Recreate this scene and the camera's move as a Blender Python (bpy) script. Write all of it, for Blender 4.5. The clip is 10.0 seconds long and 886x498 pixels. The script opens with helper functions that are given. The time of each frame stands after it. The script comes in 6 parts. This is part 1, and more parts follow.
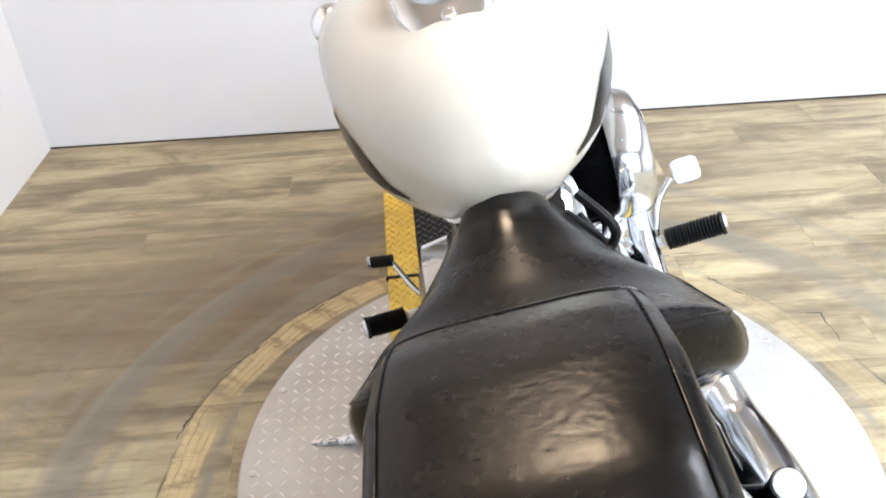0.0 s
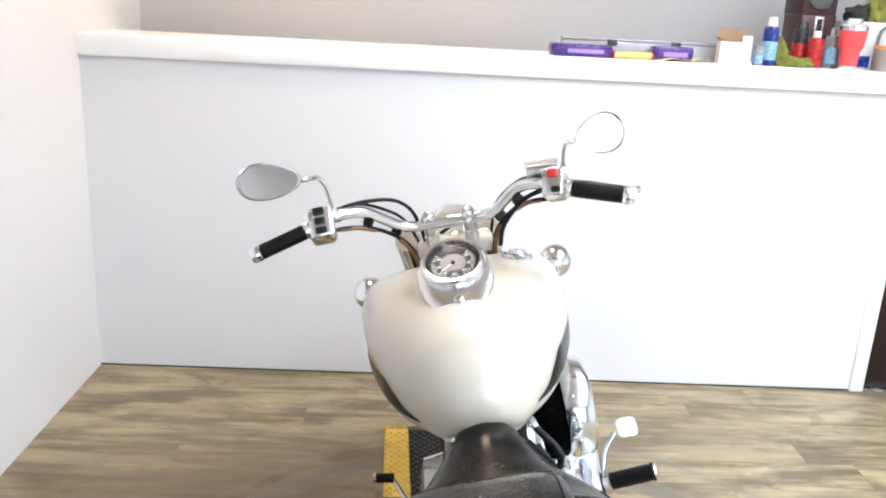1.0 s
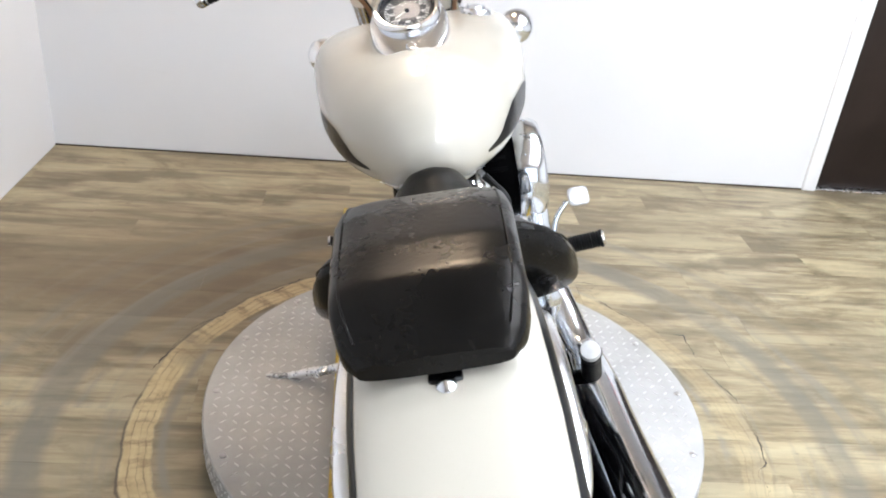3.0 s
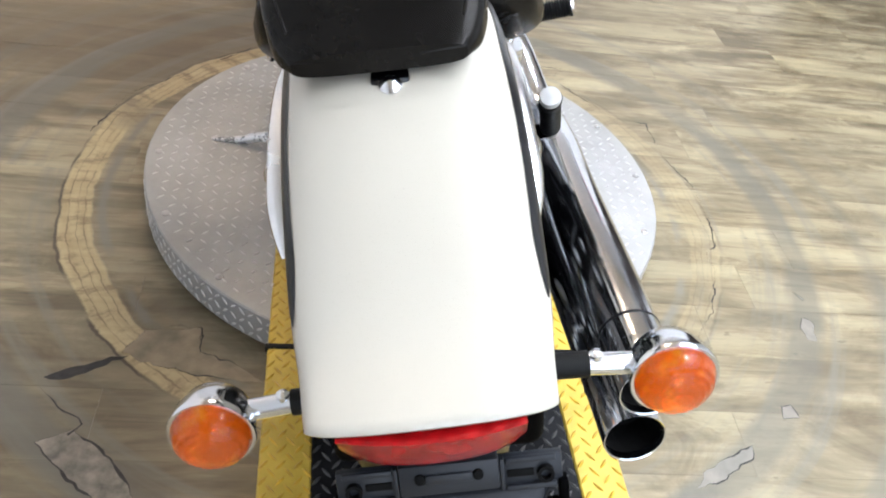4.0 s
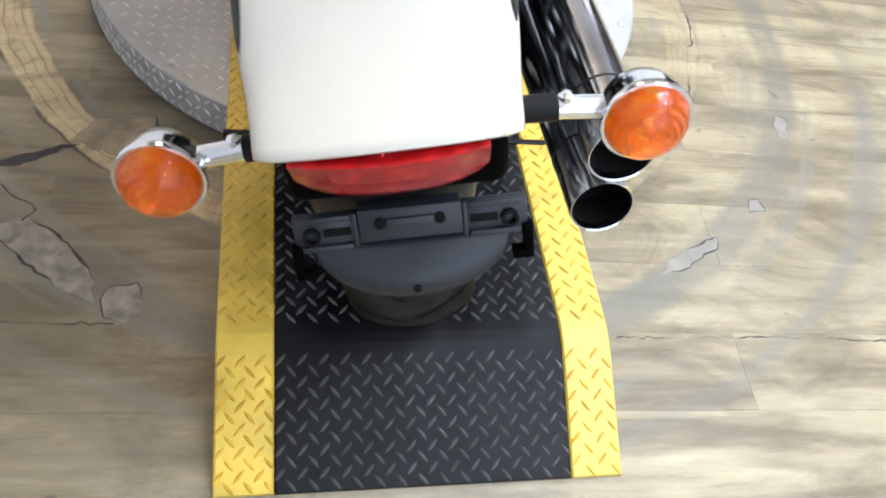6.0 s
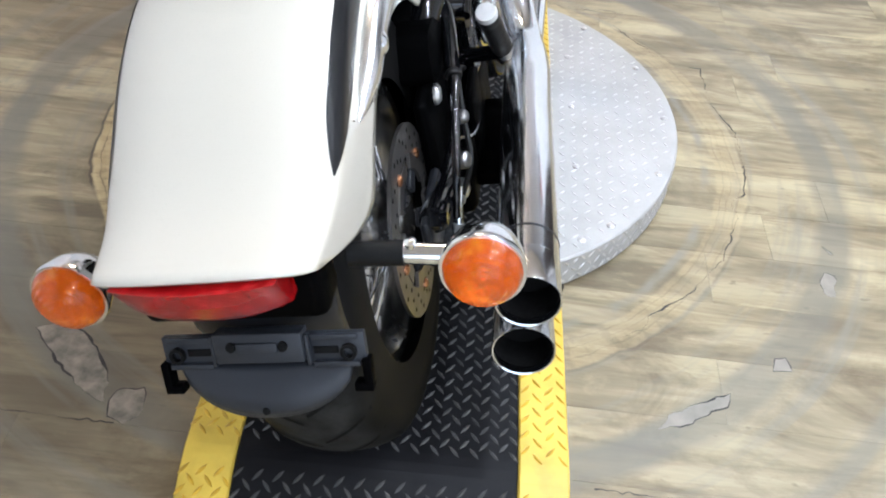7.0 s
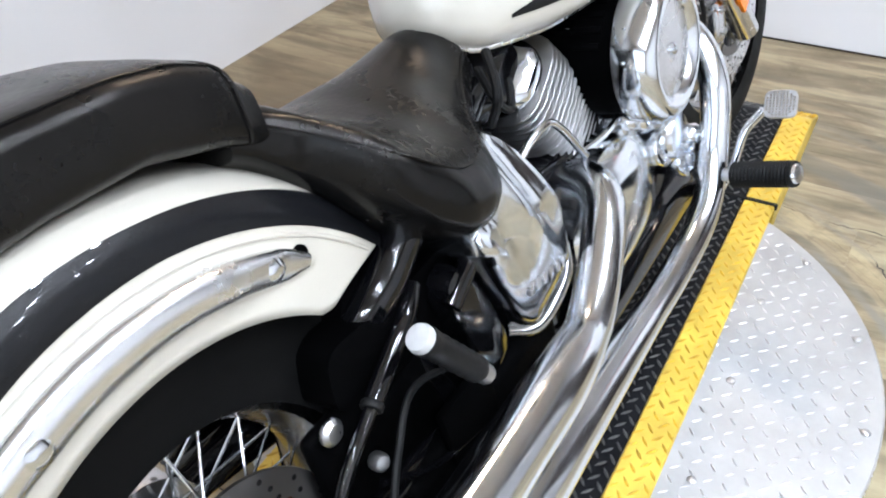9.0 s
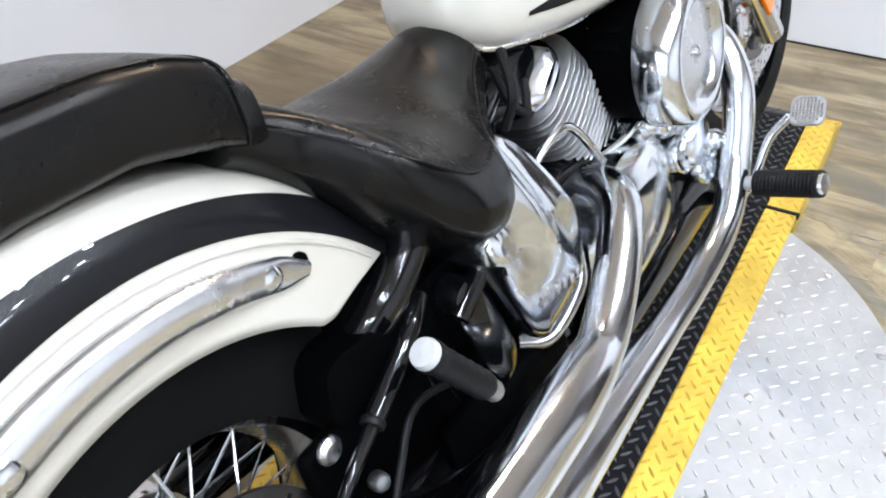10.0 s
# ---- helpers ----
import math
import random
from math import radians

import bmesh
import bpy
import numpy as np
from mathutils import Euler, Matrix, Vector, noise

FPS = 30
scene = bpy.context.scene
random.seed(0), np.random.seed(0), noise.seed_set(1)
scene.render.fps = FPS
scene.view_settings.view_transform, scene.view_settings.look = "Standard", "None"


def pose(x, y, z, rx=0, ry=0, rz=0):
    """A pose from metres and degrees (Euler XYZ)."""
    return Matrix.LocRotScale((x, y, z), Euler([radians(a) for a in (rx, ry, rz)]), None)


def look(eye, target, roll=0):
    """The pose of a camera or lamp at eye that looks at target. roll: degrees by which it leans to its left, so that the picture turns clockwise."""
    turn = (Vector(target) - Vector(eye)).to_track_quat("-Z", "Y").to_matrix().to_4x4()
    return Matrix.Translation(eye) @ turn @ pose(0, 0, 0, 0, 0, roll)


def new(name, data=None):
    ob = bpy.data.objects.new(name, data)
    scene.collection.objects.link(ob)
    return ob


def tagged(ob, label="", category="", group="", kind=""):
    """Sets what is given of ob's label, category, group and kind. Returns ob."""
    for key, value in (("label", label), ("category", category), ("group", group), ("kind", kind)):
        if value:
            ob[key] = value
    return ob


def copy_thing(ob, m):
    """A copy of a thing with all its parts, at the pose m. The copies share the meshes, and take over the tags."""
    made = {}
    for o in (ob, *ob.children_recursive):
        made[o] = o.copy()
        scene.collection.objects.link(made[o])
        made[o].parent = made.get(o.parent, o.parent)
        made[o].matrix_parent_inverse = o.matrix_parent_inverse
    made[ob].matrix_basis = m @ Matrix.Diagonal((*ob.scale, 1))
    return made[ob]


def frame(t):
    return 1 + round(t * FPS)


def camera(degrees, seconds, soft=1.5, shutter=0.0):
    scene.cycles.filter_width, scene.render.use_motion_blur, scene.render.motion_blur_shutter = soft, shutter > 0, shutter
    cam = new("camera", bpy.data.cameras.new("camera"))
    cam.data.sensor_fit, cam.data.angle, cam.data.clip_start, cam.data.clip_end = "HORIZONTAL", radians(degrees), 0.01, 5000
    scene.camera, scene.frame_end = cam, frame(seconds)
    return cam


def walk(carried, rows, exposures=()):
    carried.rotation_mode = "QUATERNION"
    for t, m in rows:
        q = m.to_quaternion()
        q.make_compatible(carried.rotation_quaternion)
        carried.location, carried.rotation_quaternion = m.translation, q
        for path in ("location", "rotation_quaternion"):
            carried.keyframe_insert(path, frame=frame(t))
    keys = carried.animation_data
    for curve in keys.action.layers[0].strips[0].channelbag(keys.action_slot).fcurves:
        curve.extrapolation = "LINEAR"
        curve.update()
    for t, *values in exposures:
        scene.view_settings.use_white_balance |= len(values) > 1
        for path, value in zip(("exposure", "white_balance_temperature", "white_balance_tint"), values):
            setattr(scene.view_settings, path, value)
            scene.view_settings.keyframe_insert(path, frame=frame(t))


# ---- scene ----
cam = camera(57.0, 10.0, 2.0)
PATH = [
    (0, (-0.243, -0.506, 1.315), (-0.202, 1.15, 0.193), -3.1),
    (0.3, (-0.262, -0.66, 1.361), (-0.206, 1.151, 0.514), -3.2),
    (0.5, (-0.279, -0.808, 1.4), (-0.239, 1.036, 0.627), 0.4),
    (0.7, (-0.291, -0.908, 1.459), (-0.257, 0.977, 0.793), 1.6),
    (0.8, (-0.294, -0.938, 1.483), (-0.25, 0.96, 0.872), 1.9),
    (1, (-0.292, -0.981, 1.52), (-0.215, 0.938, 0.961), 3.0),
    (1.5, (-0.283, -1.015, 1.533), (-0.201, 0.923, 1.044), 4.0),
    (2, (-0.286, -1.005, 1.496), (-0.189, 0.89, 0.864), 5.0),
    (2.2, (-0.282, -1.007, 1.48), (-0.169, 0.862, 0.776), 5.4),
    (3.3, (-0.236, -1.023, 1.332), (-0.04, 0.67, 0.285), 6.4),
    (3.5, (-0.235, -1.022, 1.305), (-0.021, 0.621, 0.186), 8.2),
    (4, (-0.213, -1.026, 1.243), (0.073, 0.466, -0.058), 10.8),
    (4.5, (-0.203, -1.033, 1.198), (0.104, 0.336, -0.226), 12.7),
    (5, (-0.195, -1.042, 1.156), (0.176, 0.189, -0.376), 15.5),
    (5.2, (-0.193, -1.048, 1.146), (0.204, 0.143, -0.41), 16.8),
    (6.3, (-0.191, -1.067, 1.158), (0.143, 0.138, -0.404), 13.7),
    (6.5, (-0.139, -1.069, 1.17), (0.071, 0.195, -0.365), 8.5),
    (6.7, (-0.04, -1.068, 1.194), (0.078, 0.289, -0.271), 5.2),
    (7, (0.118, -1.093, 1.234), (0.057, 0.339, -0.162), 4.9),
    (7.2, (0.173, -1.075, 1.247), (0.018, 0.338, -0.161), 2.8),
    (7.5, (0.214, -1.011, 1.249), (-0.091, 0.389, -0.146), 2.2),
    (7.7, (0.226, -0.928, 1.246), (-0.056, 0.501, -0.125), 7.8),
    (8, (0.253, -0.833, 1.253), (-0.099, 0.551, -0.147), 2.1),
    (8.5, (0.362, -0.627, 1.239), (-0.368, 0.673, -0.095), -1.6),
    (8.7, (0.422, -0.544, 1.237), (-0.396, 0.741, -0.06), -0.5),
    (9, (0.473, -0.456, 1.251), (-0.409, 0.819, -0.012), -4.5),
    (9.5, (0.484, -0.394, 1.255), (-0.398, 0.908, 0.02), -3.6),
    (10, (0.451, -0.417, 1.229), (-0.454, 0.841, -0.035), -4.0),
]
walk(cam, [(t, look(eye, target, roll)) for t, eye, target, roll in PATH], [(0.0, 0.36, 5900, 10), (0.5, 0.3, 5950, 10), (1.0, 0.13, 5900, 10), (2.0, 0.13, 5950, 10), (3.5, 0.0, 5900, 10), (5.0, 0.03, 5700, 10), (6.5, 0.06, 5700, 10), (7.0, -0.08, 5700, 10), (7.5, -0.15, 5750, 10), (8.5, -0.06, 5700, 10), (10.0, -0.03, 5700, 10)])

# ---- light ----
world = bpy.data.worlds.new("room_world")
scene.world = world
world.use_nodes = True
sky = world.node_tree.nodes.new("ShaderNodeTexSky")
sky.sky_type, sky.sun_disc, sky.sun_elevation, sky.sun_rotation = "NISHITA", False, radians(40), radians(200)
world.node_tree.links.new(sky.outputs[0], world.node_tree.nodes["Background"].inputs[0])
world.node_tree.nodes["Background"].inputs[1].default_value = 0.1
# daylight through the roll-up door opening in the south wall
for where, target, size, power in (((0.9, -3.62, 1.25), (0.4, 0.0, 0.95), (2.8, 2.2), 45.0),):
    day = bpy.data.lights.new("daylight", "AREA")
    day.shape, day.size, day.size_y, day.energy, day.color = "RECTANGLE", size[0], size[1], power, (0.90, 0.95, 1.0)
    new("daylight", day).matrix_world = look(where, target)
LED, WARM = 560.0, 74.0


# ---- materials ----
def rgb(c):
    return (c[0], c[1], c[2], 1.0)


class Mat:
    """A small builder round one Principled material."""

    def __init__(self, name, base=(0.8, 0.8, 0.8), rough=0.5, metal=0.0, coat=0.0, spec=0.5):
        self.m = bpy.data.materials.new(name)
        self.m.use_nodes = True
        self.t = self.m.node_tree
        self.b = self.t.nodes["Principled BSDF"]
        self.b.inputs["Base Color"].default_value = rgb(base)
        self.b.inputs["Roughness"].default_value = rough
        self.b.inputs["Metallic"].default_value = metal
        self.b.inputs["Coat Weight"].default_value = coat
        self.b.inputs["Coat Roughness"].default_value = 0.04
        self.b.inputs["Specular IOR Level"].default_value = spec

    def node(self, kind, **kw):
        n = self.t.nodes.new(kind)
        for k, v in kw.items():
            n.inputs[k].default_value = v
        return n

    def link(self, a, b):
        self.t.links.new(a, b)

    def coords(self, scale=(1, 1, 1), world_space=False):
        mp = self.node("ShaderNodeMapping", Scale=scale)
        if world_space:
            src = self.t.nodes.new("ShaderNodeNewGeometry").outputs["Position"]
        else:
            src = self.t.nodes.new("ShaderNodeTexCoord").outputs["Object"]
        self.link(src, mp.inputs["Vector"])
        return mp.outputs["Vector"]

    def noise(self, vec, scale, detail=4.0, rough=0.55, dist=0.0):
        n = self.node("ShaderNodeTexNoise", Scale=scale, Detail=detail, Roughness=rough, Distortion=dist)
        self.link(vec, n.inputs["Vector"])
        return n.outputs["Fac"]

    def ramp(self, fac, stops):
        n = self.t.nodes.new("ShaderNodeValToRGB")
        el = n.color_ramp.elements
        while len(el) < len(stops):
            el.new(0.5)
        for e, (p, c) in zip(el, stops):
            e.position = p
            e.color = rgb(c) if not isinstance(c, (int, float)) else (c, c, c, 1)
        self.link(fac, n.inputs["Fac"])
        return n.outputs["Color"]

    def math(self, op, a, b=None, c=None, clamp=False):
        n = self.t.nodes.new("ShaderNodeMath")
        n.operation = op
        n.use_clamp = clamp
        for i, v in enumerate((a, b, c)):
            if v is None:
                continue
            if isinstance(v, (int, float)):
                n.inputs[i].default_value = v
            else:
                self.link(v, n.inputs[i])
        return n.outputs[0]

    def mix(self, fac, a, b, kind="MIX"):
        n = self.t.nodes.new("ShaderNodeMix")
        n.data_type = "RGBA"
        n.blend_type = kind
        n.clamp_factor = True
        for i, v in ((0, fac), (6, a), (7, b)):
            if isinstance(v, (int, float)):
                n.inputs[i].default_value = v
            elif isinstance(v, tuple):
                n.inputs[i].default_value = rgb(v)
            else:
                self.link(v, n.inputs[i])
        return n.outputs[2]

    def bump(self, h, strength=0.3, distance=0.001):
        n = self.node("ShaderNodeBump", Strength=strength, Distance=distance)
        self.link(h, n.inputs["Height"])
        self.link(n.outputs[0], self.b.inputs["Normal"])
        return n

    def color(self, out):
        self.link(out, self.b.inputs["Base Color"])

    def rough(self, out):
        self.link(out, self.b.inputs["Roughness"])


def worn(name, base, rough=0.5, metal=0.0, coat=0.0, var=0.12, scale=14.0, grain=120.0, bump=0.15, dist=0.0006, spread=0.12, spec=0.5):
    """A plain surface with blotches and grain."""
    k = Mat(name, base, rough, metal, coat, spec)
    v = k.coords()
    big = k.noise(v, scale)
    fine = k.noise(v, grain, 3)
    lo = tuple(c * (1 - var) for c in base)
    hi = tuple(min(1, c * (1 + var)) for c in base)
    k.color(k.ramp(big, [(0.3, lo), (0.7, hi)]))
    k.rough(k.ramp(k.mix(0.5, big, fine), [(0.3, max(0.02, rough - spread)), (0.7, min(1, rough + spread))]))
    k.bump(fine, bump, dist)
    return k.m


def make_floor():
    k = Mat("vinyl_plank", (0.4, 0.33, 0.24), 0.42, spec=0.32)
    pos = k.coords((1, 1, 1), True)
    info = k.t.nodes.new("ShaderNodeObjectInfo")
    off = k.t.nodes.new("ShaderNodeVectorMath")
    off.operation = "MULTIPLY_ADD"
    comb = k.t.nodes.new("ShaderNodeCombineXYZ")
    for i in (0, 1):
        k.link(info.outputs["Random"], comb.inputs[i])
    k.link(comb.outputs[0], off.inputs[0])
    off.inputs[1].default_value = (1.3, 0.22, 0)
    k.link(pos, off.inputs[2])
    st = k.node("ShaderNodeMapping", Scale=(0.9, 9.0, 1.0))
    k.link(off.outputs[0], st.inputs["Vector"])
    grain = k.noise(st.outputs["Vector"], 2.2, 8, 0.66, 0.5)
    st2 = k.node("ShaderNodeMapping", Scale=(4.0, 70.0, 1.0))
    k.link(off.outputs[0], st2.inputs["Vector"])
    fine = k.noise(st2.outputs["Vector"], 2.0, 5)
    wood = k.ramp(grain, [(0.26, (0.055, 0.043, 0.030)), (0.37, (0.16, 0.125, 0.083)), (0.47, (0.29, 0.24, 0.165)), (0.60, (0.385, 0.33, 0.235)), (0.78, (0.45, 0.392, 0.285))])
    st3 = k.node("ShaderNodeMapping", Scale=(0.8, 3.6, 1.0))
    k.link(off.outputs[0], st3.inputs["Vector"])
    board = k.noise(st3.outputs["Vector"], 2.3, 4, 0.6, 0.3)
    wood = k.mix(k.ramp(board, [(0.36, 0.85), (0.52, 0.0)]), wood, (0.10, 0.080, 0.055))
    wood = k.mix(k.ramp(board, [(0.53, 0.0), (0.70, 0.55)]), wood, (0.455, 0.39, 0.26))
    wood = k.mix(k.math("MULTIPLY", fine, 0.38), wood, (0.21, 0.165, 0.11))
    streak = k.ramp(k.noise(st2.outputs["Vector"], 0.55, 6, 0.7, 0.4), [(0.58, 0.0), (0.74, 0.34)])
    wood = k.mix(streak, wood, (0.085, 0.066, 0.045))
    knots = k.ramp(k.noise(k.coords((1, 2.2, 1), True), 17.0, 2), [(0.70, 0.0), (0.77, 0.55)])
    wood = k.mix(knots, wood, (0.06, 0.048, 0.036))
    tone = k.ramp(info.outputs["Random"], [(0.0, 0.92), (0.5, 0.98), (1.0, 1.03)])
    wood = k.mix(1.0, wood, tone, "MULTIPLY")
    # greyer, dirtier vinyl in the trodden part behind the turntable
    sep = k.t.nodes.new("ShaderNodeSeparateXYZ")
    k.link(pos, sep.inputs[0])
    X, Y = sep.outputs[0], sep.outputs[1]
    dirt = k.noise(pos, 1.7, 4)
    wood = k.mix(k.ramp(dirt, [(0.42, 0.0), (0.72, 0.5)]), wood, (0.17, 0.142, 0.10))
    # brown stains ground into the grain
    blot = k.noise(k.coords((1, 2.0, 1), True), 3.1, 7, 0.68, 0.6)
    wood = k.mix(k.ramp(blot, [(0.50, 0.0), (0.66, 0.72)]), wood, (0.105, 0.079, 0.050))
    wood = k.mix(k.ramp(blot, [(0.30, 0.4), (0.42, 0.0)]), wood, (0.50, 0.42, 0.28))
    # a broad darker brown patch near the half wall
    sx, sy = k.math("MULTIPLY", k.math("ADD", X, 0.95), 1.1), k.math("MULTIPLY", k.math("SUBTRACT", Y, 1.25), 1.9)
    far = k.math("ADD", k.math("SQRT", k.math("ADD", k.math("MULTIPLY", sx, sx), k.math("MULTIPLY", sy, sy))), k.math("MULTIPLY", k.math("SUBTRACT", k.noise(st.outputs["Vector"], 1.5, 4), 0.5), 0.7))
    wood = k.mix(k.ramp(far, [(0.35, 0.80), (1.05, 0.0)]), wood, (0.12, 0.088, 0.055))
    # ground-in dirt where the vinyl has lifted behind the turntable
    qx, qy = k.math("ADD", X, 0.86), k.math("MULTIPLY", k.math("ADD", Y, 0.26), 1.5)
    near = k.math("ADD", k.math("SQRT", k.math("ADD", k.math("MULTIPLY", qx, qx), k.math("MULTIPLY", qy, qy))), k.math("MULTIPLY", k.math("SUBTRACT", k.noise(k.coords((1, 2.4, 1), True), 3.4, 6, 0.62, 0.4), 0.5), 0.75))
    wood = k.mix(k.ramp(near, [(0.30, 0.55), (0.78, 0.0)]), wood, (0.095, 0.075, 0.052))
    # distance from the turntable's pivot
    dx, dy = k.math("SUBTRACT", X, -0.022), k.math("SUBTRACT", Y, 0.602)
    r = k.math("SQRT", k.math("ADD", k.math("MULTIPLY", dx, dx), k.math("MULTIPLY", dy, dy)))
    wob = k.noise(pos, 5.0, 6, 0.6)
    rw = k.math("ADD", r, k.math("MULTIPLY", k.math("SUBTRACT", wob, 0.5), 0.05))

    def band(centre, half, soft):
        d = k.math("ABSOLUTE", k.math("SUBTRACT", rw, centre))
        return k.math("SMOOTH_MIN", 1.0, k.math("DIVIDE", k.math("SUBTRACT", half, d), soft, clamp=True), 0.0, clamp=True)

    # faint grey tracks that run round the pivot
    ang = k.math("ARCTAN2", dy, dx)
    pol = k.t.nodes.new("ShaderNodeCombineXYZ")
    k.link(k.math("MULTIPLY", r, 17.0), pol.inputs[0])
    k.link(k.math("MULTIPLY", ang, 1.1), pol.inputs[1])
    rings = k.ramp(k.noise(pol.outputs[0], 1.0, 4, 0.6), [(0.50, 0.0), (0.66, 1.0)])
    out = k.math("MULTIPLY", k.math("SUBTRACT", r, 0.62, clamp=True), 6.0, clamp=True)
    fade = k.math("SUBTRACT", 1.0, k.math("MULTIPLY", k.math("SUBTRACT", r, 1.1, clamp=True), 2.5), clamp=True)
    wood = k.mix(k.math("MULTIPLY", k.math("MULTIPLY", rings, out), k.math("MULTIPLY", fade, 0.6)), wood, (0.18, 0.17, 0.155))
    patch = k.ramp(k.noise(pos, 2.6, 3), [(0.36, 0.0), (0.46, 1.0)])
    left = k.ramp(k.math("ADD", k.math("MULTIPLY", X, -0.5), 0.45), [(0.42, 0.32), (0.58, 1.0)])
    # tyre scuffs run round at one metre
    scuff = k.math("MULTIPLY", k.math("MAXIMUM", band(1.0, 0.05, 0.025), k.math("MULTIPLY", band(1.21, 0.03, 0.025), 0.5)), k.ramp(k.noise(pos, 3.0, 3), [(0.25, 0.45), (0.6, 1.0)]))
    wood = k.mix(k.math("MULTIPLY", scuff, 0.75), wood, (0.135, 0.127, 0.115))
    # worn-through yellow layer under the torn vinyl
    bare = k.math("MULTIPLY", k.math("MULTIPLY", band(0.763, 0.038, 0.006), patch), left)
    raw = k.ramp(k.mix(0.6, k.noise(st2.outputs["Vector"], 1.2, 5), k.noise(pol.outputs[0], 3.2, 5)), [(0.3, (0.38, 0.29, 0.155)), (0.7, (0.60, 0.48, 0.30))])
    pol2 = k.t.nodes.new("ShaderNodeCombineXYZ")
    k.link(k.math("MULTIPLY", r, 9.0), pol2.inputs[0])
    k.link(k.math("MULTIPLY", ang, 15.0), pol2.inputs[1])
    score = k.ramp(k.noise(pol2.outputs[0], 1.3, 5, 0.65), [(0.50, 0.0), (0.62, 0.75)])
    raw = k.mix(score, raw, (0.20, 0.15, 0.09))
    for ring, width in ((0.742, 0.0022), (0.758, 0.0016), (0.779, 0.0024)):
        raw = k.mix(k.math("MULTIPLY", band(ring, width, 0.0015), k.ramp(k.noise(pol2.outputs[0], 0.8, 2), [(0.35, 0.2), (0.55, 0.8)])), raw, (0.17, 0.125, 0.075))
    wood = k.mix(k.math("MULTIPLY", bare, 0.72), wood, raw)
    # grey glue smear and dust next to the plate
    smear = k.math("MULTIPLY", band(0.705, 0.016, 0.012), k.ramp(k.noise(pos, 6.0, 3), [(0.42, 0.0), (0.55, 1.0)]))
    wood = k.mix(k.math("MULTIPLY", smear, 0.75), wood, (0.19, 0.18, 0.165))
    edge = k.math("MULTIPLY", band(0.802, 0.0045, 0.003), k.math("MULTIPLY", left, k.ramp(k.noise(pos, 4.0, 2), [(0.42, 0.0), (0.52, 1.0)])))
    wood = k.mix(k.math("MULTIPLY", edge, 0.8), wood, (0.06, 0.045, 0.035))
    k.color(k.mix(1.0, wood, (1.0, 1.01, 0.93), "MULTIPLY"))
    k.rough(k.ramp(k.mix(0.5, grain, dirt), [(0.3, 0.34), (0.7, 0.58)]))
    h = k.math("SUBTRACT", k.math("MULTIPLY", fine, 0.6), k.math("MULTIPLY", edge, 1.2))
    k.bump(h, 0.35, 0.0015)
    return k.m


def make_leather():
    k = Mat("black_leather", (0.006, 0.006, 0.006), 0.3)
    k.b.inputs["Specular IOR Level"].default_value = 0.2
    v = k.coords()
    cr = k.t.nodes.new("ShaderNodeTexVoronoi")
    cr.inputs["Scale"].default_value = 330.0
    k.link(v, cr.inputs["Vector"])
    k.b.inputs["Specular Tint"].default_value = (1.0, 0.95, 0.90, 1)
    wr = k.noise(v, 125.0, 1, 0.5)
    big = k.noise(v, 7.0, 3)
    k.color(k.ramp(big, [(0.3, (0.003, 0.003, 0.003)), (0.7, (0.006, 0.0056, 0.0052))]))
    k.rough(k.ramp(k.mix(0.8, wr, big), [(0.35, 0.19), (0.65, 0.33)]))
    h = k.math("ADD", k.math("MULTIPLY", wr, 0.8), k.math("MULTIPLY", cr.outputs["Distance"], 0.04))
    k.bump(h, 0.13, 0.0026)
    return k.m


def make_paint(name, base, coat=1.0, spec=0.5):
    k = Mat(name, base, 0.34, 0.0, coat, spec)
    v = k.coords()
    fl = k.noise(v, 900.0, 2)
    big = k.noise(v, 5.0, 3)
    k.color(k.mix(k.math("MULTIPLY", big, 0.25), base, tuple(c * 0.93 for c in base)))
    k.rough(k.ramp(fl, [(0.3, 0.26), (0.7, 0.42)]))
    k.b.inputs["Coat Roughness"].default_value = 0.03
    return k.m


def make_lens(name, base, glow, ribs=90.0, clear=0.8):
    k = Mat(name, base, 0.08)
    k.b.inputs["Transmission Weight"].default_value = clear
    k.b.inputs["IOR"].default_value = 1.35
    k.b.inputs["Coat Weight"].default_value = 0.35
    v = k.coords()
    w = k.t.nodes.new("ShaderNodeTexWave")
    w.wave_type = "RINGS"
    w.rings_direction = "Y"
    w.inputs["Scale"].default_value = ribs
    k.link(v, w.inputs["Vector"])
    big = k.noise(v, 30.0, 2)
    cell = k.t.nodes.new("ShaderNodeTexVoronoi")
    cell.inputs["Scale"].default_value = 85.0
    k.link(v, cell.inputs["Vector"])
    tint = k.ramp(k.mix(0.7, cell.outputs["Distance"], big), [(0.30, glow), (0.45, base), (0.70, tuple(c * 0.7 for c in base))])
    k.color(tint)
    k.bump(k.math("ADD", w.outputs["Fac"], k.math("MULTIPLY", cell.outputs["Distance"], 0.25)), 0.8, 0.0018)
    return k.m


def make_chrome(name, base=(0.82, 0.85, 0.895), rough=0.13, smut=0.08):
    k = Mat(name, base, rough, 1.0)
    v = k.coords()
    n = k.noise(v, 18.0, 5, 0.6)
    k.rough(k.ramp(n, [(0.35, max(0.02, rough - 0.03)), (0.75, rough + smut)]))
    k.color(k.ramp(k.noise(v, 6.0, 3), [(0.3, tuple(c * 0.93 for c in base)), (0.7, base)]))
    k.bump(k.noise(v, 9.0, 3), 0.06, 0.002)
    return k.m


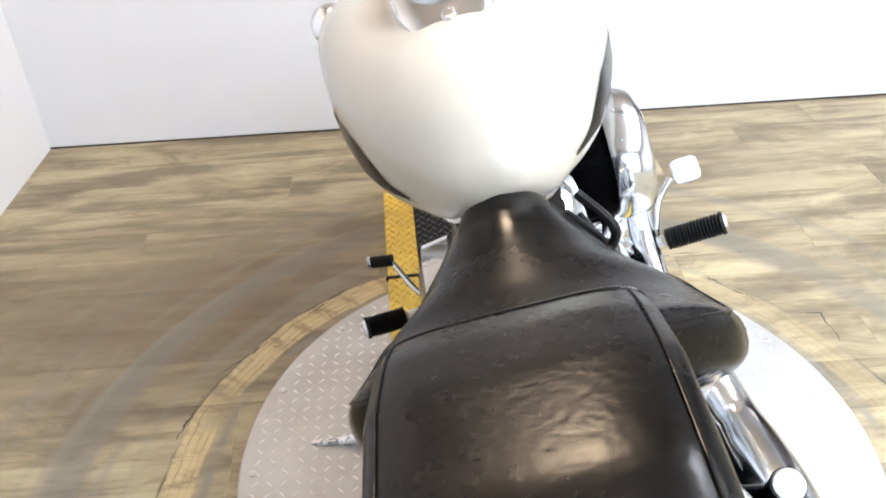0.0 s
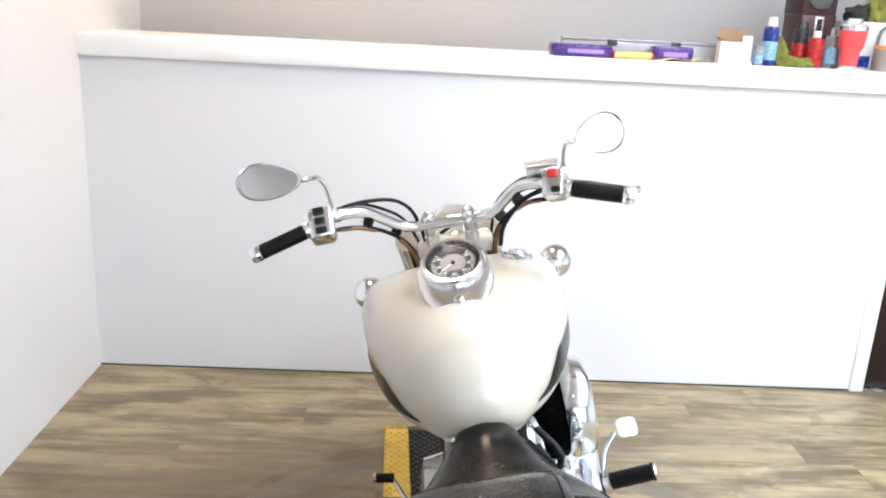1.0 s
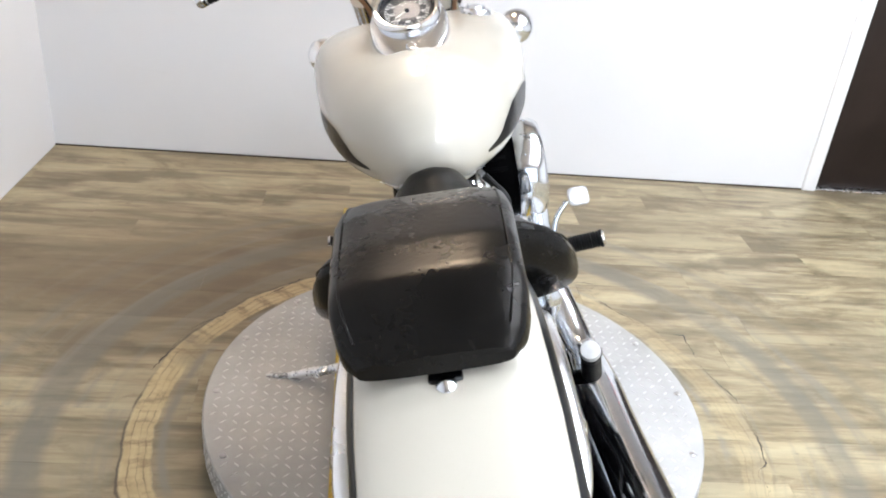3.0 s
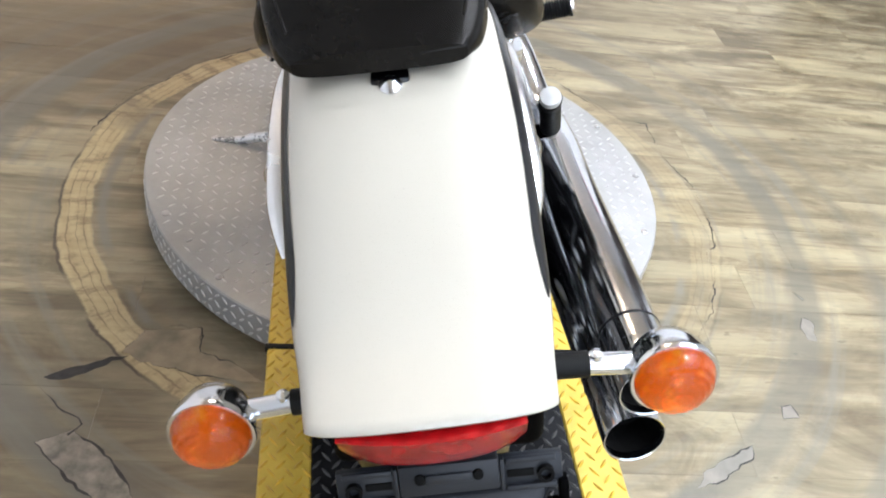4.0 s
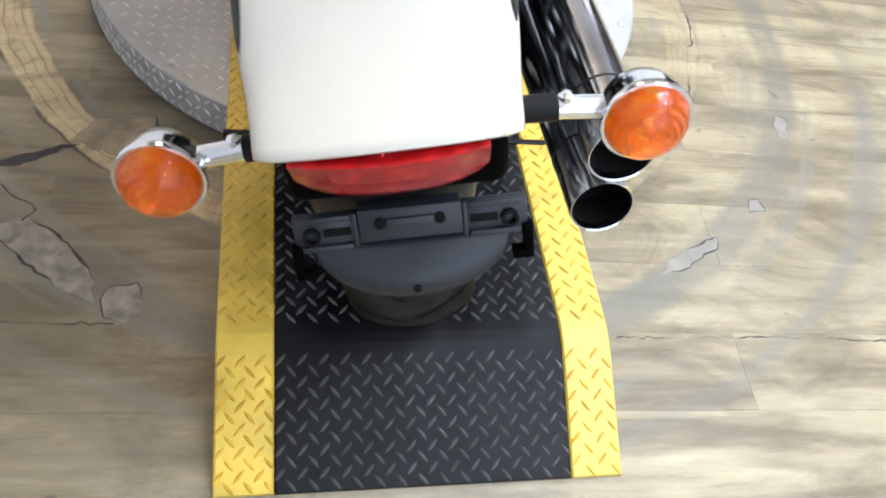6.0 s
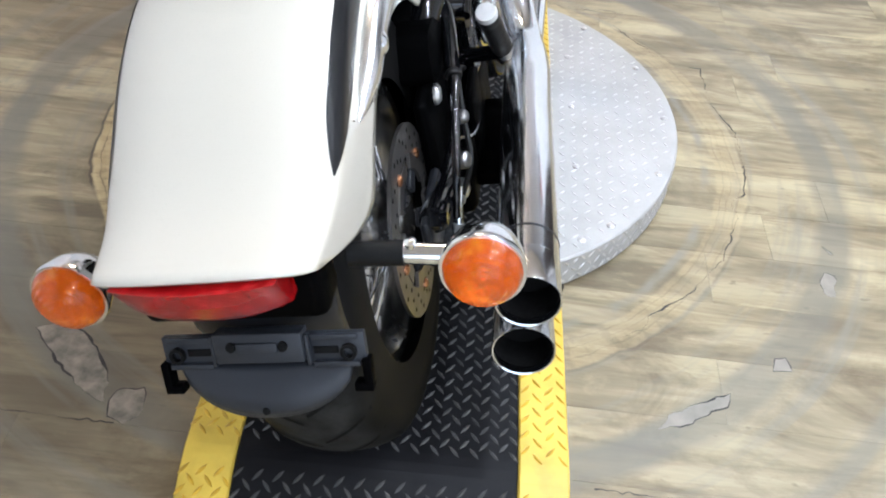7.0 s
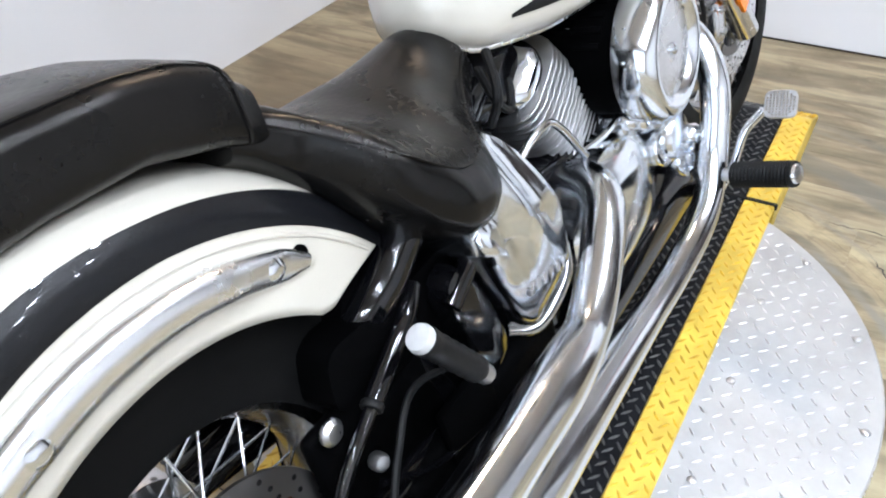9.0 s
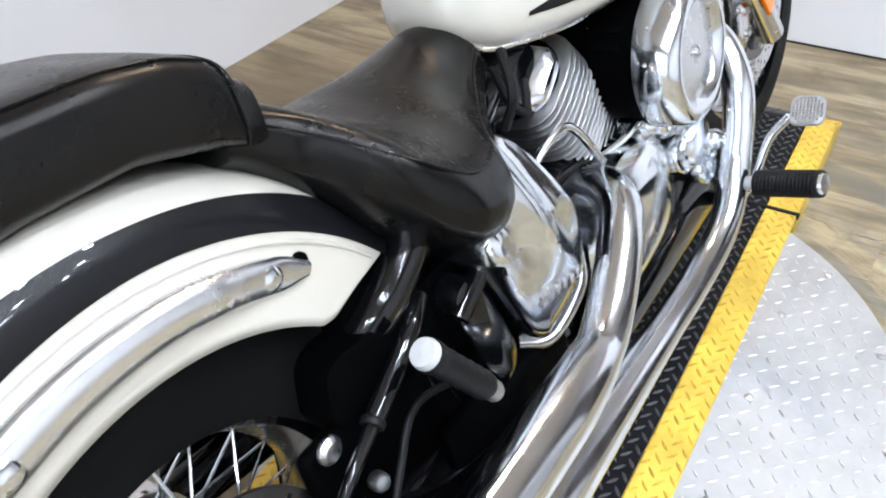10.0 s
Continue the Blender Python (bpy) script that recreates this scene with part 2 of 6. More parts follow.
def make_plate():
    k = Mat("tread_aluminium", (0.62, 0.61, 0.6), 0.38, 0.6)
    v = k.coords()
    n = k.noise(v, 5.0, 6, 0.65)
    f = k.noise(v, 90.0, 4)
    k.color(k.ramp(n, [(0.3, (0.34, 0.34, 0.335)), (0.7, (0.48, 0.48, 0.475))]))
    k.rough(k.ramp(k.mix(0.4, n, f), [(0.3, 0.54), (0.7, 0.72)]))
    k.bump(f, 0.2, 0.0005)
    return k.m


def make_wall(name, base):
    k = Mat(name, base, 0.6)
    v = k.coords((1, 1, 1), True)
    n = k.noise(v, 1.3, 4)
    f = k.noise(v, 140.0, 3)
    scuffs = k.ramp(k.noise(k.coords((2.0, 2.0, 9.0), True), 3.0, 5), [(0.68, 0.0), (0.78, 1.0)])
    c = k.ramp(n, [(0.3, tuple(x * 0.96 for x in base)), (0.7, base)])
    k.color(k.mix(k.math("MULTIPLY", scuffs, 0.06), c, (0.45, 0.43, 0.4)))
    k.bump(f, 0.12, 0.0008)
    return k.m


FLOOR = make_floor()
WALL = make_wall("white_wall_paint", (0.68, 0.68, 0.69))
TAN_WALL = make_wall("tan_board_wall", (0.44, 0.385, 0.325))
PALE_WALL = make_wall("pale_grey_wall_paint", (0.44, 0.435, 0.44))
TRIM = worn("white_gloss_trim", (0.82, 0.82, 0.82), 0.35, var=0.03, scale=4)
CEILING = make_wall("tan_ceiling_board", (0.60, 0.54, 0.46))
DOOR = worn("dark_brown_panel", (0.016, 0.010, 0.008), 0.4, spec=0.3, var=0.25, scale=5, grain=60)
PLATE = make_plate()
BAR_METAL = make_chrome("polished_tread_bars", (0.66, 0.66, 0.66), 0.40, 0.1)
STEEL = worn("zinc_bolt", (0.5, 0.5, 0.5), 0.35, 1.0, var=0.15)
MAT_BLACK = worn("black_rubber_mat", (0.0055, 0.0055, 0.0065), 0.48, spec=0.12, var=0.3, scale=6, grain=200)
MAT_YELLOW = worn("yellow_rubber_edge", (0.55, 0.39, 0.05), 0.5, var=0.26, scale=9, grain=160)
PAINT = make_paint("pearl_white_paint", (0.485, 0.458, 0.392))
GREY_GRAPHIC = make_paint("charcoal_graphic", (0.005, 0.0052, 0.0062), 0.25, 0.2)
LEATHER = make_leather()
RUBBER = worn("black_rubber", (0.006, 0.006, 0.006), 0.5, spec=0.16, var=0.25, scale=25, grain=220)


def make_tyre():
    """Black rubber whose crown is greyed by road dust."""
    k = Mat("tyre_rubber", (0.005, 0.005, 0.005), 0.6, spec=0.07)
    v = k.coords()
    sep = k.t.nodes.new("ShaderNodeSeparateXYZ")
    k.link(v, sep.inputs[0])
    side = k.math("ABSOLUTE", sep.outputs[0])
    wear = k.math("ADD", side, k.math("MULTIPLY", k.math("SUBTRACT", k.noise(v, 11.0, 4), 0.5), 0.045))
    crown = k.ramp(wear, [(0.045, 1.0), (0.075, 0.0)])
    dust = k.ramp(k.noise(v, 26.0, 5, 0.65), [(0.35, (0.010, 0.0098, 0.0092)), (0.7, (0.027, 0.027, 0.0265))])
    k.color(k.mix(crown, k.ramp(k.noise(v, 9.0, 4), [(0.3, (0.0018, 0.0018, 0.0018)), (0.7, (0.0042, 0.0041, 0.0040))]), dust))
    k.bump(k.noise(v, 160.0, 3), 0.25, 0.0006)
    return k.m


TYRE = make_tyre()
PLASTIC = worn("satin_black_plastic", (0.0085, 0.0092, 0.0115), 0.38, spec=0.26, var=0.2, scale=10, grain=300)
GLOSS = worn("gloss_black_frame", (0.002, 0.002, 0.0024), 0.09, spec=0.5, var=0.2, scale=12, grain=80, bump=0.05, spread=0.06)
# near-black without sheen; blocks of it also stand in for unlit hollows
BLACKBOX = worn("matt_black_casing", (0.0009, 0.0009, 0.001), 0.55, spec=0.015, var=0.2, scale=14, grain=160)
CHROME = make_chrome("chrome")
BRUSHED = make_chrome("brushed_steel", (0.72, 0.72, 0.73), 0.24, 0.12)
CAST = make_chrome("polished_alloy", (0.70, 0.70, 0.71), 0.17, 0.15)
FIN = make_chrome("finned_alloy", (0.34, 0.34, 0.34), 0.34, 0.12)
# soot in the pipe bores; elsewhere the painted shade of grooves, holes and slots
DARK_HOLE = worn("soot_and_hole_shade", (0.004, 0.004, 0.004), 0.8, spec=0.1)
AMBER = make_lens("amber_lens", (0.88, 0.15, 0.002), (1.0, 0.33, 0.008), 45.0, 0.76)
RED = make_lens("red_lens", (0.46, 0.007, 0.009), (0.62, 0.014, 0.016), 140.0, 0.4)
SATIN = make_chrome("satin_chrome", (0.86, 0.875, 0.90), 0.23, 0.08)
COPPER = make_chrome("copper_plate", (0.55, 0.26, 0.13), 0.25, 0.1)
# rim chrome with the dark reflection of its surroundings put into the colour
RIM = make_chrome("darkened_rim_chrome", (0.46, 0.45, 0.44), 0.2, 0.15)
DISC = make_chrome("brake_disc_steel", (0.19, 0.18, 0.172), 0.34, 0.15)


# ---- mesh helpers ----
def obj(name, verts, faces, material, parent=None, label="", smooth=True):
    me = bpy.data.meshes.new(name)
    me.from_pydata([tuple(v) for v in verts], [], faces)
    me.materials.append(material)
    if smooth:
        me.polygons.foreach_set("use_smooth", [True] * len(me.polygons))
        me.set_sharp_from_angle(angle=radians(38))
    me.update()
    ob = new(name, me)
    if parent is not None:
        ob.parent = parent
    if label:
        ob["label"] = label
    return ob


def part(name, bm, material, parent=None, label="", smooth=True):
    bmesh.ops.recalc_face_normals(bm, faces=bm.faces)
    me = bpy.data.meshes.new(name)
    bm.to_mesh(me)
    bm.free()
    me.materials.append(material)
    if smooth:
        me.polygons.foreach_set("use_smooth", [True] * len(me.polygons))
        me.set_sharp_from_angle(angle=radians(38))
    ob = new(name, me)
    if parent is not None:
        ob.parent = parent
    if label:
        ob["label"] = label
    return ob


def thing(name, label, category, m=None, group="", kind=""):
    ob = new(name)
    ob.empty_display_size = 0.05
    if m is not None:
        ob.matrix_world = m
    return tagged(ob, label, category, group, kind)


def add_box(bm, lo, hi, bevel=0.0, m=None, seg=2):
    sub = bmesh.new()
    bmesh.ops.create_cube(sub, size=1.0)
    s = [hi[i] - lo[i] for i in range(3)]
    c = [(hi[i] + lo[i]) / 2 for i in range(3)]
    bmesh.ops.scale(sub, vec=s, verts=sub.verts)
    if bevel > 0:
        bmesh.ops.bevel(sub, geom=list(sub.edges), offset=bevel, segments=seg, affect="EDGES", profile=0.5)
    bmesh.ops.translate(sub, vec=c, verts=sub.verts)
    if m is not None:
        bmesh.ops.transform(sub, matrix=m, verts=sub.verts)
    join(bm, sub)


def join(bm, sub):
    me = bpy.data.meshes.new("tmp")
    sub.to_mesh(me)
    sub.free()
    bm.from_mesh(me)
    bpy.data.meshes.remove(me)


def add_loft(bm, rings, closed=True, caps=True):
    """Skin a list of equally long rings of points."""
    rows = [[bm.verts.new(p) for p in ring] for ring in rings]
    n = len(rows[0])
    for a, b in zip(rows, rows[1:]):
        for i in range(n if closed else n - 1):
            j = (i + 1) % n
            bm.faces.new((a[i], a[j], b[j], b[i]))
    if caps and closed:
        for row in (rows[0], rows[-1]):
            c = bm.verts.new(sum((v.co for v in row), Vector()) / n)
            for i in range(n):
                bm.faces.new((row[i], row[(i + 1) % n], c))
    return rows


def smooth_path(pts, per=8):
    """Catmull-Rom through the points."""
    p = [Vector(q) for q in pts]
    p = [p[0] * 2 - p[1]] + p + [p[-1] * 2 - p[-2]]
    out = []
    for i in range(1, len(p) - 2):
        for k in range(per):
            t = k / per
            a, b, c, d = p[i - 1], p[i], p[i + 1], p[i + 2]
            out.append(0.5 * (2 * b + (c - a) * t + (2 * a - 5 * b + 4 * c - d) * t * t + (3 * b - a - 3 * c + d) * t ** 3))
    out.append(p[-2])
    return out


def add_tube(bm, pts, radius, sides=14, per=8, caps=True, squash=1.0):
    """A round tube along a smooth path; radius is a number or a function of 0..1."""
    path = smooth_path(pts, per) if per > 1 else [Vector(q) for q in pts]
    rings, up = [], None
    for i, q in enumerate(path):
        d = (path[min(i + 1, len(path) - 1)] - path[max(i - 1, 0)]).normalized()
        if up is None:
            up = d.orthogonal().normalized()
        up = (up - d * up.dot(d)).normalized()
        side = d.cross(up)
        r = radius(i / (len(path) - 1)) if callable(radius) else radius
        rings.append([q + (up * math.cos(a) * squash + side * math.sin(a)) * r for a in (2 * math.pi * k / sides for k in range(sides))])
    add_loft(bm, rings, True, caps)


def add_lathe(bm, profile, m=None, sides=32, closed_ends=True):
    """Turn (radius, height) pairs round z, then move by m."""
    sub = bmesh.new()
    rings = [[(r * math.cos(a), r * math.sin(a), h) for a in (2 * math.pi * k / sides for k in range(sides))] for r, h in profile]
    add_loft(sub, rings, True, closed_ends)
    if m is not None:
        bmesh.ops.transform(sub, matrix=m, verts=sub.verts)
    join(bm, sub)


def axis_to(p, d):
    """A matrix that puts the origin at p and z along d."""
    return Matrix.Translation(p) @ Vector(d).to_track_quat("Z", "Y").to_matrix().to_4x4()


def lathe_part(name, profile, p, d, material, parent, label="", sides=32, ends=True):
    bm = bmesh.new()
    add_lathe(bm, profile, axis_to(p, d), sides, ends)
    return part(name, bm, material, parent, label)


def tube_part(name, pts, radius, material, parent, label="", sides=14, per=8, squash=1.0):
    bm = bmesh.new()
    add_tube(bm, pts, radius, sides, per, True, squash)
    return part(name, bm, material, parent, label)


def box_part(name, lo, hi, material, parent=None, label="", bevel=0.003, m=None, seg=2):
    bm = bmesh.new()
    add_box(bm, lo, hi, bevel, m, seg)
    return part(name, bm, material, parent, label)


def lerp(table, x):
    """Piecewise smooth look-up in (x, value) pairs."""
    if x <= table[0][0]:
        return table[0][1]
    for (a, u), (b, v) in zip(table, table[1:]):
        if x <= b:
            t = (x - a) / (b - a)
            return u + (v - u) * t
    return table[-1][1]


def soft(table, x, w):
    return sum(lerp(table, x + w * k / 4) * (5 - abs(k)) for k in range(-4, 5)) / 25


# ---- the room ----
WX0, WY = -1.496, 2.266
RIGHT, NEAR, HIGH = 3.6, -3.6, 2.9


def wall(name, lo, hi, material, label):
    ob = box_part(name, lo, hi, material, None, label, 0.0)
    return tagged(ob, label, "wall", kind="structure")


wall("wall_west", (WX0 - 0.22, NEAR, 0), (WX0 - 0.10, 3.0, HIGH), WALL, "smooth white painted side wall").rotation_euler = (0, 0, 0)
wall("wall_north", (WX0 - 0.10, WY, 0), (1.663, WY + 0.42, 1.354), WALL, "white painted half-height wall under a ledge")
wall("wall_back", (WX0 - 0.22, 3.0, 0), (RIGHT, 3.12, HIGH), PALE_WALL, "plain pale wall behind the ledge")
wall("wall_east", (RIGHT, NEAR, 0), (RIGHT + 0.12, 3.12, HIGH), WALL, "smooth white painted far side wall")
wall("wall_south", (WX0 - 0.22, NEAR - 0.12, 0), (-0.55, NEAR, HIGH), TAN_WALL, "tan boarded wall behind the ramp")
wall("wall_south", (2.35, NEAR - 0.12, 0), (RIGHT + 0.12, NEAR, HIGH), TAN_WALL, "tan boarded wall behind the ramp")
wall("wall_south", (-0.55, NEAR - 0.12, 2.4), (2.35, NEAR, HIGH), TAN_WALL, "tan boarded wall over the rear opening")
ceil = box_part("ceiling", (WX0 - 0.22, NEAR - 0.12, HIGH), (RIGHT + 0.12, 3.12, HIGH + 0.1), CEILING, None, "", 0.0)
tagged(ceil, "tan board ceiling", "ceiling", kind="structure")
ledge = box_part("trim", (WX0 - 0.10, WY - 0.022, 1.292), (1.70, WY, 1.376), TRIM, None, "", 0.003)
tagged(ledge, "white painted ledge board along the half wall", "trim", kind="structure")
ledge_top = box_part("trim", (WX0 - 0.10, WY + 0.0005, 1.355), (1.70, WY + 0.42, 1.375), TRIM, None, "", 0.002)
tagged(ledge_top, "white ledge top with small chips", "ledge", kind="structure")
post = box_part("trim", (1.664, WY - 0.012, 0), (1.724, WY + 0.42, 1.2915), TRIM, None, "", 0.003)
tagged(post, "white corner trim at the end of the half wall", "trim", kind="structure")
# solid dark strip that paints the shadow gap where wall meets floor
gap = box_part("baseboard", (WX0 - 0.1, WY - 0.003, 0.0005), (1.663, WY - 0.0004, 0.006), DOOR, None, "", 0.0)
tagged(gap, "thin dark strip standing in for the shadow gap at the half wall's foot", "baseboard", kind="structure")
door = thing("door_1", "dark brown flush door beside the half wall", "door", kind="structure")
box_part("door_leaf", (1.73, WY + 0.01, 0.012), (2.68, WY + 0.06, 2.05), DOOR, door, "", 0.004)
box_part("door_frame", (2.69, WY - 0.02, 0), (2.78, WY + 0.1, 2.12), TRIM, door, "white door frame", 0.003)
box_part("door_threshold", (1.726, WY - 0.01, 0.002), (2.68, WY + 0.10, 0.011), BRUSHED, door, "thin metal threshold", 0.002)

sub = box_part("floor", (WX0 - 0.22, NEAR - 0.12, -0.12), (RIGHT + 0.12, 3.12, -0.004), FLOOR, None, "", 0.0)
tagged(sub, "worn wood-look vinyl plank floor with circular scuffs", "floor", kind="structure")
PW, PL = 0.152, 1.22
bmp = bmesh.new()
add_box(bmp, (0.0003, 0.0003, -0.004), (PL - 0.0003, PW - 0.0003, 0.0), 0.0)
plank_mesh = bpy.data.meshes.new("plank")
bmp.to_mesh(plank_mesh)
bmp.free()
plank_mesh.materials.append(FLOOR)
rnd = random.Random(5)
row = 0
yy = -3.694
while yy < 2.6:
    xx = WX0 - 0.15 - rnd.random() * PL
    while xx < 3.4:
        if xx + PL > WX0 - 0.08 and yy > NEAR - 0.02 and not (yy > WY + 0.02 and xx + PL < 1.7):
            o = new("plank", plank_mesh)
            o.parent = sub
            x0, x1 = max(xx, WX0 - 0.1), min(xx + PL, RIGHT)
            o.location = (x0, yy, 0)
            o.scale.x = (x1 - x0) / PL
        xx += PL
    yy += PW
    row += 1

# cracks and torn vinyl round the turntable
CRACK = worn("crack_grime", (0.045, 0.042, 0.04), 0.7, spec=0.2, var=0.3, scale=60)
TORN = worn("grey_underlay", (0.19, 0.17, 0.138), 0.6, var=0.5, scale=34, grain=90, bump=0.5, dist=0.002)
PALE_TORN = worn("pale_underlay", (0.20, 0.185, 0.155), 0.6, var=0.2, scale=22, grain=90, bump=0.5, dist=0.002)
BARE = worn("bare_tan_backing", (0.23, 0.19, 0.125), 0.6, var=0.35, scale=18, grain=70, bump=0.4, dist=0.002)


def ragged(corners, seed, step=0.012, jit=0.0035, closed=False):
    """A torn line that wanders between corners."""
    r = random.Random(seed)
    pts = list(corners) + ([corners[0]] if closed else [])
    out = []
    for a, b in zip(pts, pts[1:]):
        n = max(2, int(math.hypot(b[0] - a[0], b[1] - a[1]) / step))
        for i in range(n):
            u = i / n
            out.append((a[0] + (b[0] - a[0]) * u + r.uniform(-jit, jit), a[1] + (b[1] - a[1]) * u + r.uniform(-jit, jit)))
    if not closed:
        out.append(pts[-1])
    return out


def crack(corners, seed, wide=0.0016, closed=False):
    line = ragged(corners, seed, closed=closed)
    r = random.Random(seed + 50)
    vs, fs = [], []
    n = len(line)
    for i, (x, y) in enumerate(line):
        a, b = line[(i - 1) % n] if closed or i else line[0], line[(i + 1) % n] if closed or i < n - 1 else line[-1]
        dx, dy = b[0] - a[0], b[1] - a[1]
        d = math.hypot(dx, dy) or 1
        h = 1.15 * wide * max(0.08, 0.45 + 0.6 * math.sin(i * 0.31 + seed) + 0.35 * math.sin(i * 0.83 + 2 * seed)) * r.uniform(0.5, 1.3)
        vs += [(x - dy / d * h, y + dx / d * h, 0.0011), (x + dy / d * h, y - dx / d * h, 0.0011)]
    for i in range(n if closed else n - 1):
        j = (i + 1) % n
        fs.append((2 * i, 2 * i + 1, 2 * j + 1, 2 * j))
    obj("floor_crack", vs, fs, CRACK, sub, "dark ragged crack in the vinyl", False)


def torn(corners, seed, material, wide=0.0014):
    line = ragged(corners, seed, closed=True)
    obj("torn_patch", [(x, y, 0.0007) for x, y in line], [tuple(range(len(line)))], material, sub, "torn vinyl showing the layer beneath", False)
    crack(corners, seed, wide, True)


crack([(0.267, 1.342), (0.382, 1.325), (0.515, 1.331), (0.468, 1.261), (0.544, 1.156), (0.647, 1.044), (0.724, 1.038), (0.733, 0.859), (0.779, 0.732), (0.782, 0.597), (0.764, 0.481), (0.728, 0.445), (0.734, 0.385), (0.678, 0.241), (0.596, 0.127), (0.499, 0.044), (0.484, 0.006), (0.417, -0.032)], 3)
crack([(-0.39, 1.272), (-0.459, 1.282), (-0.594, 1.138), (-0.676, 1.048), (-0.765, 0.953), (-0.815, 0.76)], 4, 0.0014)
torn([(-0.705, -0.028), (-0.666, -0.004), (-0.573, 0.034), (-0.62, -0.006), (-0.66, -0.03)], 5, CRACK, 0.002)
torn([(-0.624, -0.14), (-0.585, -0.165), (-0.547, -0.197), (-0.505, -0.249), (-0.488, -0.31), (-0.52, -0.30), (-0.576, -0.263), (-0.645, -0.2), (-0.676, -0.167)], 12, TORN, 0.0022)
torn([(-0.473, -0.275), (-0.433, -0.272), (-0.418, -0.30), (-0.418, -0.33), (-0.442, -0.349), (-0.47, -0.338), (-0.482, -0.305)], 15, TORN, 0.0020)
torn([(-0.55, 0.10), (-0.445, 0.112), (-0.437, 0.05), (-0.36, 0.02), (-0.31, -0.02), (-0.42, -0.01), (-0.54, 0.02), (-0.58, 0.045)], 16, BARE, 0.001)
crack([(-0.509, 0.114), (-0.445, 0.115), (-0.437, 0.048)], 17, 0.0014)
crack([(-0.70, -0.05), (-0.65, -0.10), (-0.61, -0.125), (-0.63, -0.15)], 18, 0.0016)
crack([(-1.0, -0.345), (-0.72, -0.349), (-0.455, -0.349)], 19, 0.0016)
crack([(0.373, -0.364), (0.62, -0.358), (0.95, -0.361)], 20, 0.0012)
torn([(0.638, -0.128), (0.634, -0.16), (0.60, -0.175), (0.547, -0.211), (0.496, -0.225), (0.518, -0.194), (0.58, -0.155)], 6, PALE_TORN)
torn([(0.765, -0.02), (0.77, -0.055), (0.735, -0.06), (0.742, -0.03)], 7, PALE_TORN, 0.001)
torn([(0.915, 0.318), (0.932, 0.306), (0.925, 0.295)], 8, PALE_TORN, 0.001)
torn([(0.898, 0.236), (0.922, 0.228), (0.905, 0.166), (0.884, 0.166), (0.882, 0.20)], 9, PALE_TORN, 0.001)

# ---- ceiling lights ----
lamp = Mat("lamp_diffuser", (0.9, 0.9, 0.9), 0.5)
lamp.b.inputs["Emission Color"].default_value = (0.97, 0.985, 1.0, 1)
lamp.b.inputs["Emission Strength"].default_value = LED


def downlight(x, y):
    t = thing("ceiling_light", "small round white ceiling light", "light", pose(x, y, HIGH), "ceiling lights")
    lathe_part("housing", [(0.075, 0), (0.075, -0.03), (0.058, -0.034), (0.056, -0.022)], (0, 0, 0), (0, 0, 1), TRIM, t, "", 20, False)
    lathe_part("diffuser", [(0.056, -0.024), (0.03, -0.028), (0.001, -0.028)], (0, 0, 0), (0, 0, 1), lamp.m, t, "glowing white diffuser", 20)
    return t


first = downlight(0.8, -2.6)
for x in (0.8, 1.55, 2.3):
    for j in range(6):
        if x > 1.0 or j:
            copy_thing(first, pose(x, -2.6 + 0.75 * j, HIGH))
warm = Mat("warm_diffuser", (0.9, 0.85, 0.75), 0.5)
warm.b.inputs["Emission Color"].default_value = (1.0, 0.74, 0.49, 1)
warm.b.inputs["Emission Strength"].default_value = WARM
panel = thing("ceiling_panel", "square warm white ceiling panel light", "light", pose(-0.60, 1.92, HIGH))
box_part("panel_frame", (-0.22, -0.22, -0.03), (0.22, 0.22, 0), TRIM, panel, "", 0.004)
box_part("panel_diffuser", (-0.19, -0.19, -0.036), (0.19, 0.19, -0.031), warm.m, panel, "glowing warm diffuser", 0.001)

# ---- turntable ----
PIVOT = Vector((-0.022, 0.602, 0))
table = thing("turntable", "round aluminium tread-plate turntable on the floor", "turntable", pose(PIVOT.x, PIVOT.y, 0))
TR, TH = 0.612, 0.09
lathe_part("disc_body", [(TR - 0.03, 0.012), (TR, 0.014), (TR, TH - 0.003), (TR - 0.003, TH), (0.02, TH)], (0, 0, 0), (0, 0, 1), PLATE, table, "", 128)
lathe_part("floor_bearing", [(TR - 0.09, 0.0), (TR - 0.09, 0.013)], (0, 0, 0), (0, 0, 1), PLASTIC, table, "dark bearing ring", 48)


def lozenge(verts, faces, c, ang, length, width, high, up=Vector((0, 0, 1)), along=Vector((1, 0, 0))):
    """One raised tread bar with pointed ends."""
    side = up.cross(along)
    u = along * math.cos(ang) + side * math.sin(ang)
    w = up.cross(u)
    i = len(verts)
    for a, b, h in ((-1, 0, 0), (-0.35, 1, 0), (0.35, 1, 0), (1, 0, 0), (0.35, -1, 0), (-0.35, -1, 0), (-0.55, 0, 1), (0.0, 0.35, 1), (0.55, 0, 1), (0.0, -0.35, 1)):
        verts.append(c + u * (a * length / 2) + w * (b * width / 2) + up * (h * high))
    for f in ((0, 6, 1), (1, 6, 7), (1, 7, 2), (2, 7, 8), (2, 8, 3), (3, 8, 4), (4, 8, 9), (4, 9, 5), (5, 9, 6), (5, 6, 0), (6, 9, 7), (7, 9, 8)):
        faces.append(tuple(i + k for k in f))


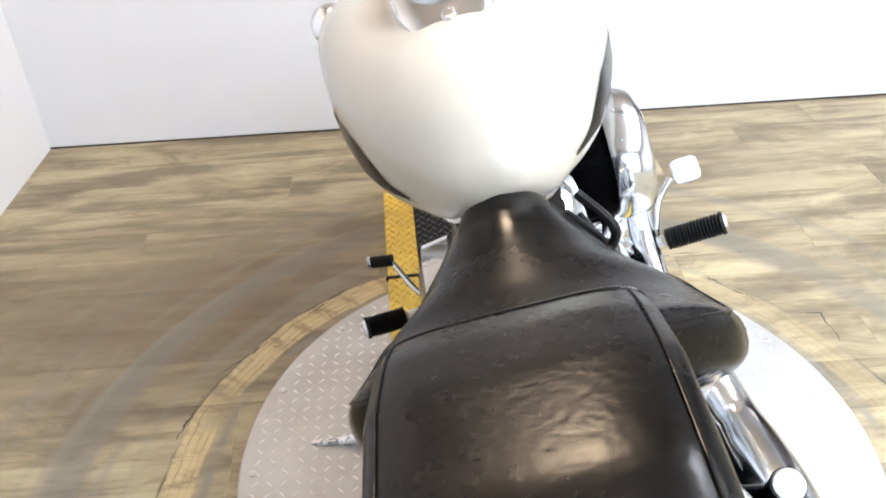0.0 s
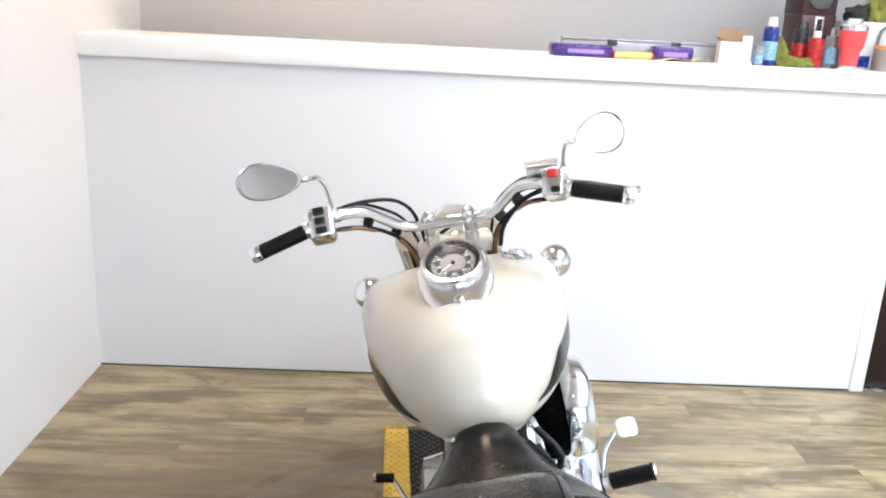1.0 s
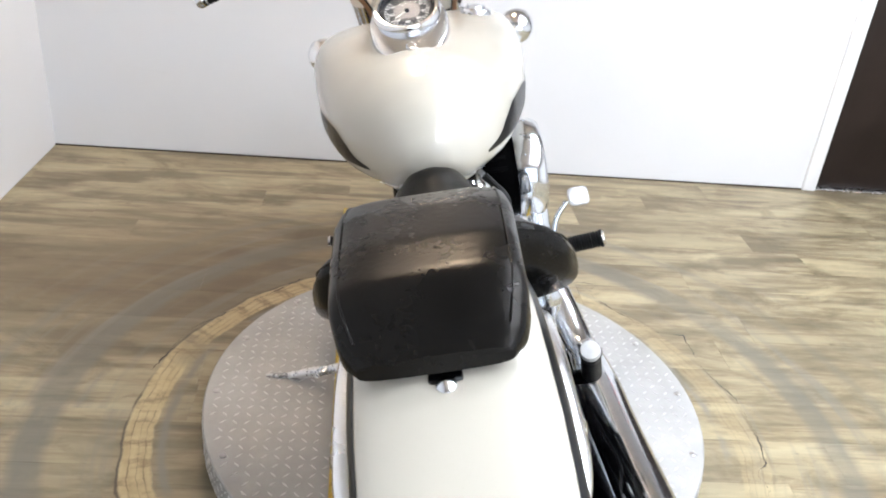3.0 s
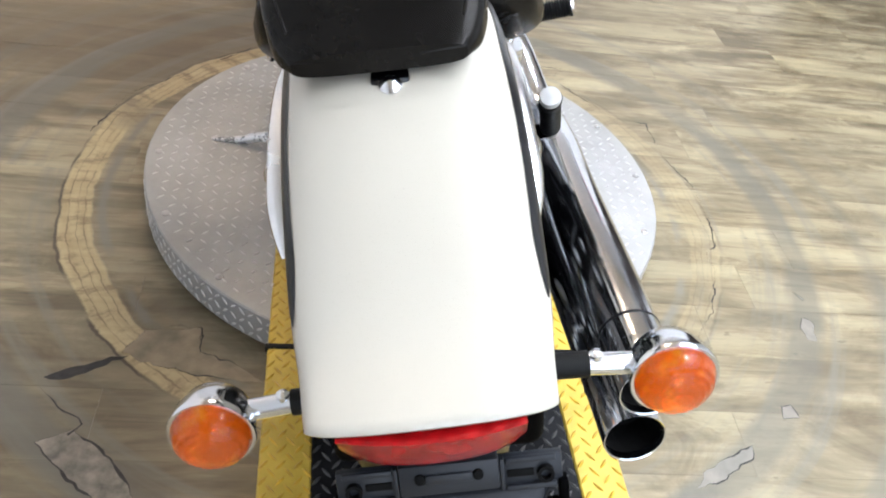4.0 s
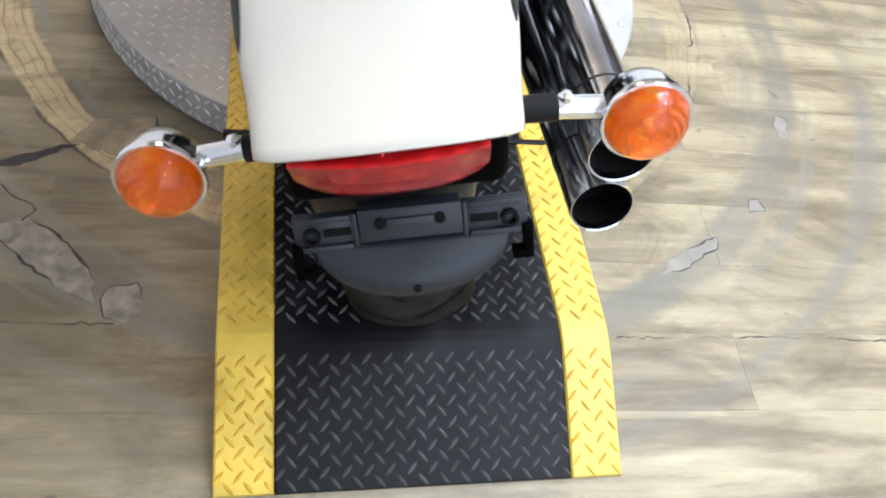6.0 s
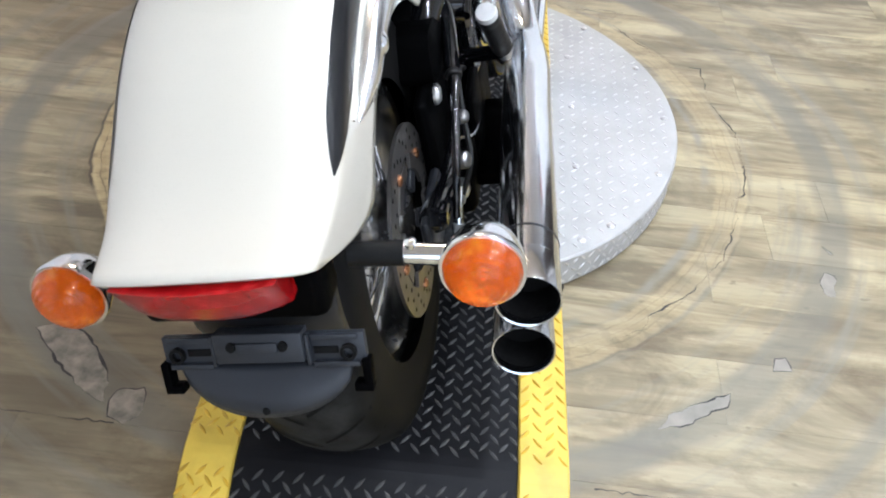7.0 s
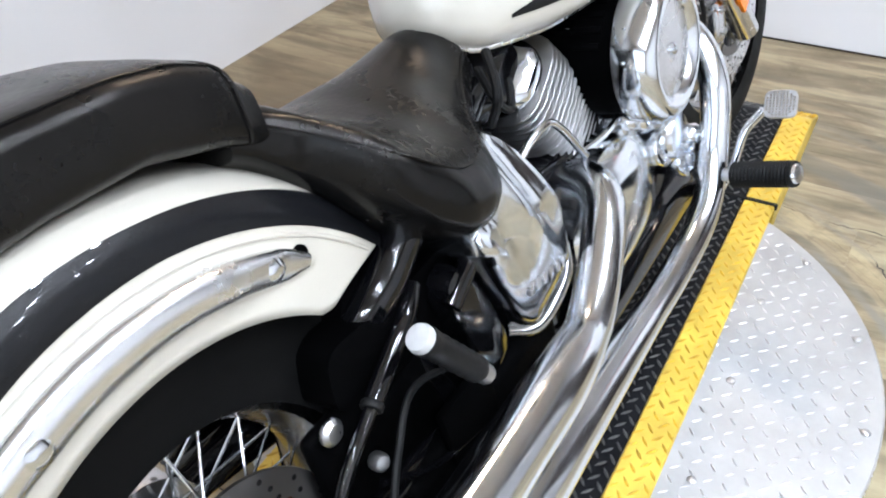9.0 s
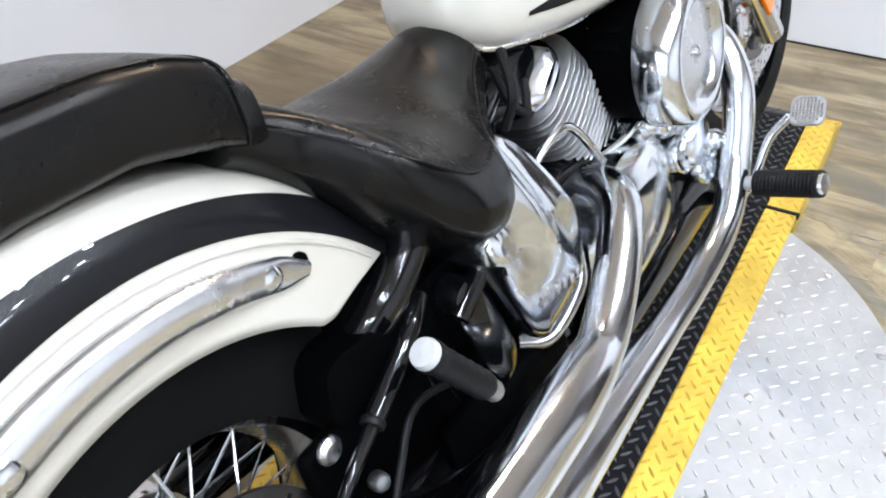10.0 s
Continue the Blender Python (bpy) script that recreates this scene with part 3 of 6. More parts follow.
vs, fs = [], []
P = 0.0275
for i in range(-23, 24):
    for j in range(-23, 24):
        c = Vector((i * P, j * P, TH))
        if c.xy.length < TR - 0.02 and not (abs(c.x + 0.02 + 0.034 * c.y) < 0.29):
            lozenge(vs, fs, c, radians(45 if (i + j) % 2 else -45), 0.0205, 0.0040, 0.0011)
for i in range(180):
    a = 2 * math.pi * i / 180
    for j in range(3):
        n = Vector((math.cos(a), math.sin(a), 0))
        c = n * TR + Vector((0, 0, 0.024 + j * 0.025))
        lozenge(vs, fs, c, radians(45 if (i + j) % 2 else -45), 0.021, 0.0055, 0.0016, n, Vector((-n.y, n.x, 0)))
tread = obj("tread_pattern", vs, fs, BAR_METAL, table, "", False)
tagged(tread, "raised tread bars", kind="stuff")
bolt0 = None
for k in range(16):
    a = math.pi * 2 * (k + 0.12) / 16
    if abs(math.cos(a) * 0.585) < 0.31 and k:
        continue
    o = lathe_part("bolt", [(0.0085, 0), (0.0085, 0.002), (0.005, 0.0042), (0.001, 0.0045)], (0.585 * math.cos(a), 0.585 * math.sin(a), TH), (0, 0, 1), STEEL, table, "", 10) if bolt0 is None else None
    if o is None:
        o = new("bolt", bolt0.data)
        o.parent = table
        o.matrix_world = pose(PIVOT.x, PIVOT.y, 0) @ pose(0, 0, 0, 0, 0, math.degrees(a - a0))
    else:
        bolt0, a0 = o, a
for sx in (-0.30, 0.355):
    for y in (-0.45, -0.205, 0.035, 0.27):
        if bolt0:
            lathe_part("bolt", [(0.008, 0), (0.008, 0.002), (0.004, 0.004)], (sx - 0.034 * y, y, TH), (0, 0, 1), STEEL, table, "", 10)

# bar colours mix wear with painted glints on black, painted side shade on yellow
BAR_BLACK = worn("scuffed_glinting_black_bars", (0.055, 0.054, 0.052), 0.38, var=0.3, scale=20, grain=300)
BAR_YELLOW = worn("worn_shaded_yellow_bars", (0.50, 0.31, 0.02), 0.4, var=0.35, scale=30, grain=160)

# ---- the mat ramp: three lengths end to end, turned a little against the room ----
MATM = pose(0.0, 0.0, 0, 0, 0, 1.95)
MT, ST = 0.0955, 0.221


def strip(name, prof, x0, x1, material, parent, label=""):
    """A slab from a side profile of (y, top) pairs, down to the ground or to what it lies on."""
    bm = bmesh.new()
    rings = []
    for y, z, zb in prof:
        rings.append([(x0, y, zb), (x0, y, z - 0.004), (x0 + 0.003, y, z), (x1 - 0.003, y, z), (x1, y, z - 0.004), (x1, y, zb)])
    add_loft(bm, rings, True, True)
    return part(name, bm, material, parent, label, False)


def tread_bars(name, prof, x0, x1, material, parent, pitch=0.0305):
    vs, fs = [], []
    for (ya, za, _), (yb, zb, _) in zip(prof, prof[1:]):
        n = max(1, round(math.hypot(yb - ya, zb - za) / pitch)) if math.hypot(yb - ya, zb - za) > 0.03 else 0
        d = Vector((0, yb - ya, zb - za)).normalized() * (1 if yb > ya else -1)
        up = Vector((0, -d.z, d.y))
        m = max(1, round((x1 - x0 - 0.006) / pitch))
        for i in range(n):
            for j in range(m):
                for q, ang in ((0.25, 50), (0.75, -50)):
                    t = (i + q) / n
                    c = Vector((x0 + (j + q) * (x1 - x0) / m, ya + (yb - ya) * t, za + (zb - za) * t))
                    lozenge(vs, fs, c, radians(ang), 0.0255, 0.0056, 0.0026, up, Vector((1, 0, 0)))
    return tagged(obj(name, vs, fs, material, parent, "", False), "raised diamond tread", kind="stuff")


def ramp(label, prof, SR):
    t = thing("ramp_mat", label, "mat", MATM, "ramp mats")
    strip("rubber_field", prof, -ST, SR, MAT_BLACK, t)
    strip("yellow_border", prof, -0.305, -ST - 0.0005, MAT_YELLOW, t, "yellow rubber border")
    strip("yellow_border", prof, SR + 0.0005, 0.305, MAT_YELLOW, t, "yellow rubber border")
    tread_bars("tread_field", prof, -ST, SR, BAR_BLACK, t)
    tread_bars("tread_border", prof, -0.305, -ST, BAR_YELLOW, t)
    tread_bars("tread_border", prof, SR, 0.305, BAR_YELLOW, t)
    return t


ramp("black diamond mat with yellow borders on the turntable", [(0.004, MT, TH + 0.001), (1.186, MT, TH + 0.001)], 0.235)
ramp("black and yellow diamond mat sloping down behind the rear wheel", [(-0.006, MT, 0.001), (-0.395, MT, 0.001), (-0.412, MT - 0.0012, 0.001), (-0.428, MT - 0.0045, 0.001), (-0.444, MT - 0.010, 0.001), (-0.622, 0.008, 0.001)], 0.223)
ramp("black and yellow diamond mat under the front wheel", [(1.196, MT, 0.001), (1.60, MT, 0.001), (1.615, MT - 0.0015, 0.001), (1.63, MT - 0.006, 0.001), (1.80, 0.008, 0.001)], 0.235)
for y in (-0.001, 1.191):
    j = thing("joint_strip", "black rubber joint strip between two mats", "strip", MATM, "joint strips")
    box_part("strip_bar", (-0.31, y - 0.006, TH - 0.005), (0.31, y + 0.006, MT + 0.003), RUBBER, j, "", 0.002)

# ---- the motorcycle: x to its right, y ahead, z up from the ground contact; it leans on its stand ----
LEAN = 13.0
bike = thing("motorcycle", "pearl white cruiser motorcycle with chrome engine leaning on its kickstand", "motorcycle", pose(0.012, 0, MT + 0.001, 0, -LEAN, 0))
AX = Vector((0, -0.22, 0.324))
FX = Vector((0.0, 1.435, 0.326))
STEER = 5.0


def polar(r, deg):
    """A point round the rear axle: degrees from straight up towards the tail."""
    a = radians(deg)
    return AX.y - r * math.sin(a), AX.z + r * math.cos(a)


def tyre_profile(R, w, rim):
    """Half-round tyre section as (radius, x)."""
    pts = []
    for k in range(-12, 13):
        a = k / 12 * radians(112)
        x = w * math.sin(a) / math.sin(radians(90)) if abs(k) <= 10 else w * math.sin(a)
        depth = (R - rim) * 0.5 * (1 - math.cos(a)) / (0.5 * (1 - math.cos(radians(112))))
        pts.append((R - depth * (0.5 if abs(k) < 6 else 0.5 + 0.5 * (abs(k) - 6) / 6), max(-w, min(w, x))))
    return pts


def wheel(name, c, R, w, rimr, rimw, hubr, hubw, label, grooves):
    wp = thing(name, "", "")
    wp.parent = bike
    wp.location = c
    wp["label"] = label
    lathe_part("tyre", tyre_profile(R, w, rimr), (0, 0, 0), (1, 0, 0), TYRE, wp, "black road tyre", 96, False)
    # tread grooves as thin dark sipes: strips just over the crown, coloured as groove shade
    vs, fs = [], []
    section = sorted((px, pr) for pr, px in tyre_profile(R, w, rimr)[3:-3])
    for i in range(grooves):
        a0 = 2 * math.pi * i / grooves
        for s in (-1, 1):
            i0 = len(vs)
            for k in range(7):
                u = k / 6
                x = s * w * (0.06 + 0.84 * u)
                a = a0 + (0.5 / grooves) * (0.0 if s < 0 else math.pi) + u * 0.16
                rr = lerp(section, x) + 0.0012
                for da in (-0.011, 0.011):
                    vs.append((x, rr * math.sin(a + da), rr * math.cos(a + da)))
            for k in range(6):
                fs.append((i0 + 2 * k, i0 + 2 * k + 1, i0 + 2 * k + 3, i0 + 2 * k + 2))
    obj("tread_grooves", vs, fs, DARK_HOLE, wp)
    lathe_part("rim", [(rimr - 0.012, -rimw), (rimr + 0.006, -rimw), (rimr + 0.008, -rimw + 0.006), (rimr - 0.006, -rimw + 0.012), (rimr - 0.022, -0.018), (rimr - 0.026, 0), (rimr - 0.022, 0.018), (rimr - 0.006, rimw - 0.012), (rimr + 0.008, rimw - 0.006), (rimr + 0.006, rimw), (rimr - 0.012, rimw), (rimr - 0.02, rimw - 0.014), (rimr - 0.030, 0.018), (rimr - 0.034, 0), (rimr - 0.030, -0.018), (rimr - 0.02, -rimw + 0.014), (rimr - 0.012, -rimw)], (0, 0, 0), (1, 0, 0), RIM, wp, "chrome spoked rim", 72, False)
    lathe_part("hub", [(0.012, -hubw - 0.01), (hubr, -hubw), (hubr, -hubw + 0.01), (hubr * 0.62, -hubw + 0.02), (hubr * 0.55, 0), (hubr * 0.62, hubw - 0.02), (hubr, hubw - 0.01), (hubr, hubw), (0.012, hubw + 0.01)], (0, 0, 0), (1, 0, 0), CAST, wp, "polished hub", 40)
    base = None
    n = 40
    for i in range(n):
        s = 1 if i % 2 else -1
        a = 2 * math.pi * i / n
        b = a + (0.42 if (i // 2) % 2 else -0.42)
        p = Vector((s * (hubw - 0.006), hubr * 0.93 * math.cos(b), hubr * 0.93 * math.sin(b)))
        q = Vector((s * 0.012, (rimr - 0.026) * math.cos(a), (rimr - 0.026) * math.sin(a)))
        tube_part("spoke", [p, q], 0.0021, CHROME, wp, "", 6, 1)
    return wp


rear = wheel("rear_wheel", AX, 0.326, 0.084, 0.205, 0.056, 0.062, 0.06, "rear wheel with wire spokes", 26)
DX = 0.098


def brake_disc(parent, x, R, Ri, holes, metal, screw):
    """A drilled ring with a five-arm carrier."""
    vs, fs = [], []
    n = 96
    for s in (-1, 1):
        for r in (R, Ri):
            for i in range(n):
                a = 2 * math.pi * i / n
                vs.append((x + s * 0.0025, r * math.cos(a), r * math.sin(a)))
    for i in range(n):
        j = (i + 1) % n
        fs += [(i, j, n + j, n + i), (2 * n + j, 2 * n + i, 3 * n + i, 3 * n + j), (i, 2 * n + i, 2 * n + j, j), (n + j, 3 * n + j, 3 * n + i, n + i)]
    d = obj("brake_disc", vs, fs, metal, parent, "drilled steel brake disc")
    # dark plugs through the ring, painted as the shade inside drilled holes
    bm = bmesh.new()
    add_lathe(bm, [(0.001, -0.0028), (0.0035, -0.0028), (0.0035, 0.0028), (0.001, 0.0028)], axis_to((0, 0, 0), (1, 0, 0)), 8)
    first = part("drill_hole", bm, DARK_HOLE, parent, "", False)
    for i in range(holes):
        a = 2 * math.pi * i / holes
        r = Ri + (R - Ri) * (0.25 + 0.25 * (i % 3))
        o = first if i == 0 else new("drill_hole", first.data)
        o.parent = parent
        o.location = (x, r * math.cos(a), r * math.sin(a))
    for i in range(5):
        a = 2 * math.pi * i / 5 + 0.3
        m = Matrix.Rotation(a, 4, "X")
        bm = bmesh.new()
        add_box(bm, (x - 0.008, -0.014, 0.045), (x + 0.0, 0.014, Ri + 0.012), 0.003, m)
        part("disc_arm", bm, PLASTIC, parent, "dark disc carrier arm")
        bm = bmesh.new()
        add_loft(bm, [[m @ Vector((x + h, (Ri - 0.022 + q) * math.sin(b), (Ri - 0.022 + q) * math.cos(b))) for h, q in ((-0.001, 0.0), (0.004, 0.0), (0.004, 0.021), (-0.001, 0.021))] for b in (radians(v) for v in (-27, -18, -9, 0, 9, 18, 27))], True, True)
        part("disc_carrier", bm, DISC, parent, "grey disc carrier segment", False)
        lathe_part("disc_bolt", [(0.008, 0), (0.008, 0.004), (0.004, 0.006)], m @ Vector((x + 0.002, 0, Ri + 0.004)), (1, 0, 0), screw, parent, "", 8)
    return d


brake_disc(rear, DX, 0.141, 0.098, 48, DISC, COPPER)
lathe_part("axle_nut", [(0.017, 0), (0.017, 0.014), (0.009, 0.016), (0.009, 0.024)], (0.125, 0, 0), (1, 0, 0), GLOSS, rear, "", 6)

# rear fender: crown radius, half width and lower edge along the sweep
CROWN = [(-56, 0.440), (-30, 0.455), (0, 0.463), (20, 0.461), (36, 0.455), (42, 0.457), (47, 0.468), (50.5, 0.488), (54, 0.520)]
HALF = [(-56, 0.122), (0, 0.121), (30, 0.120), (44, 0.119), (49, 0.113), (54, 0.107)]
LOW = [(-55, 0.420), (-52, 0.395), (-45, 0.316), (-42, 0.306), (40, 0.304), (45, 0.305), (48, 0.318), (50.5, 0.345), (52.3, 0.385), (53.2, 0.43), (53.7, 0.50)]
EDGE = [(-56, 0.062), (0, 0.060), (25, 0.050), (42, 0.037), (54, 0.034)]


def shoulder(deg):
    return soft(EDGE, deg, 6)



def fender_x(deg, r):
    rc, w = soft(CROWN, deg, 2.5), soft(HALF, deg, 4)
    d = (r - (rc - shoulder(deg))) / shoulder(deg)
    if d <= 0:
        return w
    d = min(1.0, d)
    return w * (1 - d ** 2.5) ** (1 / 2.5)


def fender_mesh(name, parent):
    degs = [-55 + 108.7 * i / 110 for i in range(111)]
    rings = []
    for d in degs:
        rc, lo, w, sh = soft(CROWN, d, 2.5), soft(LOW, d, 1), soft(HALF, d, 4), shoulder(d)
        ring = []
        for k in range(-22, 23):
            u = abs(k) / 22
            # first part over the crown, then straight down the side
            if u < 0.62:
                a = u / 0.62 * math.pi / 2
                x, r = w * math.sin(a) ** 0.8, rc - sh * (1 - math.cos(a) ** 0.8)
            else:
                x, r = w, rc - sh + (min(lo, rc - sh) - rc + sh) * (u - 0.62) / 0.38
            if r < lo:
                r = lo
                x = fender_x(d, lo)
            y, z = polar(r, d)
            ring.append((math.copysign(x, k) if k else 0.0, y, z))
        rings.append(ring)
    bm = bmesh.new()
    add_loft(bm, rings, False, False)
    bmesh.ops.remove_doubles(bm, verts=bm.verts, dist=0.00005)
    ob = part(name, bm, PAINT, parent, "deep pearl white rear fender")
    so = ob.modifiers.new("thickness", "SOLIDIFY")
    so.thickness, so.offset = 0.004, -1
    return ob


rear_fender = fender_mesh("rear_fender", bike)
rear_fender.rotation_euler = (0, 0, radians(0.9))


STRUT_OUT = [(-36, 0.371), (-34, 0.374), (-31, 0.377), (-25, 0.377), (0, 0.377), (22, 0.376), (29, 0.373), (32.5, 0.367)]
STRUT_IN = [(-36, 0.358), (-34, 0.349), (-31, 0.342), (-26, 0.339), (-12, 0.338), (0, 0.335), (15, 0.332), (23, 0.335), (28, 0.345), (32.5, 0.363)]


def fender_decal(name, lo, hi, d0, d1, material, side, lift, label):
    rings = []
    for i in range(61):
        d = d0 + (d1 - d0) * i / 60
        a, b = lerp(lo, d), lerp(hi, d)
        ring = []
        for k in range(7):
            r = a + (b - a) * k / 6
            y, z = polar(r + lift * 0.4, d)
            ring.append((side * (fender_x(d, r) + lift), y, z))
        rings.append(ring)
    bm = bmesh.new()
    add_loft(bm, rings, False, False)
    return part(name, bm, material, rear_fender, label)


for s in (-1, 1):
    fender_decal("side_stripe", [(-55, 0.396), (-10, 0.399), (10, 0.396), (20, 0.392), (30, 0.394), (37, 0.408), (43.2, 0.436)], [(-55, 0.430), (-10, 0.434), (5, 0.437), (15, 0.437), (28, 0.436), (43.2, 0.4375)], -54.5, 43.2, GREY_GRAPHIC, s, 0.0008, "charcoal swept stripe")
    bead = []
    for i in range(30):
        d = -50 + 84 * i / 29
        y, z = polar(0.3885, d)
        bead.append((s * (fender_x(d, 0.388) + 0.0002), y, z))
    tube_part("fender_bead", bead, 0.0026, PAINT, rear_fender, "", 8, 2)
    # chrome strut: a leaf shape, flat and recessed at its front bolt
    rings = []
    for i in range(49):
        d = -36 + 68.5 * i / 48
        lo, hi = soft(STRUT_IN, d, 2.0), soft(STRUT_OUT, d, 2.0)
        r, h = (lo + hi) / 2, (hi - lo) / 2
        t = 0.007 + 0.016 * min(1, max(0, (d + 30) / 12)) * max(0.0, 1 - max(0, (d - 20) / 12.5) ** 2)
        ring = []
        for k in range(18):
            a = 2 * math.pi * k / 18
            q = r + h * math.sin(a)
            y, z = polar(q, d)
            ring.append((s * (fender_x(d, q) - 0.002 + (0.003 + t * math.cos(a) ** 0.42 if math.cos(a) > 0 else 0.0)), y, z))
        rings.append(ring)
    bm = bmesh.new()
    add_loft(bm, rings, True, True)
    part("fender_strut", bm, SATIN, bike, "curved chrome fender strut")
    # a raised black disc whose rim paints the recess's dark crescent
    y, z = polar(0.3685, -34.4)
    lathe_part("strut_recess_disc", [(0.0115, -0.012), (0.0115, 0.003), (0.010, 0.0045), (0.001, 0.0046)], (s * (fender_x(-34.6, 0.3665) - 0.0005), y, z), (s, 0, 0), BLACKBOX, bike, "raised black disc standing in for the shaded recess at the strut end", 24)
    for d, r, up in ((-28.0, 0.358, 0.007), (15.7, 0.352, 0.019)):
        y, z = polar(r, d)
        lathe_part("strut_bolt", [(0.012, -0.004), (0.012, 0.005), (0.007, 0.008), (0.002, 0.0082)], (s * (fender_x(d, r) + up), y, z), (s, 0, 0), CHROME, bike, "domed chrome bolt", 16)

# seat bracket and knob
box_part("seat_bracket", (-0.020, -0.338, 0.752), (0.020, -0.275, 0.776), GLOSS, bike, "black seat bracket", 0.006)
lathe_part("seat_knob", [(0.012, 0), (0.013, 0.004), (0.009, 0.010), (0.0125, 0.014), (0.0115, 0.021), (0.006, 0.0255), (0.001, 0.027)], (0, -0.333, 0.752), (0, -0.35, 0.94), CHROME, bike, "chrome seat fixing knob", 20)

# ---- seats ----
def pad(name, rows, parent, label, n=36, power=2.6, material=None):
    """A padded solid: rows of (y, half width, top, bottom, side power, crown power)."""
    rings = []
    for y, w, zt, zb, *rest in rows:
        zc = (zt + zb) / 2
        ring = []
        pw = rest[0] if rest else power
        for k in range(n):
            a = 2 * math.pi * k / n
            c, s = math.cos(a), math.sin(a)
            q = rest[1] if len(rest) > 1 and s > 0 else pw
            x = w * math.copysign(abs(c) ** (2 / q), c)
            if len(rest) > 1:
                zm = zb + (zt - zb) * 0.36
                z = zm + ((zt - zm) if s > 0 else (zm - zb)) * math.copysign(abs(s) ** (2 / q), s)
            else:
                z = zc + (zt - zb) / 2 * math.copysign(abs(s) ** (2 / pw), s)
            ring.append((x, y, z))
        rings.append(ring)
    bm = bmesh.new()
    add_loft(bm, rings, True, True)
    ob = part(name, bm, material or LEATHER, parent, label)
    return ob


def rows_from(tables, y0, y1, n):
    out = []
    for i in range(n + 1):
        y = y0 + (y1 - y0) * i / n
        out.append(tuple([y] + [soft(t, y, 0.012) for t in tables]))
    return out


# pillion pad, higher towards the tail
pill = rows_from([
    [(-0.338, 0.080), (-0.325, 0.098), (-0.29, 0.108), (-0.1, 0.115), (0.0, 0.112), (0.026, 0.106)],
    [(-0.338, 0.803), (-0.325, 0.826), (-0.30, 0.858), (-0.275, 0.870), (-0.2, 0.874), (-0.1, 0.866), (-0.04, 0.853), (0.005, 0.832), (0.026, 0.80)],
    [(-0.335, 0.785), (-0.31, 0.775), (-0.2, 0.780), (-0.1, 0.775), (-0.02, 0.748), (0.026, 0.722)],
    [(-0.34, 3.8), (-0.28, 4.6), (0.06, 4.6)]], -0.338, 0.030, 48)
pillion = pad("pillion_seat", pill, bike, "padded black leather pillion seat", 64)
pillion.location.x = -0.007
seat_rows = rows_from([
    [(-0.03, 0.085), (0.03, 0.098), (0.055, 0.118), (0.075, 0.165), (0.10, 0.203), (0.15, 0.226), (0.20, 0.222), (0.25, 0.200), (0.30, 0.148), (0.36, 0.102), (0.41, 0.072), (0.45, 0.052), (0.485, 0.030), (0.508, 0.008)],
    [(-0.03, 0.80), (0.0, 0.795), (0.05, 0.770), (0.08, 0.744), (0.12, 0.712), (0.16, 0.692), (0.22, 0.688), (0.32, 0.696), (0.38, 0.706), (0.42, 0.704), (0.45, 0.690), (0.48, 0.660), (0.508, 0.612)],
    [(-0.03, 0.735), (0.0, 0.715), (0.016, 0.70), (0.045, 0.662), (0.07, 0.628), (0.09, 0.60), (0.12, 0.56), (0.15, 0.532), (0.18, 0.516), (0.24, 0.505), (0.28, 0.515), (0.36, 0.555), (0.43, 0.59), (0.51, 0.60)],
    [(-0.03, 2.6), (0.12, 3.0), (0.25, 2.4), (0.43, 2.0)],
    [(-0.03, 3.2), (0.10, 3.0), (0.20, 1.9), (0.30, 1.75), (0.38, 1.85), (0.43, 2.0)]], -0.012, 0.506, 56)
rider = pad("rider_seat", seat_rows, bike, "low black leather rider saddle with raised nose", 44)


def seam(name, rows, ring_at, parent, a0, a1, r, power=2.6, off=0.001):
    """Piping that follows one cross-section of a pad."""
    y, w, zt, zb, pw = ring_at
    pts = []
    for k in range(25):
        a = radians(a0 + (a1 - a0) * k / 24)
        c, s = math.cos(a), math.sin(a)
        pts.append(((w + off) * math.copysign(abs(c) ** (2 / pw), c), y, (zt + zb) / 2 + ((zt - zb) / 2 + off) * math.copysign(abs(s) ** (2 / pw), s)))
    return tube_part(name, pts, r, LEATHER, parent, "stitched leather piping", 8, 2)


seam("piping", pill, pill[-4], pillion, -30, 210, 0.0026)
for s in (-1, 1):
    pts = []
    for row in pill[2:-3:3]:
        y, w, zt, zb, pw = row
        a = radians(45)
        pts.append((s * (w + 0.001) * math.cos(a) ** (2 / pw), y, (zt + zb) / 2 + ((zt - zb) / 2 + 0.001) * math.sin(a) ** (2 / pw)))
    tube_part("piping", pts, 0.0012, LEATHER, pillion, "", 8, 3)
    pts = []
    for row in seat_rows[4:-2:3]:
        y, w, zt, zb, pw, q = row
        a, zm = radians(24), zb + (zt - zb) * 0.36
        pts.append((s * (w + 0.0005) * math.cos(a) ** (2 / q), y, zm + (zt - zm + 0.0005) * math.sin(a) ** (2 / q)))
    tube_part("piping", pts, 0.0018, LEATHER, rider, "", 8, 3)

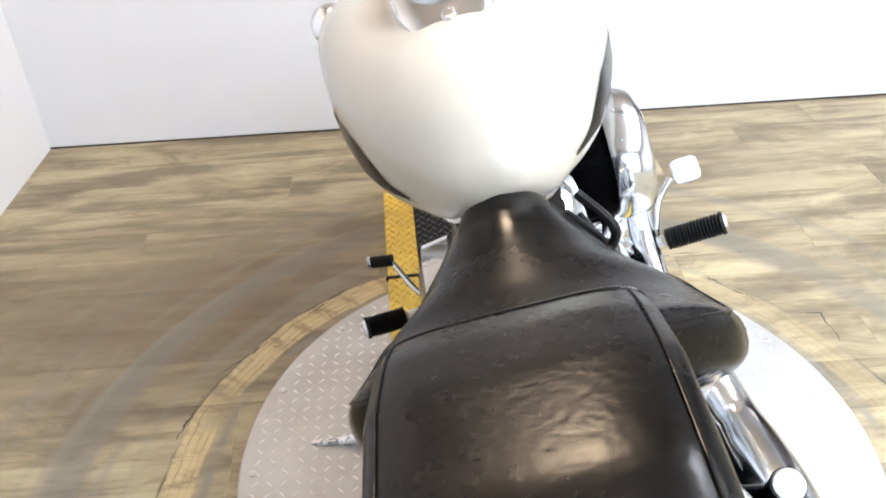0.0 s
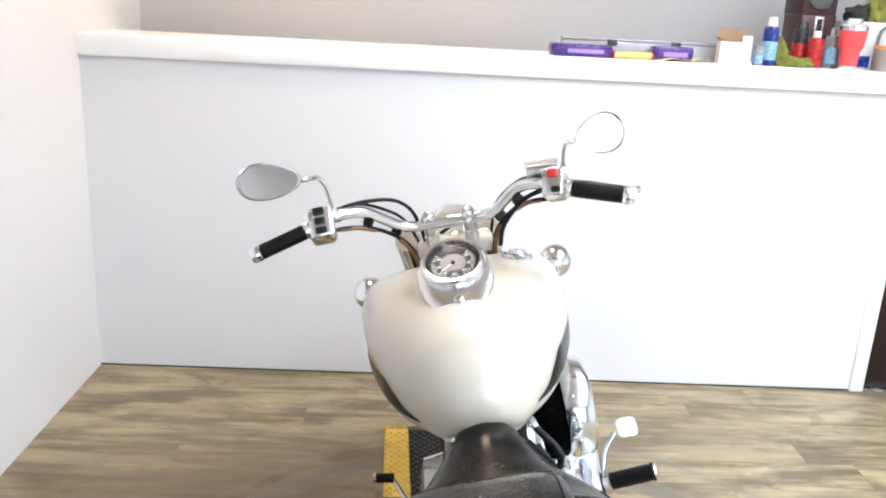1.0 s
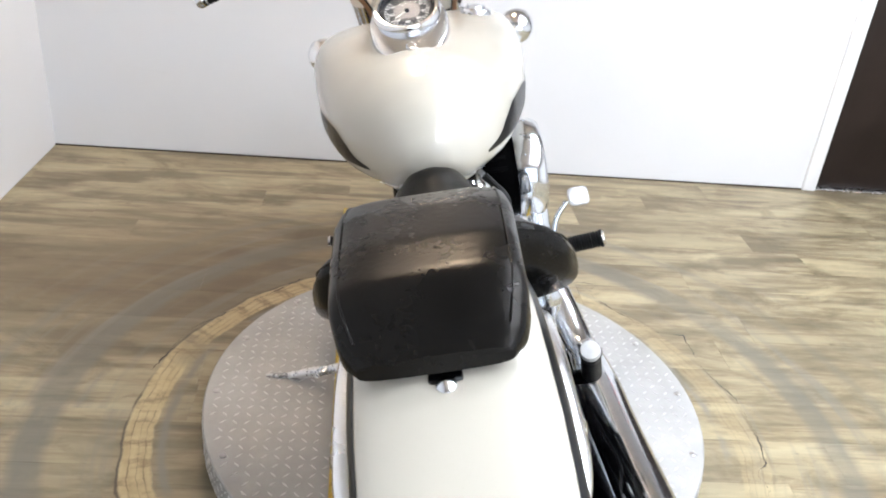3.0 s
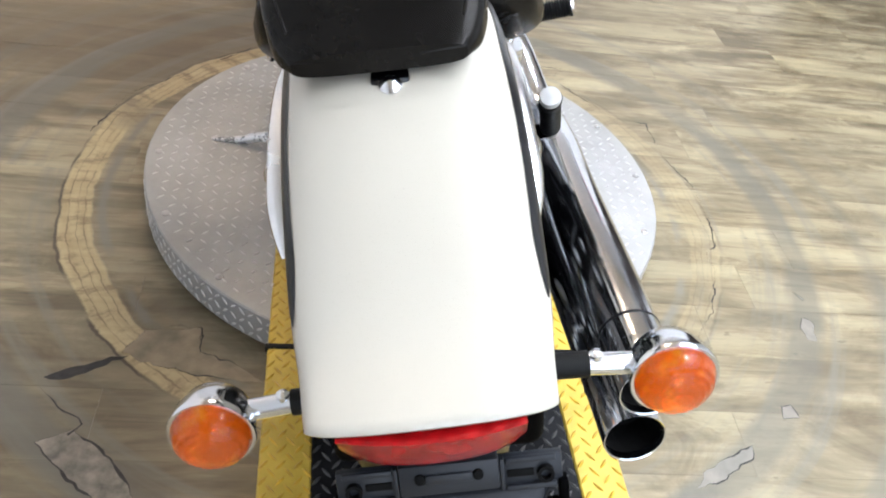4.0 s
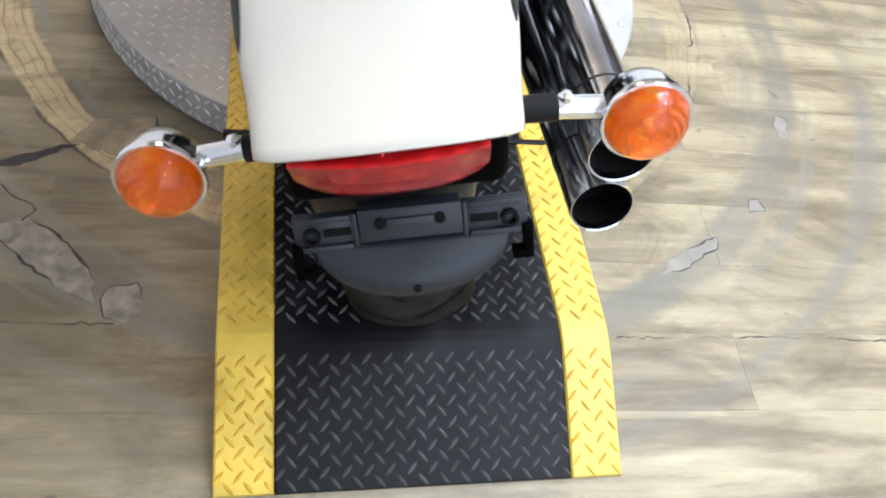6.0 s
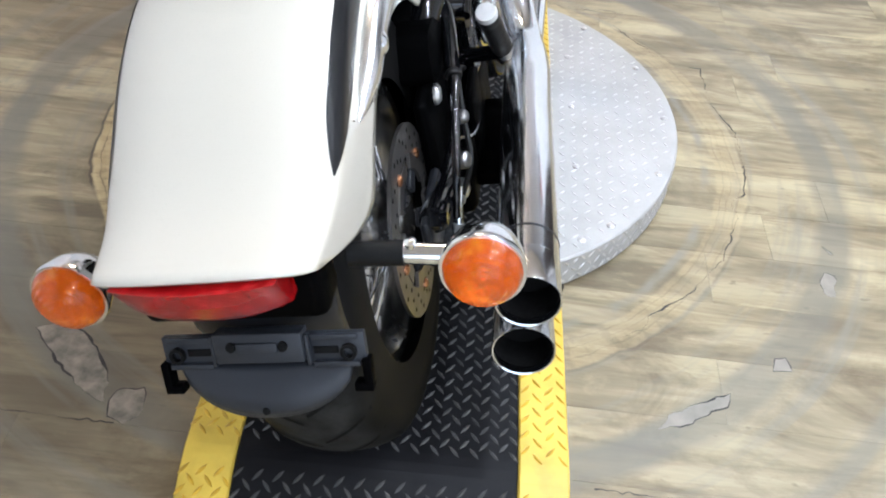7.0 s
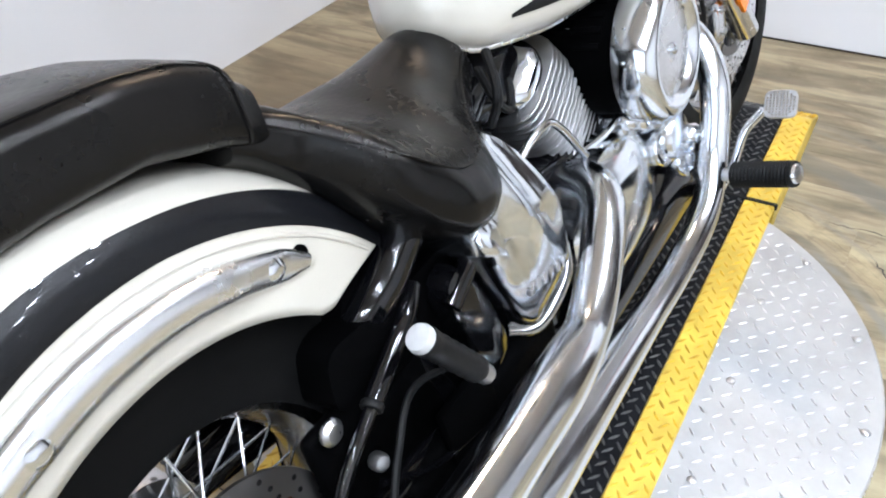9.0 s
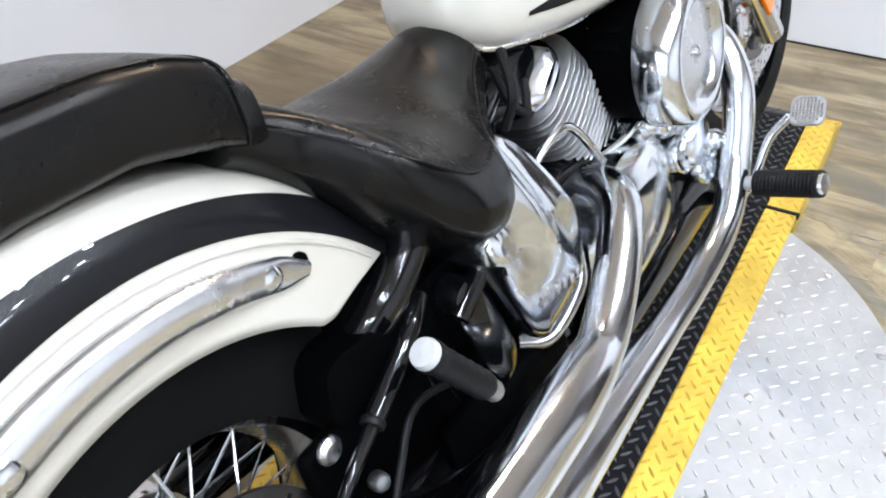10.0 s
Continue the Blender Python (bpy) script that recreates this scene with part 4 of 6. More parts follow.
# ---- fuel tank ----
tank_rows = rows_from([
    [(0.395, 0.03), (0.405, 0.055), (0.43, 0.085), (0.47, 0.114), (0.51, 0.144), (0.55, 0.168), (0.60, 0.191), (0.66, 0.210), (0.72, 0.226), (0.78, 0.236), (0.84, 0.243), (0.89, 0.241), (0.925, 0.222), (0.95, 0.180), (0.962, 0.14)],
    [(0.395, 0.74), (0.41, 0.775), (0.435, 0.810), (0.485, 0.850), (0.56, 0.876), (0.68, 0.884), (0.78, 0.884), (0.88, 0.878), (0.93, 0.862), (0.962, 0.82)],
    [(0.395, 0.705), (0.41, 0.672), (0.45, 0.642), (0.56, 0.628), (0.73, 0.630), (0.90, 0.66), (0.962, 0.70)],
    [(0.355, 2.5), (0.5, 3.4), (0.92, 3.2)],
    [(0.355, 2.1), (0.60, 2.2), (0.72, 2.8), (0.82, 3.5), (0.93, 4.0)]], 0.393, 0.960, 54)
tank = pad("fuel_tank", tank_rows, bike, "broad pearl white teardrop fuel tank", 56, 2.3, PAINT)
tank.location.x = -0.003


def tank_decal(name, a0, a1, i0, i1, material, side, lift, label):
    rings = []
    for i in range(i0, i1 + 1):
        y, w, zt, zb, low, high = tank_rows[i]
        zm = zb + (zt - zb) * 0.36
        u = (i - i0) / (i1 - i0)
        lo, hi = a0, a0 + (a1 - a0) * (1 - u) ** 0.5 * min(1, 0.15 + 3 * u)
        ring = []
        for k in range(6):
            a = radians(lo + (hi - lo) * k / 5)
            c, sn = math.cos(a), math.sin(a)
            pw = high if sn > 0 else low
            ring.append((side * (w + lift) * abs(c) ** (2 / pw), y, zm + ((zt - zm if sn > 0 else zm - zb) + lift) * math.copysign(abs(sn) ** (2 / pw), sn)))
        rings.append(ring)
    bm = bmesh.new()
    add_loft(bm, rings, False, False)
    return part(name, bm, material, tank, label)


for s in (-1, 1):
    tank_decal("tank_stripe", -13, 11, 8, 46, GREY_GRAPHIC, s, 0.0012, "charcoal tank graphic")

    lip = []
    for y, w, zt, zb, low, high in tank_rows[2:-3:3]:
        a = radians(-58)
        zm = zb + (zt - zb) * 0.36
        lip.append((s * (w + 0.001) * math.cos(a) ** (2 / low), y, zm - (zm - zb + 0.001) * math.sin(-a) ** (2 / low)))
    tube_part("tank_seam", lip, 0.0045, BRUSHED, tank, "thin grey lower seam", 8, 3)

# speedometer console on the tank
con = thing("speedometer_console", "", "")
con.parent = bike
con.location = (-0.005, 0.694, 0.890)
con.scale = (1.03, 1.03, 1.03)
con.rotation_euler = (radians(26), 0, 0)
con["label"] = "chrome teardrop speedometer console"
rings = []
for i in range(25):
    u = i / 24
    y = 0.092 - 0.232 * u
    w = 0.079 * (1 - max(0, (y - 0.0) / 0.098) ** 2.2) ** 0.5 if y > 0 else 0.079 * (1 - (-y / 0.1405) ** 2.0) ** 0.62 if y > -0.1402 else 0.004
    w = max(w, 0.004)
    h = 0.030 - 0.020 * max(0, u - 0.45)
    lift = 0.10 * max(0.0, -y)
    rings.append([(px, py, pz + lift) for px, py, pz in ((w * 1.02, y, -0.045), (w * 1.02, y, h * 0.35), (w * 0.97, y, h * 0.75), (w * 0.80, y, h * 0.98), (0, y, h * 1.05), (-w * 0.80, y, h * 0.98), (-w * 0.97, y, h * 0.75), (-w * 1.02, y, h * 0.35), (-w * 1.02, y, -0.045))])
bm = bmesh.new()
add_loft(bm, rings, True, True)
part("console_shell", bm, CHROME, con)
lathe_part("speedo_bezel", [(0.066, 0.012), (0.069, 0.02), (0.069, 0.03), (0.064, 0.037), (0.058, 0.036), (0.056, 0.030)], (0, 0.015, 0.012), (0, 0, 1), CHROME, con, "chrome bezel", 48, False)
lathe_part("speedo_ring", [(0.057, 0.026), (0.057, 0.031), (0.050, 0.029), (0.050, 0.024)], (0, 0.015, 0.012), (0, 0, 1), PLASTIC, con, "black inner ring", 48, False)
FACE = worn("dial_silver", (0.21, 0.20, 0.195), 0.35, 0.3, var=0.05)
DIALGREY = worn("dial_grey", (0.055, 0.055, 0.056), 0.4, var=0.05, spec=0.2)
DIALPALE = worn("dial_pale_print", (0.75, 0.75, 0.72), 0.5, var=0.03)
DIALINK = worn("dial_print", (0.06, 0.06, 0.06), 0.6)
lathe_part("speedo_face", [(0.051, 0.024), (0.001, 0.024)], (0, 0.015, 0.012), (0, 0, 1), DIALGREY, con, "grey outer dial ring", 48)
lathe_part("speedo_centre", [(0.027, 0.0242), (0.027, 0.0247), (0.001, 0.0247)], (0, 0.015, 0.012), (0, 0, 1), FACE, con, "silver dial centre", 40)
bm = bmesh.new()
for i in range(27):
    a = radians(-220 + 260 * i / 26)
    m = pose(0, 0.015, 0.0365) @ Matrix.Rotation(a, 4, "Z")
    add_box(bm, (0.038 if i % 2 == 0 else 0.041, -0.0008, 0), (0.046, 0.0008, 0.0005), 0, m)
part("dial_marks", bm, DIALPALE, con, "printed dial marks", False)
for i in range(7):
    a = radians(-210 + 240 * i / 6)
    cu = bpy.data.curves.new("dial_number", "FONT")
    cu.body = str(20 * (7 - i))
    cu.size, cu.align_x, cu.align_y, cu.extrude = 0.0092, "CENTER", "CENTER", 0.0002
    tx = new("dial_number", cu)
    cu.materials.append(DIALPALE)
    tx.parent = con
    tx.location = (0.0335 * math.cos(a), 0.015 + 0.0335 * math.sin(a), 0.0368)
box_part("odometer_window", (-0.014, -0.015, 0.036), (0.014, -0.007, 0.0372), DIALINK, con, "dark digital odometer window", 0.0004)
box_part("speedo_needle", (-0.0007, 0.0, 0.0374), (0.0007, 0.033, 0.0380), DIALPALE, con, "", 0.0002, pose(0, 0.015, 0, 0, 0, 128))
lathe_part("needle_hub", [(0.0045, 0.024), (0.0045, 0.028), (0.002, 0.029)], (0, 0.015, 0.012), (0, 0, 1), PLASTIC, con, "", 20)
GLASS = Mat("speedo_glass", (1, 1, 1), 0.02)
GLASS.b.inputs["Transmission Weight"].default_value = 1.0
GLASS.b.inputs["IOR"].default_value = 1.12
gl = lathe_part("speedo_glass", [(0.057, 0.031), (0.03, 0.0335), (0.001, 0.034)], (0, 0.015, 0.012), (0, 0, 1), GLASS.m, con, "clear dial glass", 48)
gl.visible_shadow = False
lathe_part("ignition_lock", [(0.010, 0.0), (0.010, 0.006), (0.007, 0.008), (0.001, 0.007)], (0, -0.092, 0.033), (0, -0.12, 1), BRUSHED, con, "round ignition lock", 20)
lathe_part("fuel_cap", [(0.036, -0.01), (0.036, 0.006), (0.032, 0.012), (0.022, 0.014), (0.020, 0.02), (0.008, 0.022), (0.001, 0.022)], (0.146, 0.845, 0.868), (0.20, 0.08, 1), CHROME, tank, "chrome fuel cap", 28)

# ---- exhausts ----
def exhaust(name, pts, radius, label):
    e, d = Vector(pts[-1]), (Vector(pts[-1]) - Vector(pts[-2])).normalized()
    ex = tube_part(name, list(pts[:-1]) + [e - d * 0.062], radius, CHROME, bike, label, 24, 8)
    lathe_part("muffler_tip", [(0.0410, -0.075), (0.0416, -0.07), (0.0424, 0.0), (0.0419, 0.002), (0.0400, 0.001), (0.0392, -0.055)], e, d, CHROME, ex, "chrome tip", 32, False)
    lathe_part("pipe_bore", [(0.0390, -0.010), (0.0385, -0.058), (0.03, -0.059), (0.001, -0.059)], e, d, DARK_HOLE, ex, "sooty open end", 32, False)
    lathe_part("muffler_clamp", [(0.0421, 0), (0.0426, 0.001), (0.0426, 0.004), (0.0421, 0.005)], e - d * 0.105, d, PLASTIC, ex, "", 32, False)
    return ex


exhaust("upper_exhaust", [(0.10, 0.55, 0.385), (0.165, 0.52, 0.40), (0.205, 0.470, 0.378), (0.236, 0.335, 0.312), (0.248, 0.235, 0.302), (0.253, 0.05, 0.31), (0.262, -0.16, 0.326), (0.271, -0.405, 0.342)],
        lambda u: 0.033 if u < 0.5 else min(0.042, 0.033 + (u - 0.5) * 0.07), "chrome upper exhaust pipe and muffler")
exhaust("lower_exhaust", [(0.10, 0.93, 0.50), (0.19, 0.915, 0.48), (0.238, 0.885, 0.40), (0.242, 0.84, 0.275), (0.243, 0.76, 0.197), (0.236, 0.60, 0.165), (0.231, 0.35, 0.170), (0.238, 0.0, 0.198), (0.247, -0.22, 0.224), (0.256, -0.405, 0.246)],
        lambda u: 0.027 if u < 0.6 else min(0.042, 0.027 + (u - 0.6) * 0.11), "chrome lower exhaust pipe and muffler")

# ---- air cleaner ----
air = thing("air_cleaner", "", "")
air.parent = bike
air.location = (-0.006, 0.724, 0.529)
air.rotation_euler = (0, radians(90), 0)
air["label"] = "round chrome air cleaner with ribbed black body"
lathe_part("ribbed_body", [(0.05, 0.085), (0.097, 0.088), (0.103, 0.096), (0.103, 0.186), (0.095, 0.19)], (0, 0, 0), (0, 0, 1), BLACKBOX, air, "ribbed black plastic body", 48, False)
for i in range(12):
    a = radians(90 + 14 * i)
    bm = bmesh.new()
    add_box(bm, (0.099, -0.005, 0.115), (0.1065, 0.005, 0.165), 0.001, Matrix.Rotation(a, 4, "Z"))
    part("rib", bm, BLACKBOX, air)
lathe_part("chrome_cover", [(0.104, 0.184), (0.112, 0.187), (0.115, 0.195), (0.115, 0.222), (0.111, 0.240), (0.102, 0.251), (0.091, 0.254), (0.081, 0.250), (0.074, 0.240)], (0, 0, 0), (0, 0, 1), CHROME, air, "polished chrome cover", 64, False)
lathe_part("centre_panel", [(0.0745, 0.240), (0.07, 0.2405), (0.02, 0.241), (0.001, 0.241)], (0, 0, 0), (0, 0, 1), BRUSHED, air, "brushed centre panel", 48)
lathe_part("centre_bolt", [(0.010, 0.24), (0.010, 0.245), (0.006, 0.248), (0.001, 0.248)], (0, 0, 0), (0, 0, 1), CHROME, air, "", 16)
for i in range(14):
    a = 2 * math.pi * i / 14
    lathe_part("rim_stud", [(0.0035, 0), (0.003, 0.003), (0.001, 0.004)], (0.1145 * math.cos(a), 0.1145 * math.sin(a), 0.208), (math.cos(a), math.sin(a), 0), CHROME, air, "", 8)

GUARD = worn("slate_black_plastic", (0.015, 0.017, 0.0215), 0.42, spec=0.35, var=0.15, scale=12, grain=260)

# ---- tail: lamp, bracket, splash guard, turn signals ----
rings = []
for i in range(15):
    u = -1 + 2 * i / 14
    x = 0.009 + 0.0785 * u
    k = (1 - abs(u) ** 3)
    top = Vector((x, -0.643 + 0.010 * abs(u) ** 2, 0.620))
    bot = Vector((x, -0.612 - 0.006 * k, 0.578 - 0.010 * k ** 0.7))
    back_t, back_b = Vector((x, -0.60, 0.618)), Vector((x, -0.58, 0.578 - 0.018 * k ** 0.7))
    mid = (top + bot) / 2 + Vector((0, -0.011 * k, -0.004))
    q1, q2 = (top * 0.72 + bot * 0.28) + Vector((0, -0.009 * k, 0)), (top * 0.25 + bot * 0.75) + Vector((0, -0.009 * k, -0.003))
    rings.append([top, q1, mid, q2, bot, back_b, back_t])
bm = bmesh.new()
add_loft(bm, rings, True, True)
tail = part("tail_light", bm, RED, bike, "wide red tail light lens")
tail.visible_shadow = False
box_part("lamp_reflector", (-0.060, -0.6035, 0.577), (0.078, -0.598, 0.612), BRUSHED, tail, "silver reflector", 0.002)
box_part("lamp_base", (-0.085, -0.597, 0.530), (0.108, -0.540, 0.606), BLACKBOX, tail, "black lamp base", 0.014, None, 3)
lathe_part("lamp_bulb", [(0.012, 0), (0.014, 0.012), (0.008, 0.022), (0.001, 0.024)], (0, -0.59, 0.575), (0, -1, 0), BRUSHED, tail, "", 14)

# black liner under the fender and the plate bracket
rings = []
for i in range(11):
    u = i / 10
    z = 0.60 - 0.235 * u
    y = -0.535 - 0.03 * math.sin(u * math.pi)
    w = 0.098 - 0.02 * u
    rings.append([(w * math.sin(a), y + 0.045 * (1 - math.cos(a)), z) for a in (radians(-88 + 176 * k / 16) for k in range(17))])
bm = bmesh.new()
add_loft(bm, rings, False, False)
liner = part("fender_liner", bm, PLASTIC, bike, "black plastic inner fender")
so = liner.modifiers.new("thickness", "SOLIDIFY")
so.thickness = 0.003
brk = thing("plate_bracket", "", "")
brk.parent = bike
brk.location = (0.016, -0.580, 0.474)
brk.scale = (0.93, 1.0, 1.0)
brk.rotation_euler = (radians(-24), 0, 0)
brk["label"] = "empty black licence plate bracket"
for s in (-1, 1):
    bm = bmesh.new()
    add_box(bm, (s * 0.05 if s > 0 else -0.118, -0.006, -0.016), (0.118 if s > 0 else -0.05, 0.004, 0.018), 0.002)
    add_box(bm, (s * 0.085 - 0.026, -0.010, -0.018), (s * 0.085 + 0.026, -0.004, -0.012), 0.001)
    add_box(bm, (s * 0.085 - 0.026, -0.010, 0.012), (s * 0.085 + 0.026, -0.004, 0.018), 0.001)
    part("bracket_wing", bm, GUARD, brk)
    lathe_part("bracket_eye", [(0.009, 0), (0.009, 0.012), (0.0055, 0.012), (0.0055, 0.002)], (s * 0.100, 0.0, -0.002), (0, -1, 0), DARK_HOLE, brk, "dark screw eye", 16)
    box_part("bracket_slot", (s * 0.074 - 0.014, -0.0075, -0.004), (s * 0.074 + 0.014, -0.0055, 0.004), DARK_HOLE, brk, "", 0.0008)
    lathe_part("bracket_screw", [(0.0055, 0), (0.0055, 0.003), (0.002, 0.004)], (s * 0.030, -0.016, 0.010), (0, -1, 0), DARK_HOLE, brk, "dark screw", 12)
for s in (-1, 1):
    bm = bmesh.new()
    add_box(bm, (s * 0.118 - 0.005, -0.012, -0.040), (s * 0.118 + 0.005, 0.004, -0.010), 0.002)
    add_box(bm, (s * 0.112 - 0.011, -0.012, -0.046), (s * 0.112 + 0.011, 0.004, -0.036), 0.002)
    part("bracket_hook", bm, BLACKBOX, brk, "small black hook")
    box_part("bracket_tab", (s * 0.055 - 0.002, -0.013, -0.014), (s * 0.055 + 0.002, -0.005, 0.020), GUARD, brk, "", 0.0008)
box_part("bracket_centre", (-0.052, -0.016, -0.010), (0.052, 0.006, 0.024), GUARD, brk, "", 0.003)
box_part("bracket_rib", (-0.024, -0.019, 0.004), (0.024, -0.0155, 0.014), GUARD, brk, "", 0.001)
rings = []
for i in range(25):
    u = -1 + 2 * i / 24
    x = 0.104 * u
    low = -0.056 * (1 - abs(u) ** 2.4) ** 0.55 - 0.014
    row = []
    for k in range(7):
        t = k / 6
        row.append((x, -0.004 - 0.020 * (1 - u * u) * math.sin(t * 2.2), -0.012 + (low + 0.012) * t))
    rings.append(row)
bm = bmesh.new()
add_loft(bm, rings, False, False)
guard = part("splash_guard", bm, GUARD, brk, "curved black splash guard")
so = guard.modifiers.new("thickness", "SOLIDIFY")
so.thickness = 0.004
lathe_part("guard_screw", [(0.005, 0), (0.004, 0.003), (0.001, 0.0035)], (0.0, -0.022, -0.060), (0, -1, 0), DARK_HOLE, brk, "", 10)


def turn_signal(name, p, s, facing, stem_in, label):
    """A round signal: chrome bowl, lens, stem."""
    t = thing(name, "", "")
    t.parent = bike
    t.location = p
    t["label"] = label
    t.scale = (0.94, 0.94, 0.94)
    d = Vector((0, facing, 0.12 if facing < 0 else 0))
    lathe_part("signal_bowl", [(0.008, -0.052), (0.022, -0.048), (0.036, -0.034), (0.044, -0.014), (0.0465, 0.0), (0.0475, 0.006), (0.0465, 0.010), (0.043, 0.010)], (0, 0, 0), d, CHROME, t, "chrome bowl", 40)
    lathe_part("signal_lens", [(0.0435, 0.008), (0.0425, 0.014), (0.037, 0.024), (0.026, 0.032), (0.012, 0.0365), (0.001, 0.0375)], (0, 0, 0), d, AMBER, t, "amber ribbed lens", 40).visible_shadow = False
    lathe_part("bulb", [(0.006, -0.02), (0.008, -0.006), (0.010, 0.006), (0.006, 0.014), (0.001, 0.016)], (0, 0, 0), d, CHROME, t, "", 14)
    lathe_part("reflector", [(0.0432, 0.007), (0.03, -0.012), (0.008, -0.024)], (0, 0, 0), d, BRUSHED, t, "", 32)
    tube_part("stem", [(-s * 0.038, -facing * 0.018, 0.002), (-s * (stem_in - 0.03), -facing * 0.018, 0.008)], 0.0125, CHROME, t, "chrome stem", 16, 1)
    lathe_part("stem_bolt", [(0.007, 0), (0.007, 0.012), (0.004, 0.014)], (-s * 0.078, -facing * 0.018, 0.012), (0, 0, 1), CHROME, t, "", 12)
    tube_part("stem_boot", [(-s * (stem_in - 0.032), -facing * 0.018, 0.008), (-s * (stem_in + 0.03), -facing * 0.018, 0.010)], 0.0145, RUBBER, t, "black rubber boot", 16, 1)
    return t


for s in (-1, 1):
    turn_signal("rear_signal", (s * 0.231 + 0.015, -0.519, 0.513 + 0.006 * s), s, -1, 0.118, "round amber rear turn signal on a chrome stem")
    turn_signal("front_signal", (s * 0.250 + 0.007, 1.085, 0.764), s, 1, 0.125, "chrome backed front turn signal")

def blob(name, sections, material, label, n=28, parent=None, power=2.6):
    """Rounded casting from sections of (x, centre y, centre z, half y, half z, tilt)."""
    rings = []
    for x, cy, cz, hy, hz, tilt in sections:
        ct, st = math.cos(radians(tilt)), math.sin(radians(tilt))
        ring = []
        for k in range(n):
            a = 2 * math.pi * k / n
            c, s = math.cos(a), math.sin(a)
            u, v = hy * math.copysign(abs(c) ** (2 / power), c), hz * math.copysign(abs(s) ** (2 / power), s)
            ring.append((x, cy + u * ct - v * st, cz + u * st + v * ct))
        rings.append(ring)
    bm = bmesh.new()
    add_loft(bm, rings, True, True)
    return part(name, bm, material, parent or bike, label)


# ---- frame, swingarm and black parts ----
for s in (-1, 1):
    tube_part("frame_rail", [(s * 0.10, 1.02, 0.60), (s * 0.115, 0.98, 0.30), (s * 0.12, 0.86, 0.155), (s * 0.125, 0.5, 0.14), (s * 0.13, 0.22, 0.17), (s * 0.12, 0.12, 0.32), (s * 0.10, 0.10, 0.55)], 0.017, GLOSS, bike, "gloss black frame tube", 12)
    tube_part("seat_rail", [(s * 0.06, 0.45, 0.60), (s * 0.10, 0.25, 0.56), (s * 0.105, 0.16, 0.57)], 0.017, GLOSS, bike, "black seat rail", 12)
    tube_part("swingarm_lower", [(s * 0.10, 0.24, 0.27), (s * 0.118, 0.08, 0.27), (s * 0.128, -0.1, 0.295), (s * 0.128, -0.22, 0.322)], 0.022, GLOSS, bike, "black swingarm tube", 14)
    if s < 0:
        tube_part("swingarm_upper", [(s * 0.105, 0.20, 0.47), (s * 0.12, 0.105, 0.488), (s * 0.124, 0.079, 0.472), (s * 0.126, 0.002, 0.41), (s * 0.130, -0.10, 0.358), (s * 0.130, -0.22, 0.325)], 0.0155, GLOSS, bike, "black swingarm brace", 14)
    tube_part("fender_stay", [(s * 0.114, 0.195, 0.578), (s * 0.122, 0.085, 0.525), (s * 0.106, 0.040, 0.490)], 0.027, GLOSS, bike, "broad gloss black fender stay", 18, 1)
    tube_part("frame_strut", [(s * 0.140, 0.265, 0.535), (s * 0.158, 0.218, 0.494), (s * 0.158, 0.140, 0.450)], 0.014, GLOSS, bike, "black frame strut", 12)
    lathe_part("strut_cap", [(0.016, 0), (0.016, 0.004), (0.011, 0.009), (0.001, 0.0095)], (s * 0.133, -0.073, 0.440), (s, 0, 0), BRUSHED, bike, "round steel cap", 20)
# added black blocks that hide the stays' ends in a dark hollow
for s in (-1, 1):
    blob("hollow_fill", [(s * 0.08, 0.030, 0.464, 0.080, 0.046, -10), (s * 0.130, 0.030, 0.464, 0.078, 0.044, -10), (s * 0.136, 0.030, 0.464, 0.066, 0.034, -10)], BLACKBOX, "black block added to fill the dark hollow at the stay's end", 26, None, 4.0)
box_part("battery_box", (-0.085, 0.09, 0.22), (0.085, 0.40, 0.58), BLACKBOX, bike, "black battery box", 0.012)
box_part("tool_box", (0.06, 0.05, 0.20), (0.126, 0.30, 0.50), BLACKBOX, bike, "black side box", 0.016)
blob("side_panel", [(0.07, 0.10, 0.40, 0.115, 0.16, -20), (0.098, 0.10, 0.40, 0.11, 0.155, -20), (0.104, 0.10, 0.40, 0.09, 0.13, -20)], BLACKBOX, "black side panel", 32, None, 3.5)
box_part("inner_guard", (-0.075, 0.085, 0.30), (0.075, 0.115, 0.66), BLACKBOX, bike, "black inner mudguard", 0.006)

# plain black block added to deepen the shade beside the swingarm
box_part("swingarm_fill", (0.10, -0.02, 0.15), (0.158, 0.36, 0.29), BLACKBOX, bike, "black block added for the dark space beside the swingarm", 0.02, None, 3)
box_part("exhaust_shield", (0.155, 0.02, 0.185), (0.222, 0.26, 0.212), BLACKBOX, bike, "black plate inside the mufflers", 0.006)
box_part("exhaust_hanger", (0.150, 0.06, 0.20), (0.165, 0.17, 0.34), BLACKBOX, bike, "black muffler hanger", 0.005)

# rear caliper, brake line and linkage
box_part("rear_caliper", (0.085, -0.165, 0.175), (0.142, -0.075, 0.245), PLASTIC, bike, "dark brake caliper", 0.012, pose(0, 0, 0))
for y, z in ((-0.15, 0.235), (-0.095, 0.19)):
    lathe_part("caliper_bolt", [(0.009, 0), (0.009, 0.008), (0.004, 0.01)], (0.142, y, z), (1, 0, 0), GLOSS, bike, "", 6)
box_part("caliper_arm", (0.108, -0.24, 0.24), (0.126, -0.10, 0.33), PLASTIC, bike, "black caliper carrier", 0.010)
